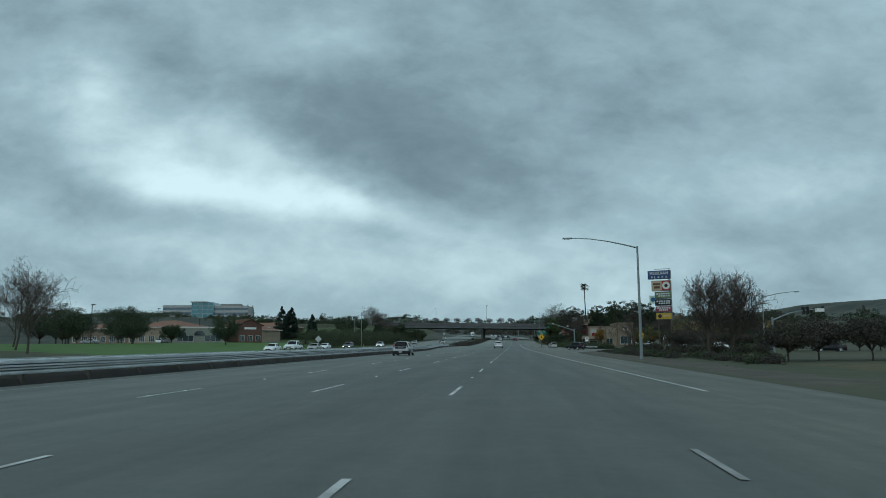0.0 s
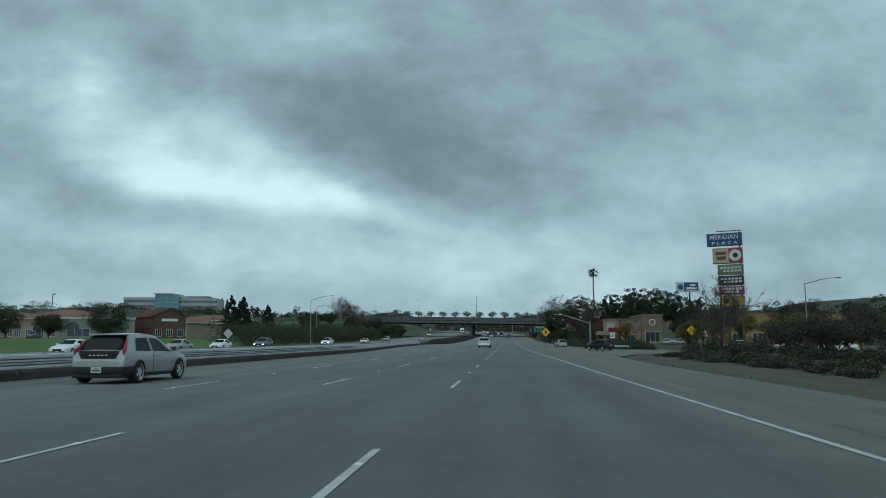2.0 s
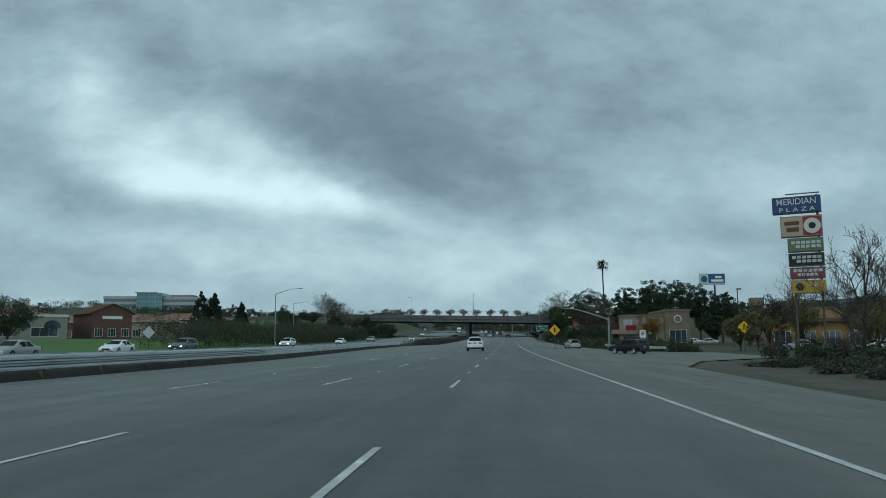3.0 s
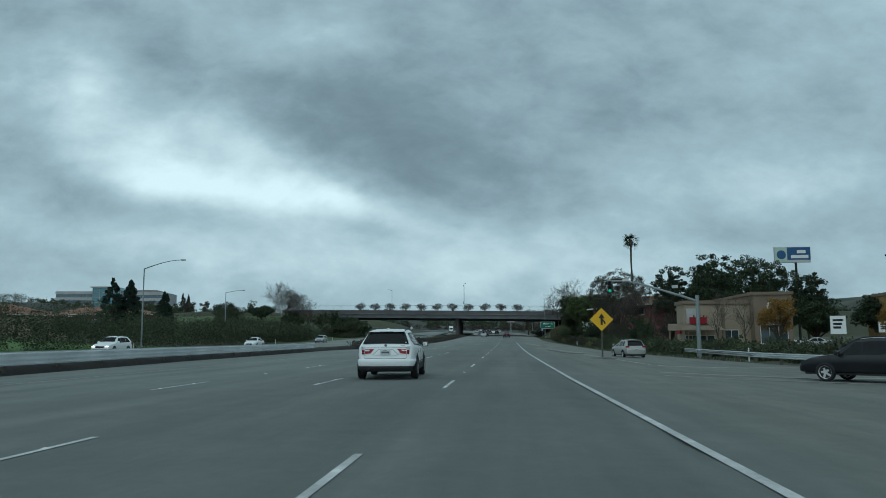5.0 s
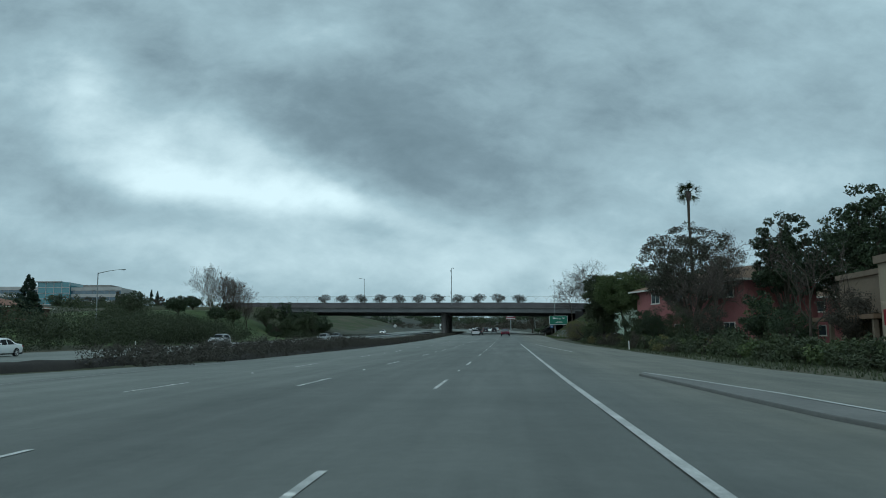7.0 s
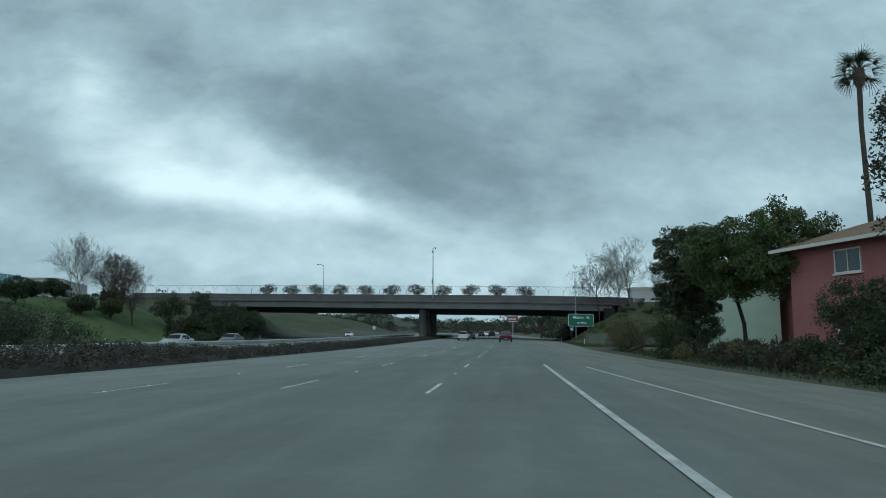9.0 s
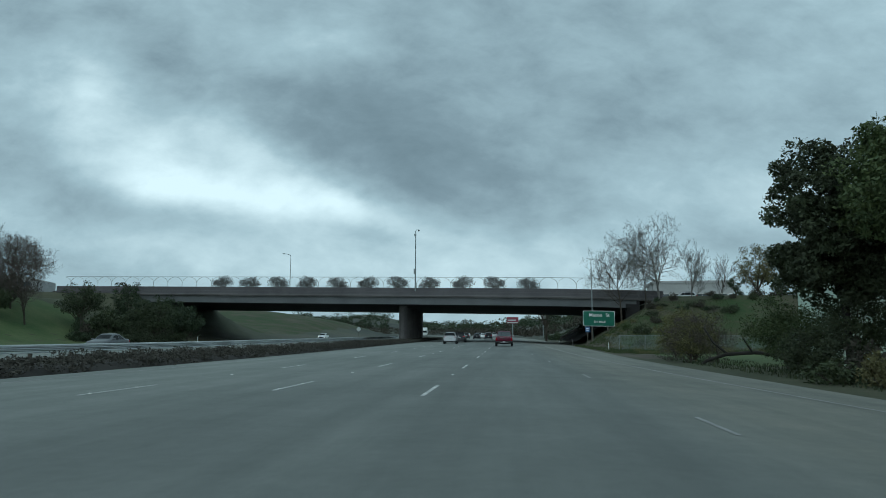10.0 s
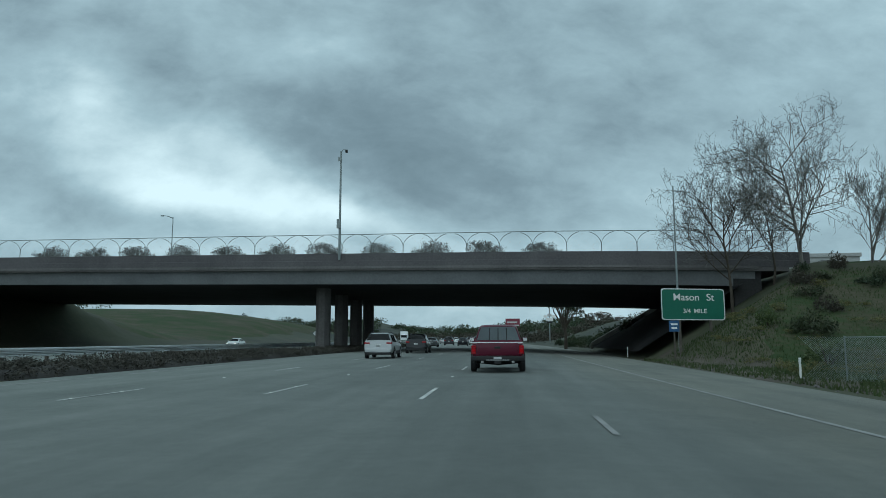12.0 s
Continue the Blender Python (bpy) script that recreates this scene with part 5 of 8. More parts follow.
def wheel(car, x, y, r, wide, spokes, mat):
    """A tyre with rounded shoulders, and a dished rim with spokes inside it."""
    key = (r, wide, spokes, mat)
    if key not in wheel_cache:
        bm = bmesh.new()
        prof = [(r * 0.72, -wide / 2 + 0.012), (r * 0.90, -wide / 2), (r * 0.975, -wide / 2 + 0.02), (r, -wide / 2 + 0.05), (r, wide / 2 - 0.05), (r * 0.975, wide / 2 - 0.02), (r * 0.90, wide / 2), (r * 0.72, wide / 2 - 0.012)]
        n = 28
        rows = [[bm.verts.new((d, rr * math.cos(a), rr * math.sin(a))) for rr, d in prof] for a in (2 * math.pi * i / n for i in range(n))]
        for i in range(n):
            a, b = rows[i], rows[(i + 1) % n]
            for j in range(len(prof) - 1):
                bm.faces.new((a[j], a[j + 1], b[j + 1], b[j]))
        bmesh.ops.recalc_face_normals(bm, faces=bm.faces)
        tyre = part("tyre", bm, M["rubber"], None, smooth=True)
        bm = bmesh.new()
        for s in (-1, 1):
            f = s * (wide / 2 - 0.02)
            outer = [bm.verts.new((f, r * 0.735 * math.cos(a), r * 0.735 * math.sin(a))) for a in (2 * math.pi * i / 24 for i in range(24))]
            lip = [bm.verts.new((f - s * 0.01, r * 0.675 * math.cos(a), r * 0.675 * math.sin(a))) for a in (2 * math.pi * i / 24 for i in range(24))]
            deep = [bm.verts.new((f - s * 0.045, r * 0.655 * math.cos(a), r * 0.655 * math.sin(a))) for a in (2 * math.pi * i / 24 for i in range(24))]
            for i in range(24):
                j = (i + 1) % 24
                bm.faces.new((outer[i], outer[j], lip[j], lip[i]))
                bm.faces.new((lip[i], lip[j], deep[j], deep[i]))
            for i in range(spokes):
                a = 2 * math.pi * i / spokes
                c, si = math.cos(a), math.sin(a)
                q = []
                for rr, ww, ff in ((0.06, 0.045, 0.0), (r * 0.68, 0.032, 0.01)):
                    for t in (-1, 1):
                        q.append(bm.verts.new((f - s * (0.012 + ff), rr * c - t * ww * si, rr * si + t * ww * c)))
                        q.append(bm.verts.new((f - s * (0.03 + ff), rr * c - t * ww * si, rr * si + t * ww * c)))
                for fc in ((0, 2, 6, 4), (0, 4, 5, 1), (2, 3, 7, 6)):
                    bm.faces.new([q[k] for k in fc])
            hub = [bm.verts.new((f - s * 0.008, 0.075 * math.cos(a), 0.075 * math.sin(a))) for a in (2 * math.pi * i / 12 for i in range(12))]
            bm.faces.new(hub)
        bmesh.ops.recalc_face_normals(bm, faces=bm.faces)
        rim = part("rim", bm, M[mat], tyre, "silver alloy rim")
        bm = bmesh.new()
        for s in (-1, 1):
            f = s * (wide / 2 - 0.056)
            bm.faces.new([bm.verts.new((f, r * 0.69 * math.cos(a), r * 0.69 * math.sin(a))) for a in (2 * math.pi * i / 24 for i in range(24))])
        disc = part("brake_disc", bm, M["black"], tyre)
        wheel_cache[key] = tyre
        ob = tyre
    else:
        ob = copy_thing(wheel_cache[key], Matrix.Identity(4))
    ob.parent = car
    ob.matrix_basis = pose(x, y, r)
    return ob


def car(kind, label, shell, paint, x, y, turn, axles, r_wheel=0.34, windows=(), rear_glass=None, front_glass=None, roof_rail=False, cladding=False,
        tail=(), plate=None, mirror=None, spokes=5, group="", heads=False, z=None, flat_sill=True, extra=None, lit=False, rear_mat="glass", plain_bumper=True):
    """A whole vehicle; y of its tail, turn in degrees (0 drives towards +y)."""
    a = radians(turn)
    ax, ay = x - math.sin(a) * axles[0], y + math.cos(a) * axles[0]
    zr = float(pave_z(ax, ay)) if z is None else z
    zf = float(pave_z(x - math.sin(a) * axles[1], y + math.cos(a) * axles[1])) if z is None else z
    slope = math.atan2(zf - zr, axles[1] - axles[0])
    ob = new(kind)
    ob.empty_display_size = 0.3
    ob.matrix_basis = Matrix.Translation((x, y, zr - slope * axles[0] + 0.005)) @ pose(0, 0, 0, 0, 0, turn) @ pose(0, 0, 0, math.degrees(slope))
    tagged(ob, label, "car" if "truck" not in kind else "pickup truck", group)
    keys = sorted({0.0, 0.012, 0.035, 0.08, 0.16, shell.L - 0.16, shell.L - 0.07, shell.L - 0.03, shell.L, *[t[0] for t in shell.top], *np.linspace(0.1, shell.L - 0.1, 16)})
    body = part("body", shell.mesh(keys), M[paint], ob, smooth=True, sharp=28)
    W = shell.W
    # side glass
    for s in (-1, 1):
        for y0, y1, t0, t1 in windows:
            rows = []
            for f in np.linspace(0, 1, 4):
                yy0, yy1 = y0 + f * (t0 - y0), y1 + f * (t1 - y1)
                rows.append([Vector((s * p.x, p.y, p.z)) for p in (shell.side(yy, 0.05 + 0.84 * f) for yy in np.linspace(yy0, yy1, 5))])
            part("side_window", patch(rows, Vector((s * 0.008, 0, 0.002))), M["glass"], ob)
    for name, run in (("rear_window", rear_glass), ("windscreen", front_glass)):
        if run:
            y0, y1, wide = run
            d = (shell.crown(y1, 0) - shell.crown(y0, 0)).normalized()
            lift = Vector((0, -d.z, d.y)) * (0.016 if name == "rear_window" else 0.014)
            rows = [[Vector((shell.crown(yy, k * wide).x, yy, shell.crown(yy, 0).z - 0.016 * k * k)) for k in np.linspace(-1, 1, 9)] for yy in np.linspace(y0, y1, 5)]
            part(name, patch(rows, lift), M[rear_mat if name == "rear_window" else "glass"], ob, smooth=True, sharp=50)
    # wheels and arches
    for yy in axles:
        for s in (-1, 1):
            wheel(ob, s * (W / 2 - 0.072), yy, r_wheel, 0.22, spokes, "alloy")
            bm = bmesh.new()
            edge = s * (shell.half(yy) * 0.998 + 0.006)
            inner, outer = [], []
            for t in np.linspace(-0.12, math.pi + 0.12, 15):
                inner.append((edge, yy + (r_wheel + 0.015) * math.cos(t), r_wheel + (r_wheel + 0.015) * math.sin(t)))
                k = 0.10 if cladding else 0.035
                outer.append((edge - s * 0.03 * 0, yy + (r_wheel + k) * math.cos(t), r_wheel + (r_wheel + k) * math.sin(t)))
            vi, vo = [bm.verts.new(p) for p in inner], [bm.verts.new(p) for p in outer]
            back = [bm.verts.new((edge - s * 0.12, p[1], p[2])) for p in inner]
            for i in range(14):
                bm.faces.new((vi[i], vi[i + 1], vo[i + 1], vo[i]))
                bm.faces.new((vi[i], back[i], back[i + 1], vi[i + 1]))
            part("wheel_arch", bm, M["black"], ob)
            bm = bmesh.new()
            bm.faces.new([bm.verts.new((edge - s * 0.004, p[1], max(p[2], shell.at(shell.sill, yy) - 0.02))) for p in inner])
            part("wheel_well", bm, M["black"], ob)
    z0 = shell.at(shell.sill, shell.L / 2)
    if cladding:
        for s in (-1, 1):
            e = W / 2
            part("sill", box(bmesh.new(), min(s * (e - 0.05), s * (e + 0.008)), max(s * (e - 0.05), s * (e + 0.008)), axles[0] + r_wheel + 0.05, axles[1] - r_wheel - 0.05, z0 - 0.04, z0 + 0.17, 0.02, 1), M["black"], ob)
    w0 = shell.half(0.05)
    if plain_bumper:
        part("bumper", box(bmesh.new(), -w0 * 0.965, w0 * 0.965, -0.012, 0.25, z0 - 0.07, z0 + (0.10 if cladding else 0.09), 0.05, 3), M["black"], ob, "black lower bumper", smooth=True)
    part("underside", box(bmesh.new(), -W / 2 + 0.12, W / 2 - 0.12, 0.2, shell.L - 0.2, z0 - 0.06, z0 + 0.05), M["black"], ob)
    # lamps: (x0, x1, z0, z1, y, material)
    for x0, x1, za, zb, yy, mat in tail:
        for s in (-1, 1):
            bm = box(bmesh.new(), min(s * x0, s * x1), max(s * x0, s * x1), yy - 0.02, yy + 0.16, za, zb, 0.018, 2)
            part("tail_lamp", bm, M[mat], ob, smooth=True)
    if plate:
        zc, yy = plate
        p = part("number_plate", box(bmesh.new(), -0.155, 0.155, yy - 0.014, yy + 0.02, zc - 0.08, zc + 0.08, 0.006, 1), M["plate"], ob)
        for x0, x1, z0_, z1_ in ((-0.12, 0.12, -0.035, 0.022), (-0.06, 0.06, 0.045, 0.058)):
            part("writing_bar", box(bmesh.new(), x0, x1, yy - 0.018, yy - 0.0145, zc + z0_, zc + z1_), M["ink"], p, "dark bar")
    if mirror:
        yy, zc = mirror
        for s in (-1, 1):
            m = part("mirror", box(bmesh.new(), min(s * (W / 2 - 0.02), s * (W / 2 + 0.2)), max(s * (W / 2 - 0.02), s * (W / 2 + 0.2)), yy, yy + 0.14, zc - 0.02, zc + 0.15, 0.045, 2), M["black" if cladding else paint], ob, smooth=True)
            part("mirror_glass", box(bmesh.new(), min(s * (W / 2 + 0.02), s * (W / 2 + 0.18)), max(s * (W / 2 + 0.02), s * (W / 2 + 0.18)), yy - 0.006, yy + 0.004, zc + 0.005, zc + 0.13, 0.002, 1), M["chrome"], m)
    if roof_rail:
        for s in (-1, 1):
            ys = np.linspace(0.75, shell.L * 0.55, 7)
            pts = []
            for i, yy in enumerate(ys):
                p = shell.crown(yy, 0.9)
                pts.append((s * p.x, yy, p.z + (0.055 if 0 < i < 6 else 0.0)))
            part("roof_rail", tube(bmesh.new(), pts, 0.022, 6), M["black"], ob)
    if heads:
        y1 = shell.L
        zc = shell.at(shell.belt, y1 - 0.2) - 0.12
        for s in (-1, 1):
            part("headlamp", box(bmesh.new(), min(s * W * 0.29, s * W * 0.44), max(s * W * 0.29, s * W * 0.44), y1 - 0.3, y1 - 0.02, zc - 0.06, zc + 0.07, 0.02, 1), M["headlight"] if lit else M["lens_clear"], ob)
        part("grille", box(bmesh.new(), -W * 0.24, W * 0.24, y1 - 0.2, y1 + 0.012, zc - 0.14, zc + 0.05, 0.015, 1), M["black"], ob)
        part("bumper", box(bmesh.new(), -W * 0.40, W * 0.40, y1 - 0.2, y1 + 0.015, z0, z0 + 0.14, 0.02, 1), M["black"], ob)
        part("number_plate", box(bmesh.new(), -0.155, 0.155, y1 + 0.012, y1 + 0.03, zc - 0.28, zc - 0.15), M["plate"], ob)
    if extra:
        extra(ob, shell)
    return ob


def suv_shell(L=4.57, W=1.85, H=1.67, hood=1.06, taper=0.06, roof=1.0):
    top = [(0, 0.62, 0.955), (0.02, 0.66, 0.96), (0.045, 0.80, 0.96), (0.07, 1.00, 0.955), (0.10, H - 0.50, 0.94), (0.15, H - 0.445, 0.90), (0.30, H - 0.25, 0.785), (0.44, H - 0.095, 0.695), (0.56, H - 0.045, 0.675), (1.2, H, 0.695), (2.0, H, 0.70), (2.55, H - 0.055, 0.69),
           (3.30, hood + 0.04, 0.86), (3.42, hood, 0.88), (L - 0.5, hood - 0.12, 0.86), (L - 0.14, hood - 0.28, 0.84), (L, 0.62, 0.80)]
    belt = [(0, 0.98), (0.2, 1.04), (1.5, 1.02), (3.3, 0.97), (L - 0.4, 0.86), (L, 0.70)]
    return Shell(L, W, [(y_, z_, w_ * roof if 0.2 < y_ < 2.7 else w_) for y_, z_, w_ in top], belt, [(0, 0.40), (0.3, 0.34), (L - 0.5, 0.30), (L, 0.34)], taper)


def wrap_lamp(ob, sh, s, z0, z1, mat, x_in, y_rear, y_end, name="tail_lamp"):
    """A lamp that follows the body round its rear corner."""
    rows = []
    for z in np.linspace(z0, z1, 4):
        lean = (z - z0) / max(z1 - z0, 0.01)
        row = [Vector((s * x, y_rear + 0.012 * lean, z)) for x in np.linspace(x_in, sh.half(0.0) * 0.955, 4)]
        for y in (0.05, 0.10, 0.16, 0.24, y_end - 0.06 * lean):
            row.append(Vector((s * (sh.half(y) * (0.978 - 0.022 * lean) + 0.006), y + y_rear, z)))
        rows.append(row)
    bm = patch(rows, Vector((0, -0.012, 0)))
    return part(name, bm, M[mat], ob, smooth=True)


def rear_wrap(sh, levels, reach=0.40):
    """A bumper skin that runs round both rear corners: levels of (height, how far proud of the body)."""
    bm = bmesh.new()
    rows = []
    for z, out in levels:
        row = []
        for s in (1, -1):
            run = [(s * (sh.half(y) + out), y - out * max(0.0, 1 - y / 0.2)) for y in (reach, 0.42, 0.30, 0.20, 0.13, 0.08, 0.045, 0.02, 0.0)]
            across = [(s * sh.half(0.0) * f, -0.028 * (1 - f * f) - out) for f in (0.85, 0.6, 0.3)]
            row += (run + across) if s > 0 else (across[::-1] + run[::-1])
        rows.append([bm.verts.new((x, y, z)) for x, y in row])
    for a, b in zip(rows, rows[1:]):
        for i in range(len(a) - 1):
            bm.faces.new((a[i], a[i + 1], b[i + 1], b[i]))
    bmesh.ops.recalc_face_normals(bm, faces=bm.faces)
    return bm


def white_suv_trim(ob, sh):
    """Tailgate seams, lamps, badge, handles, antenna fin and the plate recess."""
    for s in (-1, 1):
        wrap_lamp(ob, sh, s, 0.775, 0.905, "lens_red", 0.655, 0.036, 0.24)
        wrap_lamp(ob, sh, s, 0.912, 1.010, "lens_clear", 0.655, 0.040, 0.26)
        bm = prism(bmesh.new(), [(s * 0.64, 0.785), (s * 0.46, 0.800), (s * 0.35, 0.935), (s * 0.64, 0.925)], 0.03, lambda p, q, d: (p, 0.022 + 0.22 * max(q - 0.80, 0) + d, q))
        inner = part("tail_lamp", bm, M["lens_red"], ob)
        bm = prism(bmesh.new(), [(s * 0.64, 0.868), (s * 0.52, 0.870), (s * 0.47, 0.912), (s * 0.64, 0.908)], 0.02, lambda p, q, d: (p, 0.012 + 0.22 * max(q - 0.80, 0) + d, q))
        part("reverse_lamp", bm, M["lens_clear"], inner, "clear strip")
        part("hatch_seam", tube(bmesh.new(), [(s * 0.635, 0.020, 0.655), (s * 0.635, 0.045, 0.80), (s * 0.635, 0.070, 0.99)], 0.004, 4), M["seam"], ob)
        rows = [[Vector((s * (sh.half(y) + 0.034), y, z0 + f * (z1 - z0))) for y, z0, z1 in ((0.16, 0.27, 0.42), (0.24, 0.26, 0.49), (0.32, 0.25, 0.54), (0.42, 0.25, 0.56), (0.52, 0.25, 0.56))] for f in (0.0, 0.5, 1.0)]
        part("corner_cladding", patch(rows, Vector((s * 0.004, 0, 0))), M["black"], ob)
        rows = []
        for f in np.linspace(0, 1, 5):
            ya, yb = 0.47 + f * 0.22 - 0.10 * math.sin(f * math.pi), 3.27 - f * 0.62
            rows.append([Vector((s * p.x, p.y, p.z)) for p in (sh.side(yy, 0.02 + 0.91 * f) for yy in np.linspace(ya, yb, 9))])
        part("window_surround", patch(rows, Vector((s * 0.004, 0, 0.001))), M["black"], ob, "black surround of the side windows")
    part("hatch_seam", box(bmesh.new(), -0.63, 0.63, 0.006, 0.05, 0.640, 0.649), M["seam"], ob)
    part("hatch_seam", box(bmesh.new(), -0.64, 0.64, 0.058, 0.09, 0.972, 0.977), M["seam"], ob)
    part("bumper_cover", rear_wrap(sh, [(0.415, 0.010), (0.44, 0.022), (0.50, 0.030), (0.57, 0.030), (0.615, 0.020), (0.63, 0.004)]), M["white"], ob, "painted rear bumper", smooth=True, sharp=50)
    part("lower_bumper", rear_wrap(sh, [(0.245, -0.085), (0.27, -0.040), (0.33, 0.004), (0.39, 0.014), (0.418, 0.010)]), M["black"], ob, "black lower bumper", smooth=True, sharp=50)
    # raised grey outline paints the slight shade of the plate recess
    bm = bmesh.new()
    prism(bm, [(-0.40, 0.752), (0.40, 0.752), (0.385, 0.775), (0.235, 0.925), (-0.235, 0.925), (-0.385, 0.775)], 0.012, lambda p, q, d: (p, 0.020 + 0.20 * max(q - 0.75, 0) + d, q))
    part("plate_recess", bm, M["silver"], ob, "plate recess with its shade painted in grey")
    bm = bmesh.new()
    prism(bm, [(-0.375, 0.752), (0.375, 0.752), (0.225, 0.902), (-0.225, 0.902)], 0.014, lambda p, q, d: (p, 0.014 + 0.20 * max(q - 0.75, 0) + d, q))
    part("plate_panel", bm, M["white"], ob, "white panel round the number plate")
    bm = bmesh.new()
    bmesh.ops.create_cone(bm, cap_ends=True, segments=20, radius1=0.046, radius2=0.043, depth=0.02, matrix=Matrix.Translation((0, 0.060, 1.040)) @ pose(0, 0, 0, 90))
    badge = part("badge", bm, M["chrome"], ob, "round badge")
    bm = bmesh.new()
    bmesh.ops.create_cone(bm, cap_ends=True, segments=16, radius1=0.030, radius2=0.030, depth=0.008, matrix=Matrix.Translation((0, 0.048, 1.040)) @ pose(0, 0, 0, 90))
    part("badge_disc", bm, M["ink"], badge)
    part("badge", box(bmesh.new(), 0.46, 0.58, 0.066, 0.08, 1.030, 1.046, 0.003, 1), M["chrome"], ob, "small chrome badge")
    bm = box(bmesh.new(), -0.045, 0.045, 0.62, 0.80, sh.at(sh.top, 0.7) - 0.02, sh.at(sh.top, 0.7) + 0.06, 0.03, 2)
    part("antenna_fin", bm, M["white"], ob, smooth=True)
    zt = sh.at(sh.top, 0.44)
    part("spoiler", box(bmesh.new(), -0.545, 0.545, 0.36, 0.60, zt - 0.006, zt + 0.026, 0.014, 2), M["white"], ob, smooth=True)
    part("brake_lamp", box(bmesh.new(), -0.2, 0.2, 0.352, 0.38, zt - 0.002, zt + 0.012), M["glass"], ob)
    part("sticker", box(bmesh.new(), 0.60, 0.645, 0.105, 0.115, 1.115, 1.145), M["signwhite"], ob, "small pale sticker")
    for s in (-1, 1):
        for yy in (1.55, 2.55):
            part("door_handle", box(bmesh.new(), s * 0.905 - 0.02, s * 0.905 + 0.02, yy, yy + 0.2, 0.86, 0.90, 0.012, 1), M["white"], ob)
        for yy in (1.42, 2.38, 3.32):
            part("door_seam", box(bmesh.new(), s * 0.902 - 0.006, s * 0.902 + 0.003, yy, yy + 0.007, 0.50, 0.93), M["seam"], ob)
        part("side_moulding", box(bmesh.new(), s * 0.906 - 0.006, s * 0.906 + 0.006, 1.35, 3.35, 0.52, 0.54), M["seam"], ob)
    part("exhaust", tube(bmesh.new(), [(-0.55, -0.03, 0.33), (-0.55, 0.3, 0.33)], 0.04, 8), M["black"], ob)


X3 = suv_shell(4.57, 1.81, 1.55, 1.02, 0.13, 0.955)
car("suv_car", "white compact sport utility car with black lower cladding, dusty tinted windows", X3, "white", -3.33, 167.9, 2.2, (0.86, 3.66), 0.355,
    [(0.50, 1.235, 0.74, 1.225), (1.26, 2.255, 1.25, 2.245), (2.28, 3.22, 2.27, 2.58)], (0.125, 0.43, 0.93), (2.62, 3.25, 0.88), True, True,
    [], (0.835, 0.004), (3.0, 1.0), 6, extra=white_suv_trim, plain_bumper=False)


def hatch_shell(L=4.25, W=1.78, H=1.46, hood=0.98, rake=0.62):
    top = [(0, 0.66, 0.90), (0.05, 0.70, 0.92), (0.09, 0.90, 0.92), (0.14, 0.94, 0.90), (rake, H - 0.06, 0.70), (rake + 0.15, H - 0.02, 0.70), (1.5, H, 0.71), (2.1, H - 0.03, 0.71), (2.35, H - 0.09, 0.70),
           (3.10, hood + 0.03, 0.84), (3.25, hood - 0.01, 0.86), (L - 0.45, hood - 0.14, 0.85), (L - 0.12, hood - 0.30, 0.82), (L, 0.52, 0.78)]
    belt = [(0, 0.86), (0.2, 0.92), (1.5, 0.90), (3.1, 0.88), (L - 0.4, 0.78), (L, 0.62)]
    return Shell(L, W, top, belt, [(0, 0.32), (0.3, 0.26), (L - 0.5, 0.22), (L, 0.26)])


def silver_hatch_trim(ob, sh):
    """Tall shoulder lamps up the rear pillars, and a dark glass hatch below the window."""
    for s in (-1, 1):
        pts = [(s * 0.745, 0.09, 0.84), (s * 0.735, 0.14, 0.96), (s * 0.665, 0.32, 1.12), (s * 0.60, 0.50, 1.28)]
        part("tail_lamp", tube(bmesh.new(), pts, [0.045, 0.055, 0.045, 0.022], 8), M["lens_red"], ob, smooth=True)
        for yy in (1.75,):
            part("door_handle", box(bmesh.new(), s * 0.89 - 0.02, s * 0.89 + 0.02, yy, yy + 0.2, 0.78, 0.82, 0.012, 1), M["silver"], ob)
        part("door_seam", box(bmesh.new(), s * 0.887 - 0.008, s * 0.887 + 0.008, 1.62, 1.63, 0.34, 0.86), M["black"], ob)
    bm = patch([[Vector((k * 0.52, 0.075 - 0.05 * 0, 0.72)) for k in np.linspace(-1, 1, 5)], [Vector((k * 0.60, 0.085, 0.88)) for k in np.linspace(-1, 1, 5)], [Vector((k * 0.62, 0.13, 0.955)) for k in np.linspace(-1, 1, 5)]], Vector((0, -0.03, 0)))
    part("hatch_glass", bm, M["glass"], ob)
    bm = bmesh.new()
    for i in range(5):
        box(bm, -0.27 + i * 0.12, -0.20 + i * 0.12, 0.028, 0.05, 0.80, 0.84)
    part("badge_bars", bm, M["chrome"], ob, "spaced chrome bars")
    part("spoiler", box(bmesh.new(), -0.55, 0.55, 0.5, 0.72, 1.40, 1.435, 0.015, 1), M["silver"], ob)
    part("lower_bumper", rear_wrap(sh, [(0.22, -0.06), (0.26, -0.01), (0.34, 0.016), (0.46, 0.018), (0.50, 0.006)], 0.36), M["black"], ob, "black lower bumper", smooth=True, sharp=50)


C30 = hatch_shell()
car("hatchback_car", "silver two-door hatchback with dark glass hatch and tall tail lamps", C30, "silver", -11.5, 77.6, -0.5, (0.78, 3.42), 0.325,
    [(0.60, 1.55, 0.85, 1.52), (1.66, 2.95, 1.64, 2.38)], (0.17, 0.60, 0.86), (2.40, 3.06, 0.86), False, False, [], (0.40, -0.03), (2.75, 0.92), 5, extra=silver_hatch_trim)

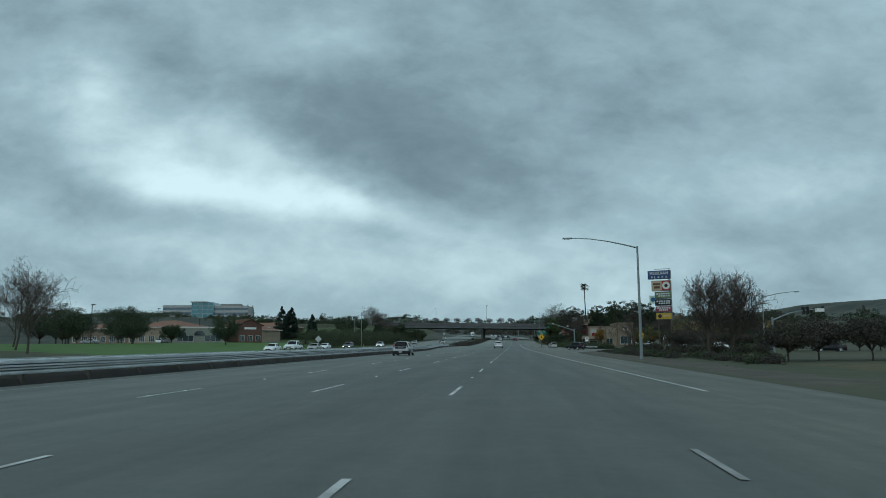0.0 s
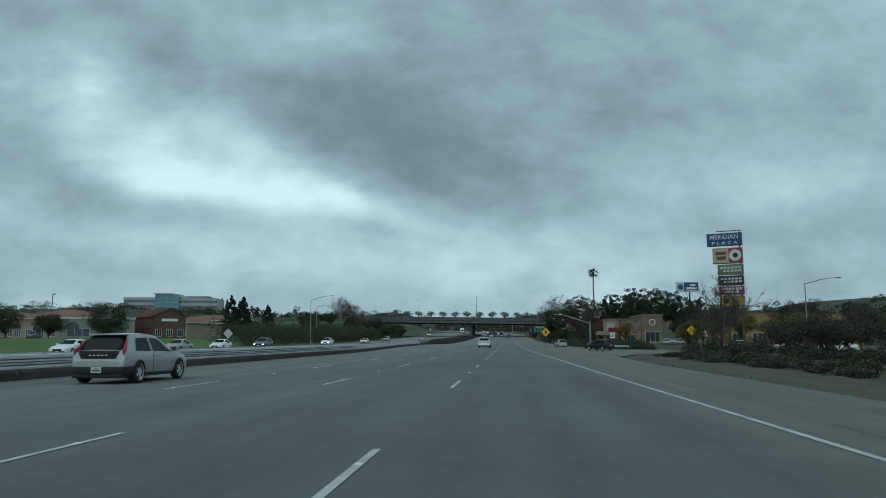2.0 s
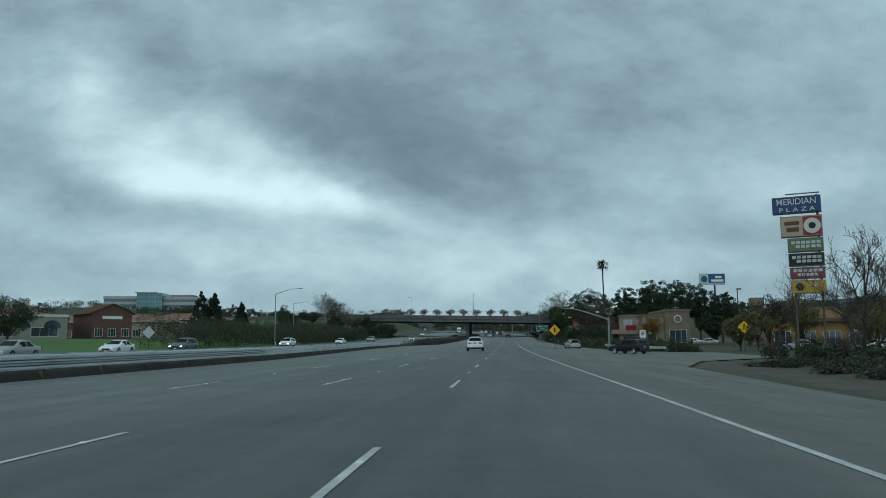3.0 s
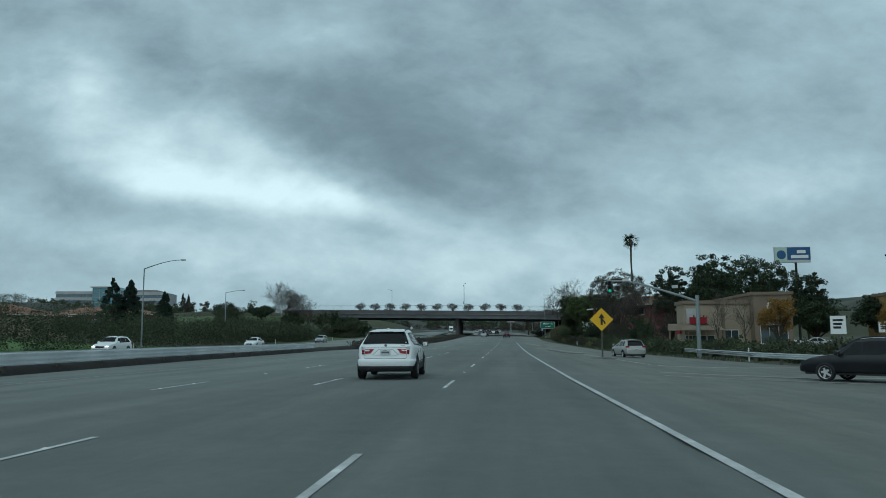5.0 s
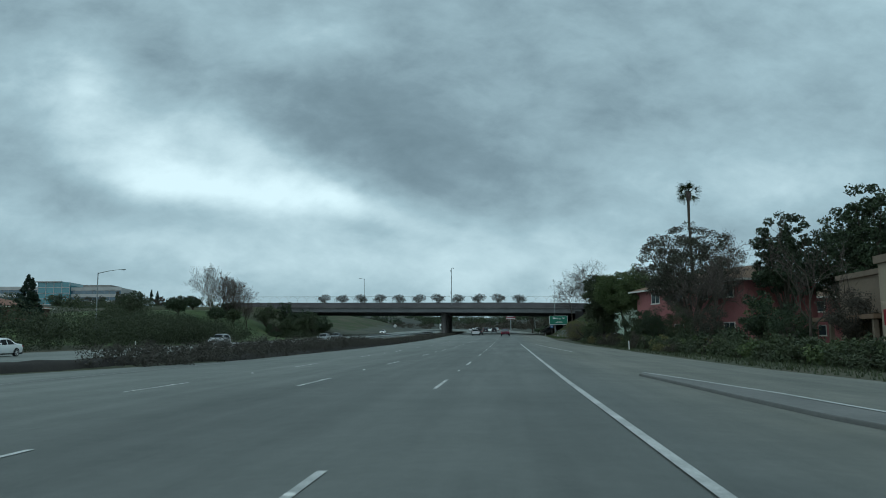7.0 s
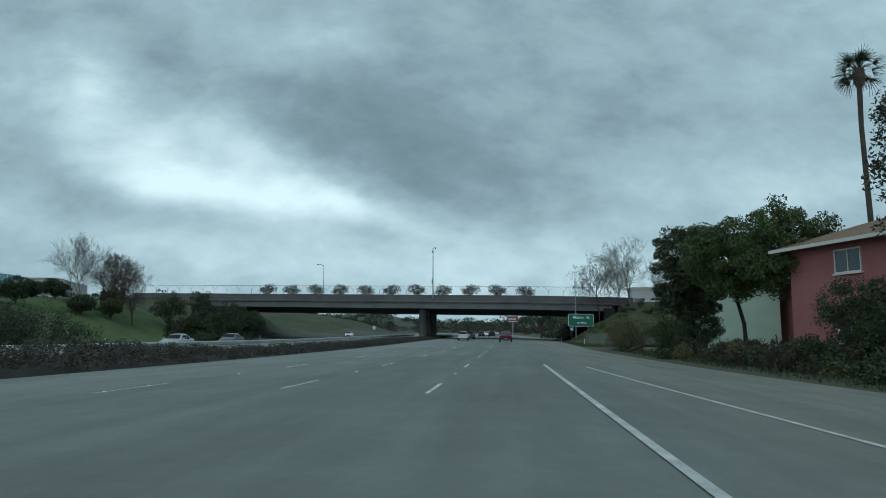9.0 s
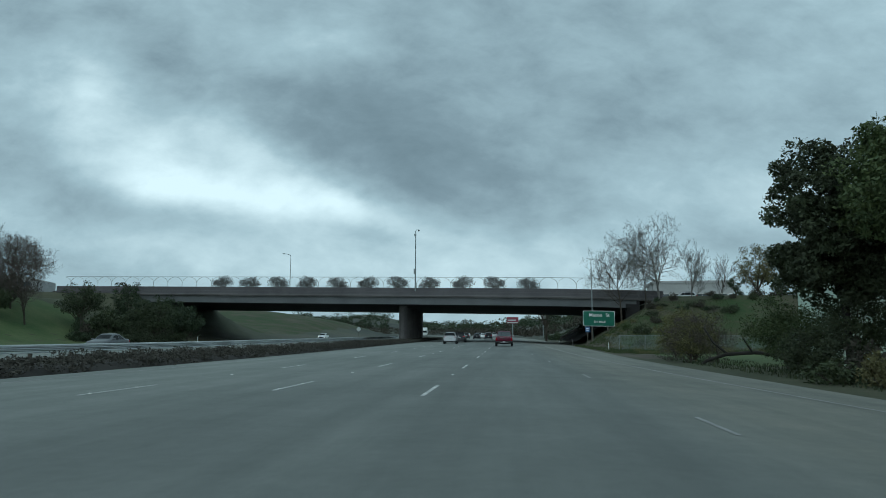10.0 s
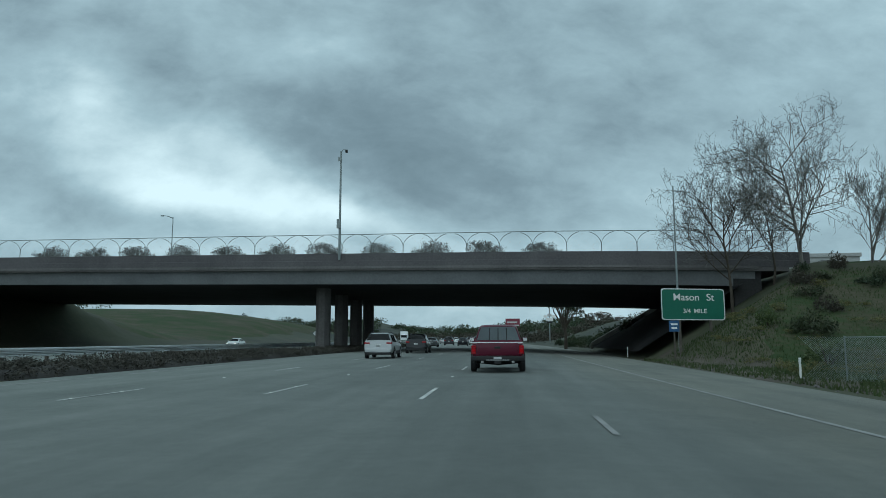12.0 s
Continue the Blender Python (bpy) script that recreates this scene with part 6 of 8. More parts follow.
WAGON = suv_shell(4.79, 1.84, 1.62, 1.02)
car("wagon_car", "pale silver tall wagon with roof rails and dark rear bumper", WAGON, "silver", -7.47, 400.4, 0.5, (0.95, 3.70), 0.345,
    [(0.42, 1.22, 0.72, 1.20), (1.30, 2.30, 1.28, 2.28), (2.40, 3.30, 2.38, 2.60)], (0.13, 0.46, 0.94), (2.62, 3.25, 0.88), True, True,
    [(0.52, 0.88, 0.93, 1.02, 0.06, "lens_red"), (0.50, 0.66, 0.88, 0.93, 0.055, "lens_clear")], (0.80, 0.045), (3.05, 1.0), 5)


def pickup():
    """Old red pickup: cab, open box, step bumper and rear window with a guard."""
    W, H = 1.95, 1.76
    sh = Shell(5.3, W, [(0, 1.04, 0.97), (0.04, 1.06, 0.975), (2.0, 1.08, 0.975), (2.02, H - 0.72, 0.95), (2.10, H - 0.60, 0.95), (2.28, H - 0.06, 0.73), (2.45, H, 0.74), (3.1, H, 0.74), (3.3, H - 0.08, 0.73), (3.82, 1.14, 0.88), (3.95, 1.10, 0.92), (5.1, 1.02, 0.92), (5.3, 0.94, 0.9)],
               [(0, 1.0), (2.0, 1.04), (3.8, 1.06), (5.3, 0.9)], [(0, 0.56), (0.4, 0.50), (5.3, 0.46)], 0.05)

    def trim(ob, s_):
        part("tailgate", box(bmesh.new(), -0.74, 0.74, -0.028, 0.03, 0.62, 1.07, 0.02, 2), M["red"], ob, smooth=True)
        part("tailgate_cap", box(bmesh.new(), -0.98 * 0.95, 0.98 * 0.95, -0.032, 0.05, 1.055, 1.095, 0.012, 1), M["chrome"], ob, "bright tailgate cap")
        part("tailgate_handle", box(bmesh.new(), -0.11, 0.11, -0.04, -0.02, 0.86, 0.94, 0.01, 1), M["black"], ob)
        for s in (-1, 1):
            part("tail_lamp", box(bmesh.new(), s * 0.86 - 0.085, s * 0.86 + 0.085, -0.035, 0.08, 0.66, 0.98, 0.02, 1), M["lens_red"], ob)
            part("tail_lamp", box(bmesh.new(), s * 0.86 - 0.05, s * 0.86 + 0.05, -0.042, 0.0, 0.74, 0.86, 0.01, 1), M["taillight"], ob, "glowing red lamp")
        part("step_bumper", box(bmesh.new(), -0.96, 0.96, -0.22, 0.02, 0.44, 0.60, 0.03, 2), M["black"], ob, "dark step bumper", smooth=True)
        part("bumper_trim", box(bmesh.new(), -0.42, 0.42, -0.235, -0.20, 0.44, 0.475, 0.01, 1), M["silver"], ob)
        part("number_plate", box(bmesh.new(), -0.14, 0.14, -0.242, -0.225, 0.49, 0.575), M["aluminium"], ob)
        for s in (-1, 1):
            part("side_step_light", box(bmesh.new(), s * 0.55 - 0.05, s * 0.55 + 0.05, -0.2, -0.1, 0.36, 0.43, 0.01, 1), M["aluminium"], ob)
        part("hitch", box(bmesh.new(), -0.13, 0.13, -0.3, 0.1, 0.32, 0.44, 0.02, 1), M["black"], ob)
        part("axle", tube(bmesh.new(), [(-0.8, 1.15, 0.37), (0, 1.15, 0.37), (0.8, 1.15, 0.37)], [0.06, 0.14, 0.06], 10), M["black"], ob)
        for k in (-0.34, 0.0, 0.34):
            bm = tube(bmesh.new(), [(k, 2.05, 1.12), (k * 0.95, 2.22, 1.62)], 0.018, 6)
            part("window_guard", bm, M["black"], ob)
        part("box_floor", box(bmesh.new(), -0.82, 0.82, 0.06, 1.95, 0.70, 0.74), M["black"], ob)

    return car("pickup_truck", "dark red older pickup truck with a bright tailgate cap", sh, "red", 0.21, 380.95, 0, (1.15, 4.3), 0.37,
               [(2.42, 3.0, 2.45, 2.95), (3.05, 3.78, 3.0, 3.28)], (2.10, 2.27, 0.90), (3.32, 3.8, 0.9), False, False, [], None, (3.5, 1.12), 5, extra=trim, rear_mat="cabglass")


pickup()


def golf_trim(ob, sh):
    for s in (-1, 1):
        part("tail_lamp", box(bmesh.new(), s * 0.69 - 0.15, s * 0.69 + 0.15, 0.05, 0.22, 0.84, 0.98, 0.03, 2), M["lens_red"], ob, smooth=True)
        for yy in (1.35, 2.2):
            part("door_handle", box(bmesh.new(), s * 0.89 - 0.02, s * 0.89 + 0.02, yy, yy + 0.2, 0.80, 0.83, 0.012, 1), M["champagne"], ob)
            part("door_seam", box(bmesh.new(), s * 0.888 - 0.008, s * 0.888 + 0.008, yy - 0.1, yy - 0.09, 0.34, 0.88), M["black"], ob)
    part("spoiler", box(bmesh.new(), -0.56, 0.56, 0.36, 0.62, 1.41, 1.445, 0.015, 1), M["champagne"], ob)


GOLF = hatch_shell(4.26, 1.79, 1.47, 0.99, 0.50)
car("hatchback_car", "pale silver five-door hatchback on the ramp", GOLF, "champagne", 10.9, 208.2, 9, (0.80, 3.43), 0.325,
    [(0.55, 1.12, 0.78, 1.10), (1.18, 2.02, 1.17, 2.0), (2.10, 3.0, 2.08, 2.40)], (0.16, 0.48, 0.88), (2.40, 3.06, 0.86), False, False, [], (0.70, 0.03), (2.8, 0.93), 5, extra=golf_trim)

ROGUE = suv_shell(4.65, 1.84, 1.66, 1.04)
car("suv_car", "black sport utility car turning out of the side street", ROGUE, "carblack", 15.6, 173.2, 42, (0.9, 3.6), 0.35,
    [(0.42, 1.235, 0.72, 1.225), (1.26, 2.255, 1.25, 2.245), (2.28, 3.22, 2.27, 2.58)], (0.15, 0.47, 0.88), (2.62, 3.25, 0.88), True, False,
    [(0.55, 0.88, 0.92, 1.05, 0.06, "lens_red")], (0.8, 0.045), (3.0, 1.02), 5)


def sedan_shell(L=4.75, W=1.82, H=1.45):
    top = [(0, 0.80, 0.86), (0.06, 0.90, 0.88), (0.12, 0.98, 0.88), (0.75, 1.02, 0.86), (0.82, 1.04, 0.84), (1.45, H - 0.05, 0.69), (1.75, H, 0.70), (2.3, H - 0.01, 0.70), (2.6, H - 0.07, 0.69), (3.35, 0.97, 0.84), (3.5, 0.94, 0.86), (L - 0.4, 0.82, 0.85), (L - 0.1, 0.68, 0.82), (L, 0.55, 0.78)]
    return Shell(L, W, top, [(0, 0.86), (1, 0.92), (3.3, 0.88), (L, 0.60)], [(0, 0.32), (0.4, 0.24), (L - 0.4, 0.22), (L, 0.26)])


SEDAN = sedan_shell()
SEDAN_WIN = [(1.0, 1.95, 1.42, 1.93), (2.02, 3.25, 2.0, 2.62)]
SUV_WIN = [(0.42, 1.235, 0.72, 1.225), (1.26, 2.255, 1.25, 2.245), (2.28, 3.22, 2.27, 2.58)]
RED_LAMPS = [(0.52, 0.84, 0.72, 0.86, 0.06, "lens_red")]


def traffic(kind, colour, words, x, y, turn, lit=False):
    """A plainer car far off in the traffic; turn 180 comes towards the camera."""
    if kind == "sedan_car":
        return car(kind, words, SEDAN, colour, x, y, turn, (0.98, 3.75), 0.32, SEDAN_WIN, (0.86, 1.43, 0.86), (2.64, 3.33, 0.88), tail=RED_LAMPS, plate=(0.74, 0.0), mirror=(3.0, 0.92), heads=True, lit=lit)
    return car(kind, words, ROGUE, colour, x, y, turn, (0.9, 3.6), 0.35, SUV_WIN, (0.15, 0.47, 0.88), (2.62, 3.25, 0.88), True, False, [(0.55, 0.88, 0.9, 1.05, 0.06, "lens_red")], (0.8, 0.045), (3.0, 1.02), heads=True, lit=lit)


traffic("sedan_car", "white", "white sedan on the far carriageway", -40.2, 126.5, 180)
traffic("sedan_car", "champagne", "pale silver sedan on the far carriageway", -37.6, 143.5, 180)
traffic("sedan_car", "white", "white sedan coming on the far carriageway", -41.3, 166.0, 180)
traffic("suv_car", "cargrey", "grey sport utility car with lit headlamps on the far carriageway", -38.2, 175.5, 180, True)
traffic("suv_car", "white", "white sport utility car on the far carriageway", -38.6, 219.5, 180, True)
traffic("sedan_car", "white", "small white sedan far along the opposite lanes", -38.6, 262.0, 180)
traffic("sedan_car", "cargrey", "dark grey sedan on the far carriageway", -34.4, 360.5, 180)
traffic("suv_car", "silver", "silver sport utility car on the far carriageway", -41.0, 314.0, 180)
traffic("sedan_car", "silver", "silver sedan on the far carriageway beyond the median", -31.5, 338.0, 180, True)
traffic("sedan_car", "white", "white sedan beyond the overpass on the opposite side", -44.0, 478.0, 180, True)
traffic("suv_car", "carblack", "black sport utility car in the next lane ahead", -7.2, 418.0, 0)
traffic("suv_car", "carblack", "dark sport utility car far ahead in traffic", -10.6, 500.0, 2)
traffic("sedan_car", "carblack", "black sedan far ahead in traffic", -7.2, 488.0, 2)
traffic("sedan_car", "white", "white sedan far ahead in traffic", -6.2, 510.0, 2)
traffic("suv_car", "silver", "silver sport utility car far ahead in traffic", -3.6, 540.0, 3)
traffic("suv_car", "white", "white sport utility car far ahead in traffic", -14.0, 575.0, 5)
traffic("sedan_car", "cargrey", "grey sedan far ahead in traffic", -11.0, 602.0, 6)


def white_pickup():
    sh = Shell(5.6, 1.98, [(0, 1.06, 0.96), (0.05, 1.08, 0.97), (1.65, 1.10, 0.97), (1.70, 1.16, 0.95), (1.78, 1.84, 0.74), (2.0, 1.90, 0.75), (3.2, 1.90, 0.75), (3.4, 1.84, 0.74), (4.0, 1.22, 0.90), (4.15, 1.18, 0.93), (5.4, 1.10, 0.92), (5.6, 1.0, 0.9)],
               [(0, 1.02), (4.0, 1.12), (5.6, 0.95)], [(0, 0.56), (5.6, 0.48)], 0.05)
    car("pickup_truck", "white crew cab pickup truck on the far carriageway", sh, "white", -38.0, 131.5, 180, (1.2, 4.5), 0.39, [(1.9, 2.75, 1.95, 2.72), (2.85, 3.85, 2.82, 3.38)], None, (3.44, 3.97, 0.88), heads=True, mirror=(3.6, 1.2))


white_pickup()


def parked(colour, words, x, y, turn, kind="sedan_car"):
    ob = traffic(kind, colour, words, x, y, turn)
    ob.matrix_basis = pose(x, y, ground_z(x, y) + 0.02, 0, 0, turn)


for n_, (px_, py_, pt_, pc_) in enumerate(((44, 262, 80, "white"), (46, 256, 75, "silver"), (41, 150, 88, "white"), (44, 134, 80, "cargrey"), (50, 120, 85, "carblack"), (-98, 205, 15, "cargrey"), (-104, 214, 20, "white"), (-112, 196, 100, "silver"), (43, 195, 70, "silver"), (48, 184, 95, "white"))):
    parked(pc_, {"white": "white", "silver": "silver", "cargrey": "grey", "carblack": "black"}[pc_] + " parked car in a parking lot", px_, py_, pt_)

parked("silver", "silver sport utility car on the approach road of the overpass", 34.2, 431.5, 88, "suv_car")
parked("white", "white sedan on the approach road of the overpass", 42.6, 432.4, 88)
for cx_, cy_, ct_, ck_, cc_, cw_ in ((-10.8, 468, 2, "sedan_car", "cargrey", "grey sedan beyond the overpass"), (-3.9, 476, 2, "suv_car", "carblack", "black sport utility car beyond the overpass"), (-7.4, 522, 3, "suv_car", "cargrey", "grey sport utility car far ahead in traffic"),
                                     (-15.5, 548, 5, "sedan_car", "silver", "silver sedan far ahead in traffic"), (-9.5, 560, 5, "suv_car", "carblack", "black sport utility car far ahead in traffic"), (-18.5, 628, 8, "sedan_car", "white", "white sedan far ahead in traffic")):
    traffic(ck_, cc_, cw_, cx_, cy_, ct_)

# ---- plants ----


def leaf_quads(rng, centres, spreads, count, size):
    """Small leaf faces scattered round clump centres."""
    pick = rng.integers(0, len(centres), count)
    d = rng.normal(size=(count, 3))
    d /= np.linalg.norm(d, axis=1, keepdims=True)
    r = rng.uniform(0.25, 1.0, (count, 1)) ** 0.6
    c = centres[pick] + d * r * spreads[pick]
    a = rng.normal(size=(count, 3))
    a /= np.linalg.norm(a, axis=1, keepdims=True)
    b = np.cross(a, rng.normal(size=(count, 3)))
    b /= np.linalg.norm(b, axis=1, keepdims=True)
    s = size * rng.uniform(0.6, 1.35, (count, 1))
    a, b = a * s, b * s * 0.52
    verts = np.stack([c - a, c + a * 0.8 + b, c + a * 0.8 - b], 1).reshape(-1, 3)
    faces = np.arange(count * 3).reshape(-1, 3)
    return verts, faces


def clumps(rng, n, rx, ry, rz, cz, hollow=0.35, droop=0.0):
    """Clump centres in an uneven ellipsoid, thinner in the middle."""
    d = rng.normal(size=(n, 3))
    d /= np.linalg.norm(d, axis=1, keepdims=True)
    r = hollow + (1 - hollow) * rng.uniform(0, 1, (n, 1)) ** 0.7
    p = d * r * rng.uniform(0.70, 0.98, (n, 1)) * np.array([rx, ry, rz])
    p[:, 2] = np.where(p[:, 2] < 0, p[:, 2] * 0.75, p[:, 2]) + cz
    return p


def leafy_tree(kind, label, x, y, tall, wide, mat, seed, low=0.3, n=42, leaves=5200, leaf=0.16, trunk=0.28, lean=(0, 0), bark="bark", z=None, clump=0.24, category="tree", group="", fork_at=None):
    rng = np.random.default_rng(seed)
    z = ground_z(x, y) - 0.1 if z is None else z
    tree = root(kind, x, y, z, 0, label, category, group)
    cz = tall * (low + 1) / 2
    cen = clumps(rng, n, wide, wide, tall * (1 - low) / 2, cz)
    cen[:, 0] += lean[0] * cen[:, 2] / tall
    cen[:, 1] += lean[1] * cen[:, 2] / tall
    bm = bmesh.new()
    up = max(low, 0.16) * 0.95 if fork_at is None else fork_at
    fork = Vector((lean[0] * up, lean[1] * up, tall * up))
    tube(bm, [(0, 0, -0.3), fork * 0.5 + Vector((0.12 * wide * 0.1 - lean[0] * 0.12, 0, 0)), fork], [trunk, trunk * 0.8, trunk * 0.7], 8)
    part("trunk", bm, M[bark], tree, smooth=True)
    bm = bmesh.new()
    for c in cen[rng.permutation(n)[: min(n, 16)]]:
        e = Vector(c)
        m = fork.lerp(e, 0.5) + Vector((rng.normal() * 0.06 * wide, rng.normal() * 0.06 * wide, 0.08 * tall * rng.uniform(0, 1)))
        tube(bm, [fork - Vector((0, 0, 0.15)), m, e], [trunk * 0.5, trunk * 0.28, trunk * 0.08], 5, False)
    part("bough_frame", bm, M[bark], tree)
    spread_ = rng.uniform(0.7, 1.3, (n, 1)) * wide * clump * np.array([1.0, 1.0, 0.75])
    v, f = leaf_quads(rng, cen, spread_, leaves, leaf)
    arrays("crown", v, f, M[mat], tree)
    return tree


def bare_tree(kind, label, x, y, tall, seed, bark="bark", spread_=0.55, upright=0.5, levels=5, kids=(7, 5, 4, 3), z=None, trunk=None, fork=0.25, twig_mat="twig", group="", wiggle=0.09):
    """A leafless tree: trunk, limbs and fine twigs."""
    rng = random.Random(seed)
    z = ground_z(x, y) - 0.1 if z is None else z
    tree = root(kind, x, y, z, 0, label, "tree", group)
    trunk = tall * 0.018 if trunk is None else trunk
    thick, thin = bmesh.new(), bmesh.new()
    tv, tf = [], []

    def grow(p, d, length, r, level):
        steps_ = 4 if level < 2 else 3
        pts, rad = [p], [r]
        for i in range(steps_):
            d = (d + Vector((rng.gauss(0, wiggle), rng.gauss(0, wiggle), rng.gauss(0.05 * upright * 2, wiggle * 0.6)))).normalized()
            p = p + d * length / steps_
            pts.append(p)
            rad.append(r * (1 - 0.72 * (i + 1) / steps_))
        if level >= levels - 2:
            s1 = (pts[-1] - pts[0]).cross(Vector((rng.gauss(0, 1), rng.gauss(0, 1), rng.gauss(0, 1)))).normalized()
            s2 = (pts[-1] - pts[0]).cross(s1).normalized()
            for s in (s1, s2) if level == levels - 2 else (s1,):
                k = len(tv)
                mid = len(pts) // 2
                ra, rb = max(rad[0], 0.010), max(rad[mid], 0.008)
                tv.extend([pts[0] - s * ra, pts[0] + s * ra, pts[mid] + s * rb, pts[mid] - s * rb, pts[-1]])
                tf.extend([(k, k + 1, k + 2), (k, k + 2, k + 3), (k + 3, k + 2, k + 4)])
        else:
            tube(thick if level == 0 else thin, pts, rad, 8 if level == 0 else 4, False)
        if level < levels - 1:
            count = kids[min(level, len(kids) - 1)]
            for i in range(count):
                f = fork + (1 - fork) * (i + rng.random() * 0.8) / count if level == 0 else 0.25 + 0.75 * (i + rng.random()) / count
                j = min(len(pts) - 2, int(f * (len(pts) - 1)))
                q = pts[j].lerp(pts[j + 1], f * (len(pts) - 1) - j)
                axis = (pts[j + 1] - pts[j]).normalized()
                turn_ = rng.uniform(0, 2 * math.pi)
                out = axis.cross(Vector((math.cos(turn_), math.sin(turn_), 0.2))).normalized()
                nd = (axis * (1 - spread_) + out * spread_ + Vector((0, 0, upright * 0.35))).normalized()
                ln = length * rng.uniform(0.42, 0.68) * (1.15 - 0.45 * f if level == 0 else 1.0)
                grow(q, nd, ln, r * (0.55 - 0.2 * f if level == 0 else 0.5), level + 1)

    grow(Vector((0, 0, -0.2)), Vector((rng.gauss(0, 0.03), rng.gauss(0, 0.03), 1)), tall * 0.88, trunk, 0)
    part("trunk", thick, M[bark], tree, smooth=True)
    part("bough_frame", thin, M[bark], tree)
    arrays("twig_mass", tv, tf, M[twig_mat], tree)
    return tree


shrub_cache = {}


def shrub(label, x, y, wide, tall, mat, variant=0, z=None, group=""):
    """A bush of many small leaves on a few stems; alike bushes share their meshes."""
    key = (mat, variant)
    z = ground_z(x, y) - 0.05 if z is None else z
    m = Matrix.Translation((x, y, z)) @ pose(0, 0, 0, 0, 0, (x * 37 + y * 53) % 360) @ Matrix.Diagonal((wide, wide, tall, 1))
    if key not in shrub_cache:
        rng = np.random.default_rng(900 + variant * 7 + len(mat))
        ob = root("shrub", 0, 0, 0, 0, label, "shrub", group)
        n = 22
        d = rng.normal(size=(n, 3))
        d /= np.linalg.norm(d, axis=1, keepdims=True)
        d[:, 2] = np.abs(d[:, 2])
        cen = d * rng.uniform(0.35, 0.85, (n, 1)) * np.array([0.9, 0.9, 0.82])
        cen[:, 2] = cen[:, 2] * 0.95 + 0.10
        bm = bmesh.new()
        for c in cen[:9]:
            tube(bm, [(0, 0, -0.1), Vector(c) * 0.5 + Vector((0.05, 0.02, 0.05)), Vector(c)], [0.03, 0.02, 0.006], 4, False)
        part("woody_base", bm, M["bark"], ob)
        v, f = leaf_quads(rng, cen, np.full((n, 3), 0.26) * rng.uniform(0.7, 1.2, (n, 1)), 950, 0.064)
        v[:, 2] = np.maximum(v[:, 2], -0.03)
        arrays("leaves", v, f, M[mat], ob)
        shrub_cache[key] = ob
    else:
        ob = copy_thing(shrub_cache[key], Matrix.Identity(4))
    ob.matrix_basis = m
    return tagged(ob, label, "shrub", group)


rnd = random.Random(11)



def brush(name, label, category, spots, leaves, leaf, mat, seed):
    """Uncountable brush: many leaf clumps (x, y, wide, tall) in one mesh, with a dark stem web inside."""
    rng = np.random.default_rng(seed)
    cen, sp = [], []
    for x, y, wide, tall in spots:
        z = ground_z(x, y)
        for _ in range(9):
            a, r = rng.uniform(0, 2 * math.pi), wide * 0.75 * rng.uniform(0, 1) ** 0.5
            h = tall * rng.uniform(0.10, 0.86) * (1 - 0.35 * (r / wide) ** 2)
            cen.append((x + r * math.cos(a), y + r * math.sin(a), z + h))
            sp.append((wide * 0.34, wide * 0.34, tall * 0.20))
    v, f = leaf_quads(rng, np.array(cen), np.array(sp), leaves, leaf)
    return tagged(arrays(name, v, f, M[mat]), label, category, kind="stuff")


spots_ = []
for i in range(64):
    y = 203 + i * 2.2
    for row in range(3):
        spots_.append((-52.0 - row * 3.0 + rnd.uniform(-0.8, 0.8), y + rnd.uniform(-0.8, 0.8), rnd.uniform(2.0, 2.7), rnd.uniform(4.3, 5.6) + 0.7 * row))
brush("hedge", "dense dark green hedge along the far carriageway", "hedge", spots_, 80000, 0.13, "hedgeleaf", 301)
spots_ = []
for i in range(230):
    y = 238 + i * 1.03
    for row in range(3):
        spots_.append((-15.5 - row * 1.5 + rnd.uniform(-0.25, 0.4), y + rnd.uniform(-0.5, 0.5), rnd.uniform(0.9, 1.3), (rnd.uniform(0.8, 1.15) + 0.10 * row) * float(np.interp(y, [238, 262, 296, 310, 480], [0.95, 1.2, 1.2, 0.58, 0.55]))))
brush("median_brush", "low dark brown winter brush filling the median", "brush", spots_, 210000, 0.062, "medianleaf", 302)
spots_ = []
for i in range(64):
    y = 322 + i * 1.5
    for row in range(3):
        spots_.append((-51.5 - row * 3.6 + rnd.uniform(-1, 1), y, rnd.uniform(1.8, 2.8), rnd.uniform(1.6, 3.6) + 0.8 * row + (1.3 if y < 362 else 0.0)))
    if y < 372:
        spots_ += [(-63.5 - 4 * j + rnd.uniform(-1.5, 1.5), y, rnd.uniform(2.2, 3.2), rnd.uniform(4.0, 6.2)) for j in range(3)]
brush("bank_brush", "tangled dark green and brown brush on the far bank", "brush", [q for q in spots_ if q[1] < 356 or 398 < q[1] < 416], 72000, 0.12, "hedgeleaf", 303)
spots_ = []
for i in range(420):
    y = 640 + rnd.uniform(0, 330)
    x = float(bend(y)) + rnd.choice((-1, 1, 1)) * (20 + rnd.uniform(0, 260) ** 1.0)
    if -58 < x - float(bend(y)) < 0:
        x -= 62
    if x - float(bend(y)) < -40 and y < 860:
        y += 270
    spots_.append((x, y, rnd.uniform(5, 10), rnd.uniform(3, 7.5)))
brush("distant_wood", "distant grey-green winter trees under the hills", "trees", spots_, 70000, 0.52, "brownleaf", 304)
spots_ = []
for i in range(330):
    x = rnd.uniform(-420, 480)
    spots_.append((x, 1150 + rnd.uniform(0, 500), rnd.uniform(8, 20), rnd.uniform(6, 14)))
brush("distant_wood", "far dark trees on the hillsides", "trees", spots_, 40000, 1.2, "oakleaf", 305)
spots_ = []
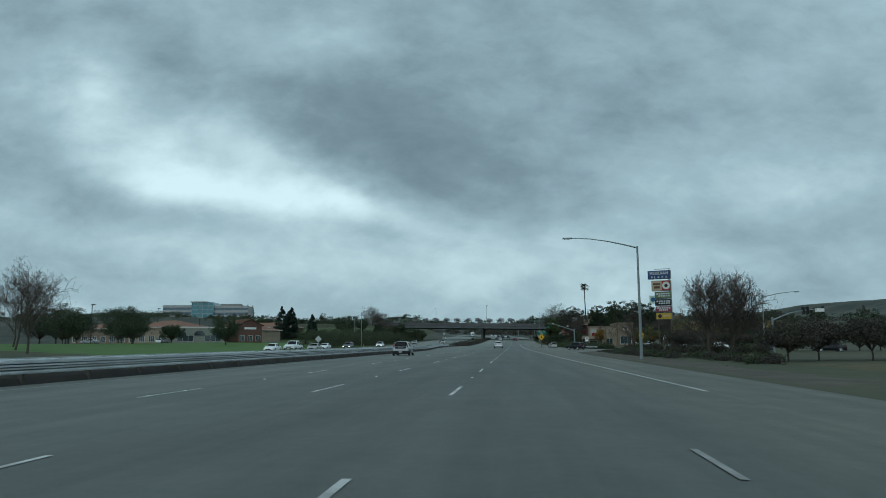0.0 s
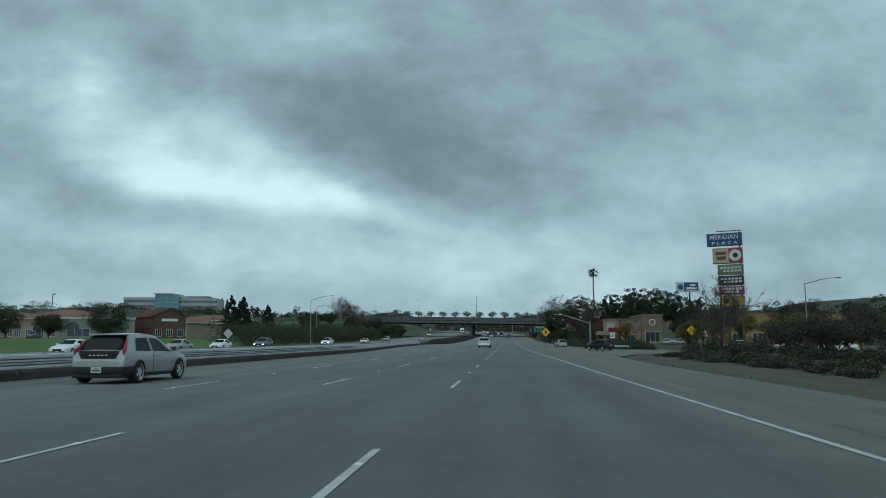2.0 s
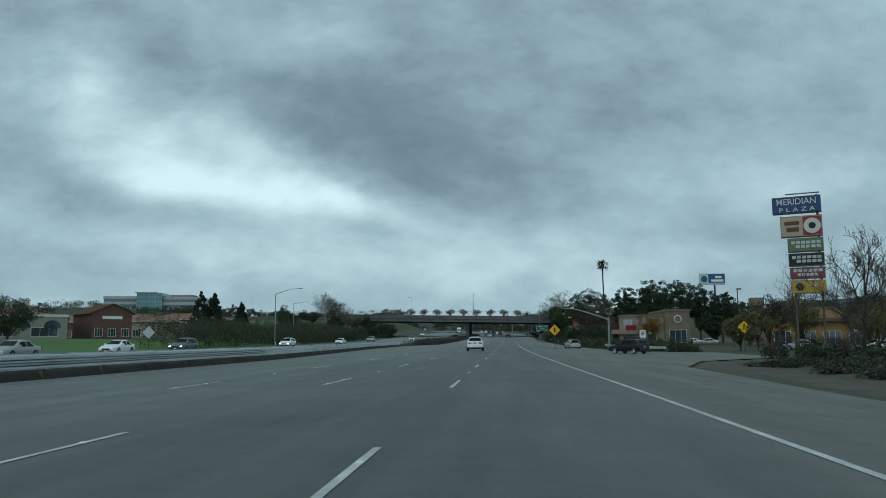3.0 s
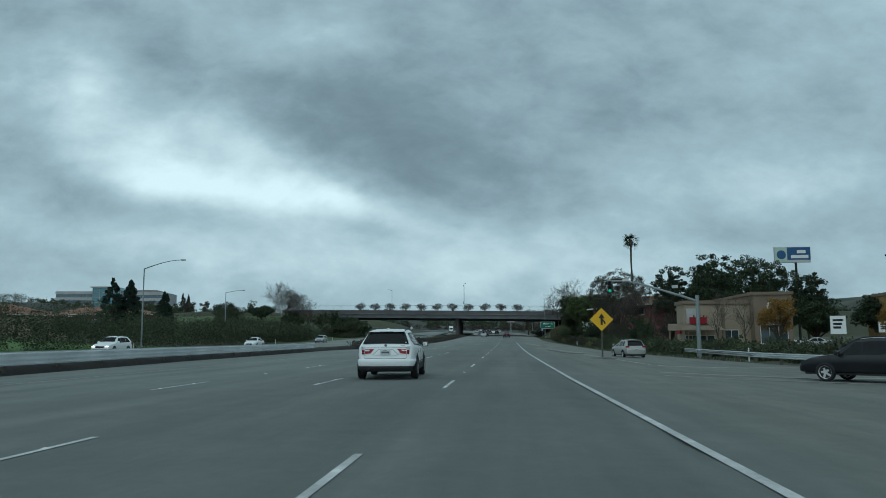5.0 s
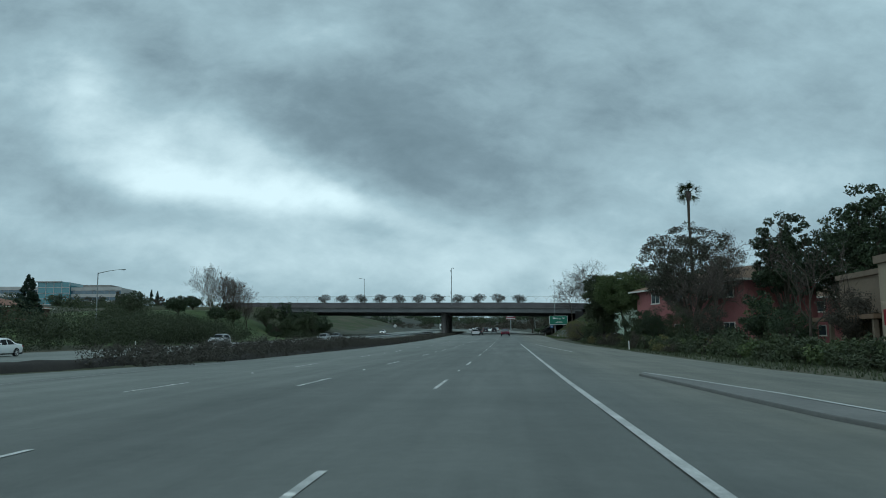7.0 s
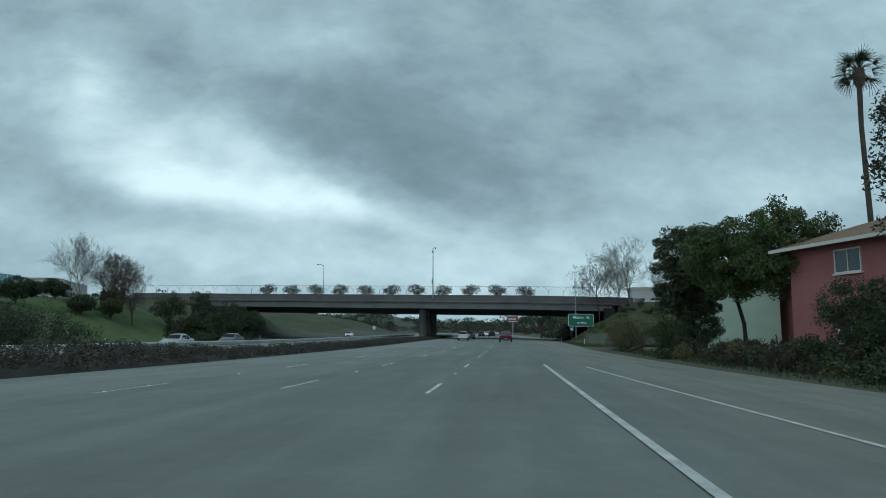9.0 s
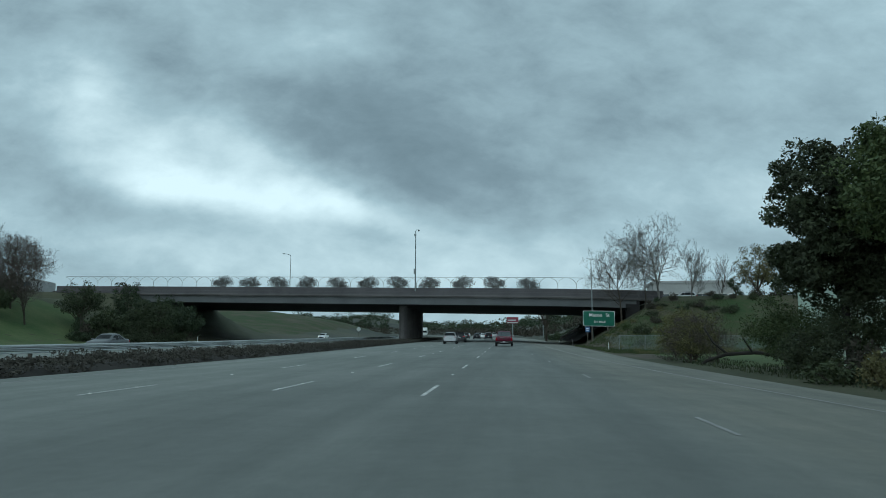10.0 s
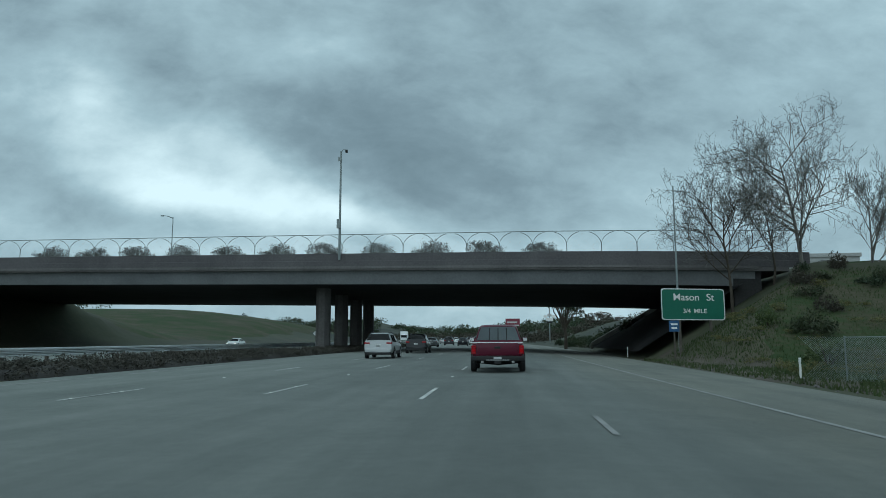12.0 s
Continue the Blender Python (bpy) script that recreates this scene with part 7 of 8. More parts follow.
for i in range(90):
    spots_.append((13.5 + rnd.uniform(0, 16), 366 + rnd.uniform(0, 48), rnd.uniform(0.5, 1.3), rnd.uniform(0.25, 0.7)))
brush("bank_weeds", "low olive weeds and brush on the bank", "brush", spots_, 34000, 0.045, "oliveleaf", 306)
spots_ = [(rnd.uniform(-430, -130), rnd.uniform(420, 600), rnd.uniform(3.5, 8), rnd.uniform(3, 6.5)) for _ in range(170)]
brush("distant_wood", "dark scattered trees below the office hill", "trees", spots_, 45000, 0.36, "hedgeleaf", 307)
spots_ = [(rnd.uniform(180, 700), rnd.uniform(300, 850), rnd.uniform(6, 14), rnd.uniform(5, 10)) for _ in range(260)]
brush("distant_wood", "dark scrub and trees on the hillside", "trees", spots_, 35000, 0.85, "oakleaf", 308)
spots_ = [(44 + i * 0.9 + rnd.uniform(-0.5, 0.5), 226 + rnd.uniform(-1, 1) - i * 0.12, rnd.uniform(1.2, 1.8), rnd.uniform(1.8, 3.0)) for i in range(46)]
brush("hedge", "dull brown and green hedge before the ochre shop", "hedge", spots_, 26000, 0.085, "brownleaf", 309)
# verge shrubs on the near side
for i in range(42):
    y = 58 + i * 1.9
    x = 17.2 + rnd.uniform(-0.6, 2.8) + (1.5 if y < 80 else 0)
    shrub("low dark green verge shrub on bare earth", x, y, rnd.uniform(1.0, 1.7), rnd.uniform(0.7, 1.15), "hedgeleaf" if i % 3 else "medianleaf", i % 3, group="verge shrubs")
for i in range(30):
    y = 100 + rnd.uniform(0, 52)
    shrub("rough brown and green shrub behind the verge", 21.5 + rnd.uniform(0, 12), y, rnd.uniform(1.4, 2.4), rnd.uniform(1.3, 2.4), ("brownleaf", "hedgeleaf")[i % 2], i % 3, group="shrubs by the side street")
for i in range(24):
    shrub("low dark brown shrub on the bare verge", 15.4 + rnd.uniform(0, 3.2), 92 + i * 1.8 + rnd.uniform(-0.8, 0.8), rnd.uniform(0.9, 1.6), rnd.uniform(0.6, 1.05), ("medianleaf", "hedgeleaf", "medianleaf")[i % 3], i % 3, group="verge shrubs")
# hedge behind the ramp rail
for i in range(62):
    y = 190 + i * 1.85
    x = float(np.interp(y, [186, 213, 245, 305], [19.4, 17.6, 15.2, 14.6])) + rnd.uniform(0, 1.6)
    shrub("dull green hedge bush beside the ramp", x + 0.6, y, rnd.uniform(1.3, 1.9), rnd.uniform(1.2, 1.9), "hedgeleaf" if i % 5 else "greenleaf", i % 3, group="hedge by the ramp")
for i in range(40):
    y = 182 + i * 1.9
    shrub("dense green hedge bush behind the ramp rail", float(np.interp(y, [182, 213, 245, 305], [22.6, 20.0, 17.6, 17.0])) + rnd.uniform(-0.5, 0.7), y, rnd.uniform(1.5, 2.1), rnd.uniform(1.7, 2.3), "hedgeleaf", i % 3, group="hedge by the ramp")
for i in range(26):
    y = 262 + i * 2.6
    x = float(np.interp(y, [260, 300, 340], [15.2, 13.6, 12.9])) + rnd.uniform(-0.2, 2.6)
    shrub("tangled green and brown roadside bush", x, y, rnd.uniform(1.1, 1.9), rnd.uniform(1.0, 2.3), ("hedgeleaf", "brownleaf", "oliveleaf")[i % 3], i % 3, group="roadside bushes")
for i in range(26):
    shrub("tall dark green thicket bush below the houses", 17.2 + rnd.uniform(0, 5.5), 262 + i * 1.5 + rnd.uniform(-1, 1), rnd.uniform(1.5, 2.3), rnd.uniform(1.8, 3.4), ("hedgeleaf", "oakleaf", "brownleaf")[i % 3], i % 3, group="thicket below the houses")
# arching willow brush near the overpass
for i, (bx, by, bw, bt, bmat) in enumerate(((18.6, 398, 1.7, 1.9, "greenleaf"), (19.6, 402, 1.9, 2.0, "hedgeleaf"), (17.4, 404, 1.2, 1.4, "greenleaf"), (24, 396, 1.3, 1.3, "hedgeleaf"),
        (29, 400, 1.5, 1.4, "greenleaf"), (33, 408, 1.6, 1.6, "hedgeleaf"), (22, 406, 1.2, 1.5, "brownleaf"))):
    shrub("bushy olive and brown brush on the bank", bx, by, bw, bt, bmat, i % 3, group="brush on the bank")
for i in range(26):
    shrub("dark brown and green bush along the top of the bank", 21.5 + i * 1.1 + rnd.uniform(-0.6, 0.6), 411.5 + rnd.uniform(-3, 4), rnd.uniform(0.8, 1.6), rnd.uniform(0.7, 1.7), ("hedgeleaf", "brownleaf", "oakleaf")[i % 3], i % 3, group="bushes on top of the bank")
for i in range(22):
    shrub("dark green bush on the bank beyond the overpass", 14.2 + rnd.uniform(0, 9) + float(bend(455 + i * 5)), 452 + i * 5 + rnd.uniform(-2, 2), rnd.uniform(1.6, 2.8), rnd.uniform(1.6, 3.0), ("hedgeleaf", "oakleaf")[i % 2], i % 3, group="bushes beyond the overpass")
for i in range(16):
    shrub("dark green bush on the grassy bank", -52.5 - rnd.uniform(0, 11), 394 + i * 1.3, rnd.uniform(1.8, 2.9), rnd.uniform(2.0, 4.2), ("hedgeleaf", "oakleaf", "hedgeleaf", "brownleaf")[i % 4], i % 3, group="bushes on the bank")

# large trees, near side
bare_tree("bare_tree", "large leafless tree with a dense fan of reddish twigs", 22.4, 89.5, 7.4, 21, spread_=0.56, upright=0.55, levels=6, kids=(17, 7, 5, 4, 3), fork=0.14, trunk=0.24, wiggle=0.075)
bare_tree("bare_tree", "leafless tree with dense upright twigs beside the verge", 25.2, 92.0, 7.6, 22, spread_=0.54, upright=0.55, levels=6, kids=(17, 7, 5, 4, 3), fork=0.14, trunk=0.24, wiggle=0.075)
bare_tree("bare_tree", "leafless tree with wide upright limbs on the verge", 20.3, 131, 6.0, 23, "bark", spread_=0.54, upright=0.55, levels=6, kids=(9, 5, 5, 4, 3), fork=0.16, wiggle=0.085, trunk=0.15)
bare_tree("bare_tree", "leafless young tree beside the parking lot", 36.0, 184, 9.0, 24, spread_=0.5, upright=0.5, kids=(8, 6, 4, 3))
for i, (tx, ty) in enumerate(((23.0, 66), (26.6, 69), (30.2, 67), (33.8, 71), (27, 124), (31.5, 130), (36, 127), (29.5, 140), (35, 142))):
    leafy_tree("small_tree", "low dark brown-leaved street tree with a flat crown", tx, ty, 3.4 + 0.25 * (i % 3), 3.0, "brownleaf", 40 + i, 0.30, 70, 9500, 0.10, 0.10, clump=0.25, group="low trees by the side street")
for i, (tx, ty, th, tw) in enumerate(((45.5, 129, 4.6, 3.0), (50, 133, 5.4, 3.6), (55, 127, 5.0, 3.6), (60, 131, 5.6, 4.0), (41, 137, 4.2, 2.8))):
    leafy_tree("small_tree", "dark green bushy tree along the side street", tx, ty, th, tw, "hedgeleaf" if i % 2 else "oakleaf", 560 + i, 0.06, 50, 7000, 0.12, 0.12, clump=0.24, group="dark trees along the side street")
leafy_tree("small_tree", "yellow-green tree losing its leaves by the parking lot", 33.6, 191, 6.8, 3.0, "oliveleaf", 51, 0.25, 30, 2600, 0.12, 0.13)
leafy_tree("small_tree", "olive brown winter tree by the parking lot", 38.5, 168, 6.0, 3.4, "oliveleaf", 52, 0.2, 30, 2200, 0.12, 0.13)
for i, (tx, ty, th, tw, tm) in enumerate(((31.0, 190, 5.2, 2.6, "oliveleaf"), (37.5, 198, 8.4, 3.4, "brownleaf"), (43.5, 202, 8.8, 3.8, "oliveleaf"), (48.5, 192, 8.6, 3.8, "brownleaf"), (54.5, 198, 9.2, 4.2, "brownleaf"), (46.0, 178, 6.4, 3.2, "oliveleaf"), (53.0, 176, 7.2, 3.6, "brownleaf"), (60.5, 186, 9.0, 4.2, "hedgeleaf"))):
    leafy_tree("small_tree", "olive and brown winter tree at the edge of the parking lot", tx, ty, th, tw, tm, 530 + i, 0.12, 80, 8500, 0.12, 0.14, clump=0.22, group="winter trees by the parking lot")
leafy_tree("small_tree", "orange autumn tree in front of the restaurant", 23.6, 212, 5.6, 1.9, "orangeleaf", 53, 0.3, 60, 8000, 0.075, 0.09)
leafy_tree("small_tree", "orange autumn tree beside the parking lot", 40.5, 226, 5.4, 2.2, "orangeleaf", 54, 0.3, 60, 8000, 0.075, 0.09)
bare_tree("bare_tree", "small leafless street tree near the restaurant", 31.0, 246, 5.6, 55, spread_=0.5, upright=0.6)
bare_tree("bare_tree", "small leafless tree before the restaurant", 27.2, 244, 6.0, 25, spread_=0.5, upright=0.6)
bare_tree("bare_tree", "small leafless tree beside the ramp hedge", 22.6, 262, 7.5, 26, spread_=0.5, upright=0.5)
leafy_tree("oak_tree", "big grey-brown evergreen oak with reddish gaps", 22.8, 298, 16.0, 6.9, "greyoak", 161, 0.16, 320, 40000, 0.115, 0.42, clump=0.12)
for i, (tx, ty, th, tw) in enumerate(((31.5, 291, 15.6, 4.2), (36.5, 281, 16.6, 5.2), (43.5, 286, 17.6, 6.2), (50.5, 290, 16.2, 5.4), (57.0, 293, 14.5, 4.5), (47, 264, 7.5, 4.2), (54, 258, 8.0, 4.6), (62, 254, 8.5, 5.0), (70, 262, 9.5, 5.0), (40, 296, 15.5, 5.6))):
    leafy_tree("evergreen_tree", "dark evergreen tree with a ragged open crown", tx, ty, th, tw, "oakleaf", 62 + i, 0.18, 190, 14000, 0.19, 0.34, clump=0.14, group="row of dark trees")
for i, (tx, ty, th, tw, lx, lo) in enumerate(((16.5, 331, 12.0, 3.7, -0.3, 0.10), (19.2, 325.5, 12.0, 4.2, -0.9, 0.26), (21.6, 319, 12.0, 4.2, -0.8, 0.28))):
    leafy_tree("leaning_tree", "leaning dark green tree with a bare brown trunk", tx, ty, th, tw, ("hedgeleaf", "greenleaf", "greenleaf")[i], 75 + i, lo, 210, (42000, 36000, 28000)[i], 0.115, 0.20, (lx * 1.9, 0.4), clump=0.185, fork_at=0.46, bark="darkbark", group="leaning trees by the houses")


def thicket(x, y, wide, tall, mat, seed, words, leaves=9000, leaf=0.075):
    """A large bush of fine leaves and stems down to the ground."""
    return leafy_tree("bush", words, x, y, tall, wide, mat, seed, 0.02, 80, int(leaves * 0.85), leaf * 0.92, 0.07, clump=0.24, category="shrub")


leafy_tree("small_tree", "brown-leaved small tree beside the restaurant", 24.6, 260, 5.4, 2.4, "brownleaf", 521, 0.12, 60, 9000, 0.07, 0.12)
thicket(22.2, 264, 2.0, 3.6, "oakleaf", 522, "dark green bush beside the restaurant", 9000)
thicket(20.6, 282, 2.2, 5.0, "brownleaf", 527, "brown and green bush before the pink house", 10000)
thicket(19.4, 290, 2.2, 5.6, "hedgeleaf", 523, "dark green bush before the pink house", 9000)
thicket(18.2, 297, 2.2, 5.2, "oakleaf", 524, "dark green bush before the pink house", 9000)
thicket(16.2, 299.5, 2.3, 4.6, "hedgeleaf", 528, "tall dark green bush before the pink house", 14000)
thicket(16.6, 307, 1.8, 2.0, "hedgeleaf", 525, "dark green bush before the pink house", 9000)
thicket(15.8, 315, 1.8, 1.7, "brownleaf", 526, "brown winter bush beside the houses", 8000)
thicket(17.2, 331.5, 2.2, 4.8, "hedgeleaf", 509, "dark green bush round the foot of the leaning tree", 15000)
thicket(15.4, 336, 2.6, 4.4, "greenleaf", 501, "large round dark green bush beside the shoulder", 14000)
thicket(14.2, 329.5, 1.8, 2.5, "hedgeleaf", 503, "dark green bush under the leaning trees", 8000)
thicket(13.4, 347.5, 2.0, 2.9, "oliveleaf", 504, "arching olive brown brush beside the shoulder", 7000, 0.06)
thicket(13.9, 351.5, 2.5, 4.3, "oliveleaf", 505, "tall arching olive brown brush on the bank", 12000, 0.065)
thicket(14.0, 356.5, 1.8, 2.6, "oliveleaf", 506, "arching olive brown brush on the bank", 7500, 0.06)
for i, (tx, ty) in enumerate(((13.0, 347.0), (14.4, 352.0), (15.0, 347.8))):
    bare_tree("bare_bush", "arching leafless willow brush", tx, ty, 3.4, 511 + i, spread_=0.72, upright=0.25, levels=5, kids=(12, 6, 5, 3), fork=0.03, trunk=0.07, group="arching willow brush")


def arching_limb():
    """A low heavy limb that arches over the bank out of the brush."""
    limb = root("arching_limb", 0, 0, 0, 0, "dark bare limb arching low out of the roadside brush", "tree")
    part("bough", tube(bmesh.new(), [(12.6, 344.2, 0.9), (13.2, 343.8, 1.45), (14.3, 343.4, 1.86), (16.0, 343.0, 2.0), (17.8, 343.4, 1.75), (19.2, 344.0, 1.1)], [0.09, 0.10, 0.115, 0.125, 0.14, 0.17], 8), M["darkbark"], limb, smooth=True)
    part("branch", tube(bmesh.new(), [(14.4, 343.4, 1.9), (13.6, 343.6, 2.6), (13.2, 344.0, 3.5), (13.5, 344.3, 4.3)], [0.085, 0.07, 0.05, 0.03], 7), M["darkbark"], limb, smooth=True)
    part("branch", tube(bmesh.new(), [(15.8, 343.0, 2.0), (15.2, 342.8, 2.9), (15.6, 343.0, 3.9)], [0.07, 0.05, 0.03], 7), M["darkbark"], limb, smooth=True)


arching_limb()


def palm(x, y, tall):
    z = ground_z(x, y)
    tree = root("palm_tree", x, y, z, 0, "tall slim fan palm with a shaggy head", "palm tree")
    part("trunk", tube(bmesh.new(), [(0, 0, -0.2), (0.15, 0, tall * 0.4), (-0.1, 0, tall * 0.8), (0, 0, tall)], [0.32, 0.24, 0.2, 0.24], 9), M["bark"], tree, smooth=True)
    rng = np.random.default_rng(3)
    v, f = [], []
    for i in range(64):
        a, e = rng.uniform(0, 2 * math.pi), rng.uniform(-0.95, 1.25)
        ln = rng.uniform(1.7, 2.5) * (0.8 if e > 0.9 else 1.0)
        d = Vector((math.cos(a) * math.cos(e), math.sin(a) * math.cos(e), math.sin(e)))
        s = d.cross(Vector((rng.normal() * 0.5, rng.normal() * 0.5, 1.0))).normalized()
        stem = Vector((0, 0, tall)) + d * ln * 0.5
        for t in np.linspace(-0.95, 0.95, 9):
            q = stem + (d * math.cos(t) + s * math.sin(t)) * ln * 0.5 + Vector((0, 0, -0.16 * ln * abs(t)))
            w = (d * -math.sin(t) + s * math.cos(t)) * 0.085
            k = len(v)
            v += [stem - w * 0.4, stem + w * 0.4, q + w * 0.15, q - w * 0.15]
            f.append((k, k + 1, k + 2, k + 3))
        k = len(v)
        v += [Vector((0, 0, tall)) - s * 0.03, Vector((0, 0, tall)) + s * 0.03, stem + s * 0.03, stem - s * 0.03]
        f.append((k, k + 1, k + 2, k + 3))
    arrays("fronds", v, f, M["palmleaf"], tree)
    bm = tube(bmesh.new(), [(0, 0, tall - 1.5), (0, 0, tall - 0.8), (0, 0, tall + 0.1)], [0.3, 0.5, 0.42], 9)
    part("dead_leaf_skirt", bm, M["twig"], tree, "brown skirt of dead leaves")


palm(30.6, 329, 24.3)

leafy_tree("small_tree", "small green tree behind the ramp hedge", 23.2, 274, 5.2, 1.9, "greenleaf", 57, 0.2, 26, 2400, 0.11, 0.10)
bare_tree("bare_tree", "leafless brown tree before the pink house", 22.0, 286, 8.5, 27, spread_=0.56, upright=0.4, levels=6, kids=(11, 6, 5, 4, 3))
leafy_tree("evergreen_tree", "dark bushy evergreen beside the restaurant", 21.4, 268, 5.2, 2.4, "oakleaf", 58, 0.08, 34, 4200, 0.12, 0.14)
leafy_tree("evergreen_tree", "dark bushy evergreen beside the pink house", 18.4, 303, 5.0, 2.4, "hedgeleaf", 59, 0.08, 34, 4200, 0.12, 0.14)
# bare trees by the overpass
bare_tree("bare_tree", "tall pale-barked leafless tree on the bank", 25.0, 417.4, 11.6, 37, "palebark", 0.60, 0.36, 6, (13, 7, 5, 4, 3), fork=0.22, trunk=0.20, z=8.9, wiggle=0.07, twig_mat="paletwig")
bare_tree("bare_tree", "slim leafless tree beside the pale-barked one", 22.6, 417.6, 7.6, 36, "bark", 0.50, 0.45, 6, (9, 5, 4, 3, 3), fork=0.3, trunk=0.11, z=8.6, wiggle=0.09, twig_mat="paletwig")
bare_tree("bare_tree", "leafless rounded tree beside the end of the overpass", 18.6, 415.5, 9.2, 38, "bark", 0.56, 0.45, 6, (12, 6, 5, 4, 3), fork=0.34, trunk=0.15, wiggle=0.085, twig_mat="paletwig")
bare_tree("bare_tree", "leafless tree with upright limbs on the bank", 29.4, 415.5, 6.8, 34, "palebark", 0.46, 0.6, 6, (10, 6, 5, 3, 3), z=8.8, fork=0.12, twig_mat="paletwig")
bare_tree("bare_tree", "leafless tree beyond the approach road", 36.0, 424, 6.6, 35, "bark", 0.45, 0.6, 5, (8, 6, 4, 3), z=8.8)
leafy_tree("small_tree", "olive green tree on top of the bank", 43.0, 426, 10.4, 4.6, "oliveleaf", 81, 0.08, 110, 14000, 0.10, 0.16, clump=0.17)
leafy_tree("small_tree", "dark bushy tree by the approach road", 36.8, 417, 3.2, 1.6, "oakleaf", 82, 0.1, 20, 1500, 0.10, 0.10)
leafy_tree("evergreen_tree", "dark round tree behind the parapet", 9.5, 470, 12.0, 4.5, "oakleaf", 83, 0.3, 40, 3500, 0.18, 0.3)
# far side
for i, (tx, ty, th) in enumerate(((-70, 101, 9.6), (-62, 92, 9.0), (-78, 112, 8.5), (-88, 118, 9.0))):
    bare_tree("bare_tree", "leafless reddish tree beyond the far carriageway", tx, ty, th, 41 + i, spread_=0.56, upright=0.4, levels=6, kids=(11, 6, 4, 4, 3), group="bare trees across the road")
for i, (tx, ty, th, tw) in enumerate(((-89, 170, 9.2, 6.0), (-97, 180, 10.2, 6.4), (-77, 197, 8.2, 5.2), (-106, 172, 9.6, 6.4), (-93, 150, 8.6, 5.6), (-118, 186, 9.5, 6.4), (-118, 226, 8.5, 5.4), (-104, 158, 8.8, 6.0), (-112, 206, 8.0, 5.4), (-128, 212, 9.0, 6.0), (-101, 216, 6.0, 4.0), (-140, 224, 9.0, 6.0))):
    leafy_tree("evergreen_tree", "round dark evergreen tree in the grass", tx, ty, th, tw, "oakleaf", 90 + i, 0.04, 80, 8000, 0.15, 0.22, clump=0.22, group="round evergreens across the road")


def conifer(x, y, tall, wide, seed, label):
    rng = np.random.default_rng(seed)
    z = ground_z(x, y)
    tree = root("conifer_tree", x, y, z, 0, label, "tree")
    part("trunk", tube(bmesh.new(), [(0, 0, -0.3), (0, 0, tall * 0.97)], [tall * 0.018, 0.03], 7), M["bark"], tree)
    n = 150
    h = rng.uniform(0.06, 1.0, n)
    a = rng.uniform(0, 2 * math.pi, n)
    r = wide * np.clip(1.02 - h, 0.03, 1) ** 0.75 * rng.uniform(0.55, 1.0, n)
    cen = np.stack([r * np.cos(a), r * np.sin(a), h * tall], 1)
    sp = np.stack([wide * 0.28 * (1.15 - h)] * 2 + [np.full(n, tall * 0.035)], 1)
    v, f = leaf_quads(rng, cen, sp, 9000, 0.25)
    arrays("needles", v, f, M["cypress"], tree)


for i, (tx, ty, th, tw) in enumerate(((-108.0, 345, 15.4, 3.8), (-103.8, 347, 14.4, 3.6), (-94.0, 347, 11.2, 3.0), (-106, 350, 13.0, 3.4))):
    conifer(tx, ty, th, tw * 1.25, 120 + i, "dark pointed conifer beyond the far hedge")
for i, (tx, ty, th, tw) in enumerate(((-298, 800, 20, 3.6), (-291, 805, 22, 3.8), (-284.5, 802, 20.5, 3.6))):
    conifer(tx, ty, th, tw, 130 + i, "tall distant conifer beside the office building")
bare_tree("bare_tree", "large leafless tree on the grassy bank", -77, 405, 8.5, 51, "bark", 0.58, 0.35, 6, (13, 7, 5, 4, 3), fork=0.15, trunk=0.22)
bare_tree("bare_tree", "leafless spreading tree on the grassy bank", -70.5, 397, 8.8, 52, "bark", 0.58, 0.35, 6, (13, 7, 5, 4, 3), fork=0.12, trunk=0.16)
bare_tree("bare_tree", "leafless slim tree above dark bushes on the bank", -74, 391, 10.0, 53, "palebark", 0.5, 0.5, 6, (12, 6, 5, 4, 3), fork=0.15, trunk=0.16, twig_mat="paletwig")
bare_tree("bare_tree", "leafless tree on the far bank by the ramp", -65.5, 393, 8.0, 54, "bark", 0.55, 0.40, 6, (12, 7, 5, 4, 3), fork=0.15)
for i, (tx, ty, th, tw) in enumerate(((-52.5, 404, 7.4, 3.3), (-50.2, 411, 6.2, 2.8), (-55.5, 414, 8.2, 3.4), (-64, 404, 8.0, 3.8), (-57.5, 409, 7.4, 3.2), (-61.5, 413, 9.6, 2.6), (-56, 398, 5.6, 2.6), (-72, 398, 4.2, 2.6), (-79, 391, 3.6, 2.8), (-68, 390, 4.0, 2.4), (-84, 392, 3.6, 2.8), (-76, 376, 6.5, 3.4), (-79, 352, 6.0, 3.2), (-58, 350, 5.0, 2.8), (-66, 358, 5.6, 3.0), (-84, 366, 6.4, 3.6), (-70, 384, 4.6, 2.6), (-70, 345, 6.4, 3.4), (-66, 330, 6.4, 3.4), (-72, 318, 6.6, 3.4), (-64, 306, 6.0, 3.2), (-78, 300, 6.8, 3.4), (-68, 288, 6.2, 3.2), (-76, 272, 6.4, 3.2), (-80, 362, 7.0, 3.8), (-88, 378, 7.5, 4.0))):
    leafy_tree("evergreen_tree", "dark green bushy tree on the grassy bank", tx, ty, th * (0.76 if 265 < ty < 385 else 1.0), tw * 1.1, "oakleaf" if i % 3 else "hedgeleaf", 140 + i, 0.1, 70, 5000, 0.15, 0.2, clump=0.22, group="trees on the far bank")
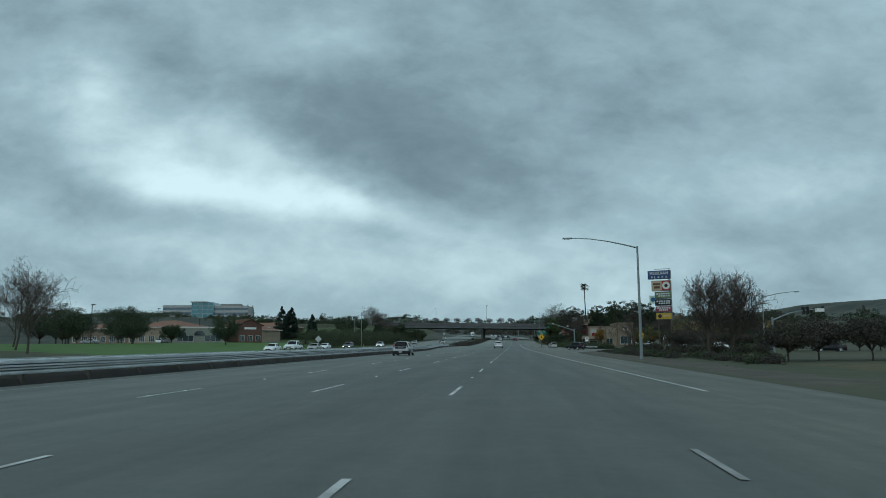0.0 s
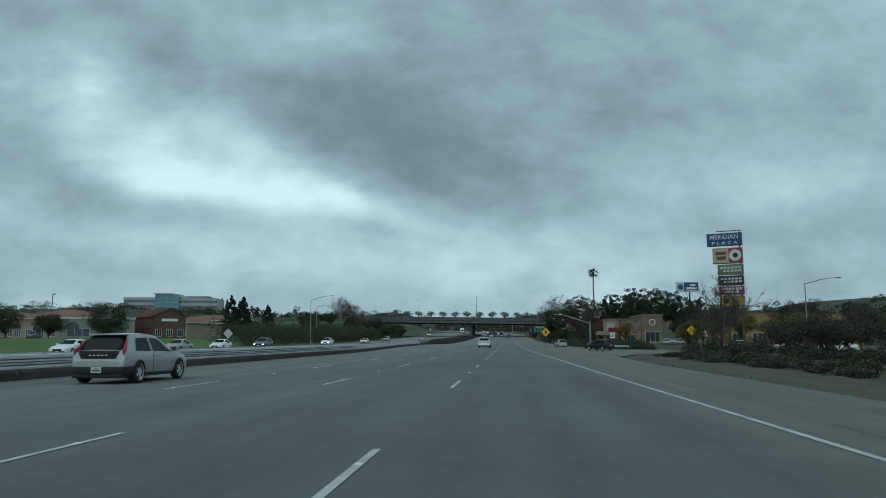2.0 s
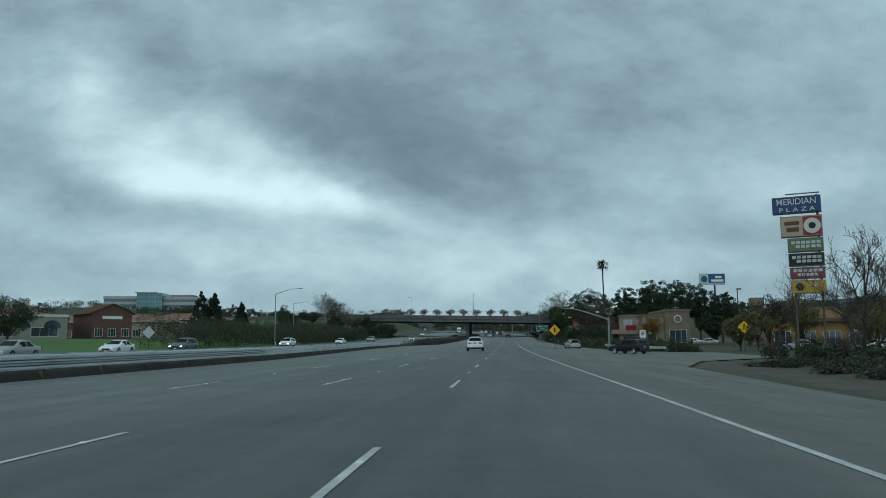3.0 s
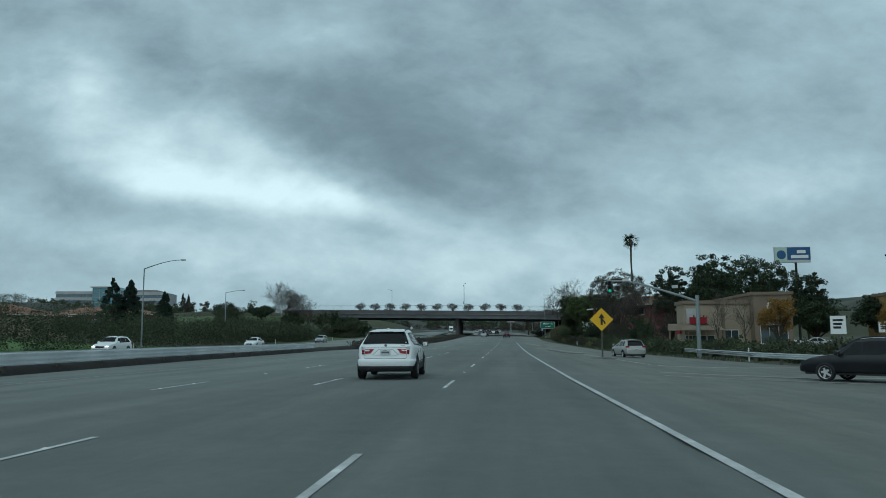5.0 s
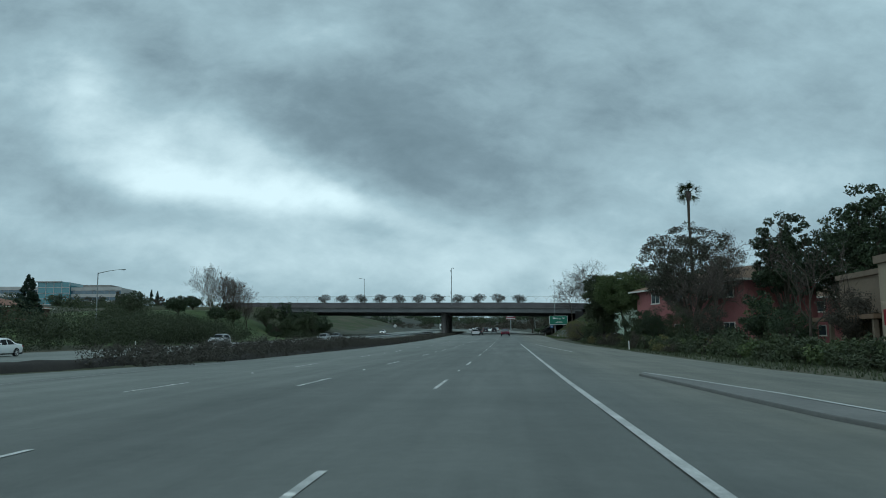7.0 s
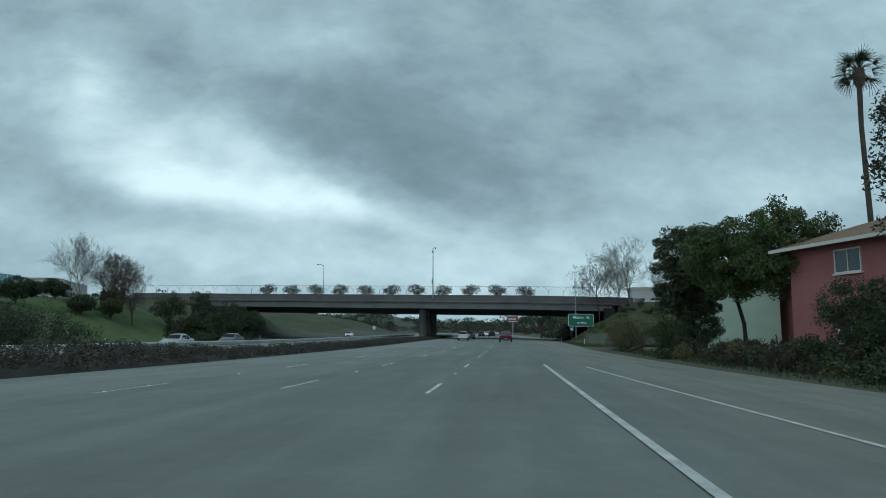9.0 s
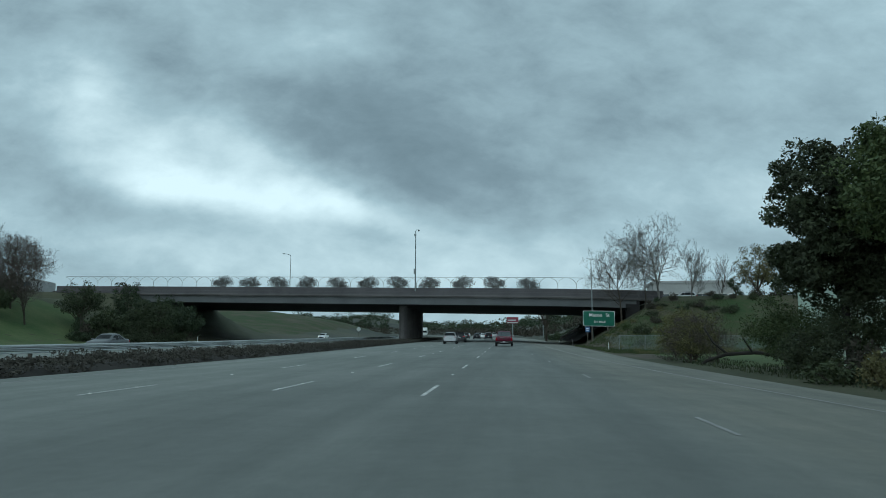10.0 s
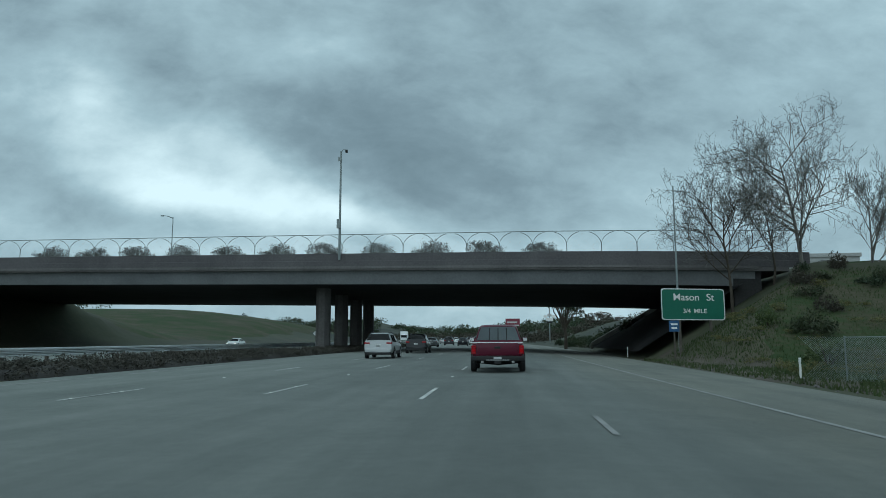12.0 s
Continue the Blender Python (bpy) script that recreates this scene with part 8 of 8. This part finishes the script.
for i in range(26):
    tx, ty = -120 - rnd.uniform(0, 190), 470 + rnd.uniform(0, 160)
    leafy_tree("evergreen_tree", "distant dark green tree below the office hill", tx, ty, rnd.uniform(5.5, 9), rnd.uniform(3.5, 5.5), ("oakleaf", "hedgeleaf", "brownleaf")[i % 3], 170 + i, 0.08, 22, 900, 0.34, 0.2, group="distant trees")
for i in range(44):
    ty = 640 + rnd.uniform(0, 420)
    tx = float(bend(ty)) + rnd.choice((-1, 1)) * (26 + rnd.uniform(0, 120)) + 8
    if -64 < tx - float(bend(ty)) < 0:
        tx -= 70
    if tx - float(bend(ty)) < -40 and ty < 860:
        ty += 270
    leafy_tree("evergreen_tree", "distant dark roadside tree under the hills", tx, ty, rnd.uniform(6, 12), rnd.uniform(4, 7), ("oakleaf", "hedgeleaf")[i % 2], 210 + i, 0.06, 22, 800, 0.42, 0.2, group="distant roadside trees")
for i in range(36):
    tx, ty = 60 + rnd.uniform(0, 240), 330 + rnd.uniform(0, 260)
    leafy_tree("evergreen_tree", "distant dark tree on the hillside", tx, ty, rnd.uniform(6, 11), rnd.uniform(4, 6.5), ("oakleaf", "hedgeleaf", "brownleaf")[i % 3], 260 + i, 0.08, 22, 900, 0.36, 0.2, group="trees on the hillside")

# pollarded trees along the middle of the overpass
first_ = None
for i in range(11):
    x = -58.6 + 6.32 * i
    y = deck_y(x) + 16.5
    z = deck_top(x) - 1.25
    if first_ is None:
        first_ = leafy_tree("planter_tree", "small round pollarded tree on the overpass", x, y, 5.1, 2.5, "paletwig", 99, 0.30, 130, 6500, 0.072, 0.10, z=z, clump=0.19, group="trees on the overpass")
    else:
        copy_thing(first_, pose(x, y, z + rnd.uniform(-0.15, 0.1), 0, 0, rnd.uniform(0, 360)))
for i in range(11):
    x = -58.6 + 6.32 * i
    pl = root("planter", x, deck_y(x) + 16.5, deck_top(x) - 1.26, 0, "low concrete planter on the overpass deck", "planter", "planters on the overpass")
    part("tub", box(bmesh.new(), -1.1, 1.1, -1.1, 1.1, 0, 0.55, 0.05, 1), M["concrete"], pl)

# grass
for name_, xs_, ys_, mat_, words in (("grass", (-100, -47.6, 36), (96, 268, 60), "grass", "bright green mown grass across the road"), ("grass", (-110, -48.5, 28), (318, 415, 40), "farbank", "green winter grass on the far bank"),
                                     ("grass", (15.5, 46, 24), (392, 416, 26), "bankgrass", "rough green and brown grass on the bank by the overpass"), ("grass", (12.6, 46, 26), (338, 394, 44), "farbank", "flat green grass below the bank"), ("bare_earth", (9.6, 17.0, 10), (28, 148, 60), "dirt", "bare brown earth verge with gravel"),
                                     ("dry_grass", (18.5, 40, 16), (18, 60, 30), "drygrass", "dry tan grass beside the side street"), ("grass", (-160, -62, 34), (480, 690, 44), "bankgrass", "dull green grassy mound beyond the overpass"),
                                     ("bare_earth", (9.2, 15.5, 10), (352, 420, 30), "dirt", "stony brown earth at the foot of the bank")):
    X_, Y_ = np.meshgrid(np.linspace(*xs_), np.linspace(*ys_))
    edge_ = np.minimum(np.minimum(X_ - xs_[0], xs_[1] - X_) / 4, np.minimum(Y_ - ys_[0], ys_[1] - Y_) / 6).clip(0, 1)
    X_ = X_ + 0.8 * np.sin(Y_ * 0.31) * (1 - edge_) * (name_ == "grass")
    near_ = np.clip((X_ - right_edge(Y_) - 0.1) / 0.6, 0, 1) if xs_[0] > 0 else 1.0
    ragged_ = 0.5 + 0.28 * np.sin(X_ * 0.43 + 1.7 * np.sin(Y_ * 0.17)) + 0.22 * np.sin(Y_ * 0.37 + X_ * 0.11)
    Z_ = height(X_, Y_) + 0.14 * np.clip(2.2 * edge_ - ragged_, 0, 1) - 0.07 - 0.2 * (1 - near_)
    tagged(sheet(name_, X_, Y_, Z_, M[mat_]), words, "grass" if "grass" in name_ else "earth", kind="structure")

rng_ = np.random.default_rng(77)


def tufts(name, words, n, xr, yr, tall, mat):
    """Grass blades on the bank, in one mesh."""
    x = rng_.uniform(*xr, n)
    y = rng_.uniform(*yr, n)
    keep = x > right_edge(y) + 0.5 if xr[0] > 0 else x < -47.0
    x, y = x[keep], y[keep]
    z = height(x, y)
    a = rng_.uniform(0, 2 * math.pi, len(x))
    h = tall * rng_.uniform(0.5, 1.3, len(x))
    w = 0.03 + 0.02 * rng_.uniform(size=len(x))
    dx, dy = np.cos(a) * w, np.sin(a) * w
    lx, ly = rng_.normal(0, 0.3, len(x)) * h, rng_.normal(0, 0.3, len(x)) * h
    v = np.stack([np.stack([x - dx, y - dy, z - 0.02], 1), np.stack([x + dx, y + dy, z - 0.02], 1), np.stack([x + lx, y + ly, z + h], 1)], 1).reshape(-1, 3)
    tagged(arrays(name, v, np.arange(len(v)).reshape(-1, 3), M[mat]), words, "grass", kind="stuff")


tufts("grass_blades", "long green and tan grass blades on the roadside bank", 34000, (11, 34), (366, 414), 0.20, "blade")
tufts("grass_blades", "weedy grass blades along the ramp verge", 9000, (12.5, 17), (190, 360), 0.20, "hedgeleaf")
v_ = []
for i in range(170):
    gx_, gy_ = rng_.uniform(10.3, 15.5), rng_.uniform(40, 150)
    v_.append((gx_, gy_))
bm_ = bmesh.new()
for i, (gx_, gy_) in enumerate(v_ + [(rng_.uniform(10.6, 14), rng_.uniform(360, 415)) for _ in range(120)]):
    if gx_ > float(right_edge(gy_)) + 0.2:
        s_ = rng_.uniform(0.02, 0.09)
        bmesh.ops.create_cube(bm_, size=s_, matrix=Matrix.Translation((gx_, gy_, ground_z(gx_, gy_) + s_ * 0.3)) @ pose(0, 0, 0, rng_.uniform(0, 90), rng_.uniform(0, 90), rng_.uniform(0, 90)))
tagged(part("loose_stones", bm_, M["concrete_dark"]), "scattered loose stones and litter on the earth verge", "stones", kind="stuff")

# ---- buildings ----


def block(name, parent, x0, x1, y0, y1, z0, z1, mat, label="", bevel=0.0):
    return part(name, box(bmesh.new(), x0, x1, y0, y1, z0, z1, bevel, 1), M[mat], parent, label)


def window(parent, x, z, w, h, y=0.0, mat="window", frame="trim", bars=1, sill=True):
    """A framed window on a wall that faces -y at the given y."""
    t = 0.09
    bm = bmesh.new()
    for a0, a1, b0, b1 in ((x - w / 2, x + w / 2, z, z + t), (x - w / 2, x + w / 2, z + h - t, z + h), (x - w / 2, x - w / 2 + t, z + t, z + h - t), (x + w / 2 - t, x + w / 2, z + t, z + h - t)):
        box(bm, a0, a1, y - 0.08, y + 0.05, b0, b1)
    f = part("window", bm, M[frame], parent)
    for i in range(bars):
        c = x - w / 2 + w * (i + 1) / (bars + 1)
        part("mullion", box(bmesh.new(), c - 0.03, c + 0.03, y - 0.06, y + 0.05, z + t, z + h - t), M[frame], f)
    part("pane", box(bmesh.new(), x - w / 2 + t, x + w / 2 - t, y - 0.03, y + 0.02, z + t, z + h - t), M[mat], f)
    if sill:
        part("sill", box(bmesh.new(), x - w / 2 - 0.1, x + w / 2 + 0.1, y - 0.16, y + 0.02, z - 0.1, z), M[frame], f)


def hip_roof(parent, x0, x1, y0, y1, z, rise, over, mat, inset=None):
    """A hipped roof with overhanging eaves."""
    bm = bmesh.new()
    x0, x1, y0, y1 = x0 - over, x1 + over, y0 - over, y1 + over
    inset = min(x1 - x0, y1 - y0) / 2 if inset is None else inset
    a = [bm.verts.new(p) for p in ((x0, y0, z), (x1, y0, z), (x1, y1, z), (x0, y1, z))]
    b = [bm.verts.new((p.co.x, p.co.y, z + 0.18)) for p in a]
    if x1 - x0 > y1 - y0:
        r = [bm.verts.new((x0 + inset, (y0 + y1) / 2, z + rise)), bm.verts.new((x1 - inset, (y0 + y1) / 2, z + rise))]
        faces = ((b[0], b[1], r[1], r[0]), (b[1], b[2], r[1]), (b[2], b[3], r[0], r[1]), (b[3], b[0], r[0]))
    else:
        r = [bm.verts.new(((x0 + x1) / 2, y0 + inset, z + rise)), bm.verts.new(((x0 + x1) / 2, y1 - inset, z + rise))]
        faces = ((b[0], b[1], r[0]), (b[1], b[2], r[1], r[0]), (b[2], b[3], r[1]), (b[3], b[0], r[0], r[1]))
    for f in faces:
        bm.faces.new(f)
    for i in range(4):
        bm.faces.new((a[i], a[(i + 1) % 4], b[(i + 1) % 4], b[i]))
    bm.faces.new(a[::-1])
    bmesh.ops.recalc_face_normals(bm, faces=bm.faces)
    part("roof", bm, M[mat], parent)
    bm = bmesh.new()
    for p, q in (((x0, y0), (x1, y0)), ((x1, y0), (x1, y1)), ((x1, y1), (x0, y1)), ((x0, y1), (x0, y0))):
        box(bm, min(p[0], q[0]) - 0.04, max(p[0], q[0]) + 0.04, min(p[1], q[1]) - 0.04, max(p[1], q[1]) + 0.04, z - 0.02, z + 0.2)
    part("fascia", bm, M["trim"], parent, "off-white fascia board")


def office():
    ob = root("office_building", -270, 640, 12.0, 10, "long pale office building with blue glass bands and a teal tower", "building")
    ob.scale = (0.84, 1.0, 1.0)
    # local x along the front, z from the base
    for x0, x1, y0, y1, floors, top in ((-44, -12, 3, 28, 5, 25.0), (8, 44, 0, 30, 5, 24.2)):
        block("wall", ob, x0, x1, y0 + 1.0, y1, 0, top - 0.4, "officewall")
        block("roof", ob, x0 + 0.5, x1 - 0.5, y0 + 1.5, y1 - 0.5, top - 0.4, top - 0.1, "concrete")
        per = (top - 4.0) / floors
        for i in range(floors):
            z = 4.0 + i * per
            block("spandrel", ob, x0 - 0.3, x1 + 0.3, y0 + 0.4, y0 + 1.2, z + per * 0.52, z + per, "officewall", "pale precast band")
            n = int((x1 - x0) / 4)
            for j in range(n):
                a = x0 + j * (x1 - x0) / n
                w = part("window", box(bmesh.new(), a + 0.12, a + (x1 - x0) / n - 0.12, y0 + 0.7, y0 + 1.05, z, z + per * 0.52), M["officeglass"], ob)
    block("tower", ob, -13, 9, -1.5, 30, 0, 27.2, "teal", "teal glass tower")
    for i in range(7):
        block("tower_band", ob, -13.2, 9.2, -1.75, -1.45, 3.5 + i * 3.4, 3.8 + i * 3.4, "officewall")
    for i in range(5):
        block("mullion", ob, -13.1 + i * 5.5, -12.8 + i * 5.5, -1.7, -1.45, 0, 27.0, "officewall")
    block("tower_cap", ob, -14.5, 3, -2.6, 20, 27.2, 27.9, "officewall", "flat projecting roof cap")
    block("penthouse", ob, 14, 34, 8, 24, 24.0, 26.2, "concrete", "roof plant room")


office()


def shop(x, y, turn, w, d, h, wall, label, roof="flat", arches=0, band=None, wins=3):
    ob = root("shop_building", x, y, ground_z(x, y) - 0.2, turn, label, "building")
    block("wall", ob, -w / 2, w / 2, 0, d, 0, h, wall)
    if roof == "flat":
        block("parapet", ob, -w / 2 - 0.15, w / 2 + 0.15, -0.15, d + 0.15, h, h + 0.5, "trim" if band is None else band)
    elif roof == "hip":
        hip_roof(ob, -w / 2, w / 2, 0, d, h, 2.6, 0.7, "rooftile")
    elif roof == "gable":
        bm = bmesh.new()
        prism(bm, [(-w / 2 - 0.5, h), (w / 2 + 0.5, h), (0, h + w * 0.24)], d, lambda a, b, c: (a, c, b))
        part("gable", bm, M[wall], ob)
        bm = bmesh.new()
        for s in (-1, 1):
            q = [(0, -0.5, h + w * 0.24 + 0.15), (s * (w / 2 + 0.9), -0.5, h - 0.15), (s * (w / 2 + 0.9), d + 0.4, h - 0.15), (0, d + 0.4, h + w * 0.24 + 0.15)]
            bm.faces.new([bm.verts.new(p) for p in q])
        bmesh.ops.solidify(bm, geom=bm.faces[:], thickness=0.25)
        part("roof", bm, M["rooftile"], ob, "terracotta tile roof")
    for i in range(wins):
        cx = -w / 2 + w * (i + 0.5) / wins
        window(ob, cx, 0.7, w / wins * 0.6, 2.0, 0.0, bars=2, sill=False)
    for i in range(arches):
        cx = -w / 2 + w * (i + 0.5) / arches
        ring = [(cx + 1.6 * math.cos(a), 2.9 + 1.3 * math.sin(a)) for a in np.linspace(0, math.pi, 9)]
        bm = prism(bmesh.new(), [(cx + 1.6, 2.6)] + ring + [(cx - 1.6, 2.6)], -0.14, lambda a, b, c: (a, c, b))
        part("arched_window", bm, M["window"], ob)
    return ob


s1 = shop(-89.5, 251, 48, 8.8, 13, 6.0, "brickwall", "red brick gabled shop with a tiled roof", "gable", wins=3)
block("sign_bar", s1, -2.2, 2.2, -0.12, -0.02, 4.7, 5.4, "signwhite", "white sign bar")
shop(-101, 236, 30, 17, 14, 4.9, "stucco_grey", "grey-green stucco shop with arched windows", "flat", 3, wins=2)
shop(-121, 244, -20, 22, 16, 5.4, "stucco_tan", "tan stucco shop with a terracotta hip roof", "hip", wins=5)
shop(-150, 262, -15, 26, 18, 5.4, "stucco_brown", "brown stucco shop row with a terracotta roof", "hip", wins=6)
shop(-112, 292, -18, 24, 16, 4.8, "stucco_tan", "low tan shop with a terracotta hip roof", "hip", wins=5)
shop(-122, 358, -6, 30, 16, 4.1, "brickwall", "long low red-brown building with a terracotta roof", "hip", wins=6)
shop(-136, 300, -18, 22, 16, 5.0, "brickwall", "low red-brown shop behind the trees", "hip", wins=4)


def restaurant():
    ob = root("restaurant_building", 0, 0, -0.4, 0, "tan and brown stucco restaurant with a red awning panel", "building")
    block("wall", ob, 24.6, 33.4, 251, 255.5, 0, 6.6, "stucco_tan")
    block("wall", ob, 27.4, 33.4, 255.52, 268, 0, 6.4, "stucco_brown", "brown stucco rear part")
    block("parapet", ob, 24.4, 33.4, 250.7, 255.7, 6.6, 7.1, "stucco_brown", "brown parapet cap")
    block("parapet", ob, 27.2, 33.4, 255.75, 268.2, 6.4, 6.8, "stucco_brown", "brown parapet cap")
    block("porch_roof", ob, 24.4, 27.38, 256.2, 267, 3.1, 3.4, "shingle", "low brown porch roof")
    for y in (256.6, 260.0, 263.4, 266.6):
        block("porch_post", ob, 24.6, 24.9, y, y + 0.3, 0, 3.1, "stucco_brown")
    block("awning_panel", ob, 24.2, 24.4, 252.2, 254.4, 2.6, 3.6, "awning", "red side awning")
    block("wall", ob, 33.42, 38.4, 249.4, 268, 0, 7.7, "stucco_brown", "taller brown stucco end")
    block("parapet", ob, 33.2, 38.6, 249.2, 268.2, 7.7, 8.1, "stucco_brown", "projecting brown cornice")
    block("pilaster", ob, 29.6, 29.95, 250.75, 251.02, 0, 6.6, "stucco_brown")
    block("pilaster", ob, 24.9, 26.6, 250.6, 251.02, 2.8, 6.0, "officewall", "pale wall panel")
    block("awning_panel", ob, 25.2, 27.4, 250.1, 250.6, 3.9, 4.8, "awning", "red panel")
    for i in range(2):
        block("wall_lamp", ob, 25.6 + i * 1.3, 25.75 + i * 1.3, 249.95, 250.15, 4.8, 5.05, "signblack")
    bm = bmesh.new()
    q = [(21.6, 247.4, 3.0), (29.2, 247.4, 3.0), (28.6, 250.9, 3.95), (22.4, 250.9, 3.95)]
    bm.faces.new([bm.verts.new(p) for p in q])
    bmesh.ops.solidify(bm, geom=bm.faces[:], thickness=0.18)
    part("awning", bm, M["stucco_tan"], ob, "sloping tan canopy")
    for x in (21.9, 24.3, 26.7, 28.9):
        block("canopy_post", ob, x - 0.08, x + 0.08, 247.6, 247.76, 0, 3.0, "stucco_brown")
    window(ob, 35.9, 1.2, 3.6, 2.6, 249.4, bars=2)
    window(ob, 30.8, 0.9, 2.0, 2.2, 251.0, bars=1)
    window(ob, 26.6, 0.6, 4.0, 1.8, 251.0, bars=3, sill=False)
    bm = bmesh.new()
    bmesh.ops.create_cone(bm, cap_ends=True, segments=28, radius1=0.82, radius2=0.82, depth=0.14, matrix=Matrix.Translation((35.9, 249.3, 6.1)) @ pose(0, 0, 0, 90))
    part("round_sign", bm, M["trim"], ob, "pale round wall sign")
    bm = bmesh.new()
    bmesh.ops.create_cone(bm, cap_ends=True, segments=24, radius1=0.6, radius2=0.6, depth=0.1, matrix=Matrix.Translation((35.9, 249.2, 6.1)) @ pose(0, 0, 0, 90))
    part("round_sign", bm, M["stucco_brown"], ob, "brown disc")


restaurant()


def gold_building():
    ob = root("shop_building", 66, 242, -0.5, -8, "ochre stucco shop with a dark parapet tower", "building")
    block("wall", ob, -15, 16, 0, 18, 0, 7.8, "stucco_gold")
    block("parapet", ob, -15.2, 16.2, -0.2, 18.2, 7.8, 8.2, "stucco_brown", "brown parapet cap")
    block("tower", ob, -16.6, -14.2, -0.5, 3, 0, 10.2, "stucco_brown", "square brown corner tower")
    block("canopy", ob, -6, 10, -1.6, 0.0, 5.2, 5.9, "brickwall", "dark red canopy")
    for i in range(6):
        window(ob, -11 + i * 4.6, 0.6, 3.2, 2.8, 0.0, bars=2, sill=False)


gold_building()


def pink_house():
    """Two-storey pink stucco apartment house, turned towards the road."""
    a = math.degrees(math.atan2(305 - 316.5, 23.6 - 19.3))
    ob = root("apartment_house", 19.6, 316.8, 0.6, a, "pink stucco two-storey apartment house with brown shingle roof", "house")
    block("wall", ob, 0, 24, 0.0, 10, 0, 7.6, "stucco_pink")
    hip_roof(ob, 0, 24, 0.0, 10, 7.55, 2.3, 0.9, "shingle")
    for x in (5.0, 10.5, 16.0, 21.0):
        window(ob, x, 5.75, 2.1, 1.5, 0.0, bars=1)
        window(ob, x, 1.4, 2.1, 1.4, 0.0, bars=1)


pink_house()


def side_house(x, y, turn, w, d, h, wall, label, wins=4):
    ob = root("apartment_house", x, y, ground_z(x, y) - 0.3, turn, label, "house")
    block("wall", ob, 0, w, 0, d, 0, h, wall)
    hip_roof(ob, 0, w, 0, d, h, 2.0, 0.8, "shingle")
    for i in range(wins):
        for z in ((1.3, 4.4) if h > 5 else (1.2,)):
            window(ob, w * (i + 0.5) / wins, z, 1.9, 1.4, 0.0, bars=1)
    return ob


side_house(30.0, 309, -8, 18, 11, 6.2, "stucco_pink", "second pink stucco apartment house behind the oak")
side_house(20.2, 341, 0, 7.0, 6, 7.0, "stucco_green", "pale green stucco house behind the leaning trees", 0)
side_house(28.2, 337, 0, 13, 10, 7.0, "stucco_pink", "further pink stucco house among the trees", 3)
w_ = root("warehouse", 42, 462, ground_z(42, 462), -4, "pale flat-roofed building beyond the overpass", "building")
block("wall", w_, -9.5, 7.5, 0, 12, -0.5, 4.9, "officewall")
block("parapet", w_, -9.7, 7.7, -0.2, 12.2, 4.9, 5.4, "officewall")
for i in range(4):
    window(w_, -7.5 + i * 4.2, 1.2, 3, 1.4, 0.0, bars=1)
truck = root("box_truck", -34.0, 610, float(road_z(610)), 186, "white box truck far along the opposite lanes", "truck")
block("cargo_box", truck, -1.25, 1.25, 0, 6.2, 0.9, 3.7, "white", bevel=0.05)
block("cab", truck, -1.1, 1.1, 6.25, 8.1, 0.6, 2.6, "white", bevel=0.15)
block("windscreen", truck, -0.95, 0.95, 8.0, 8.13, 1.6, 2.4, "glass")
for s_ in (-1, 1):
    for yy_ in (1.4, 7.0):
        o_ = wheel(truck, s_ * 1.05, yy_, 0.45, 0.26, 5, "alloy")
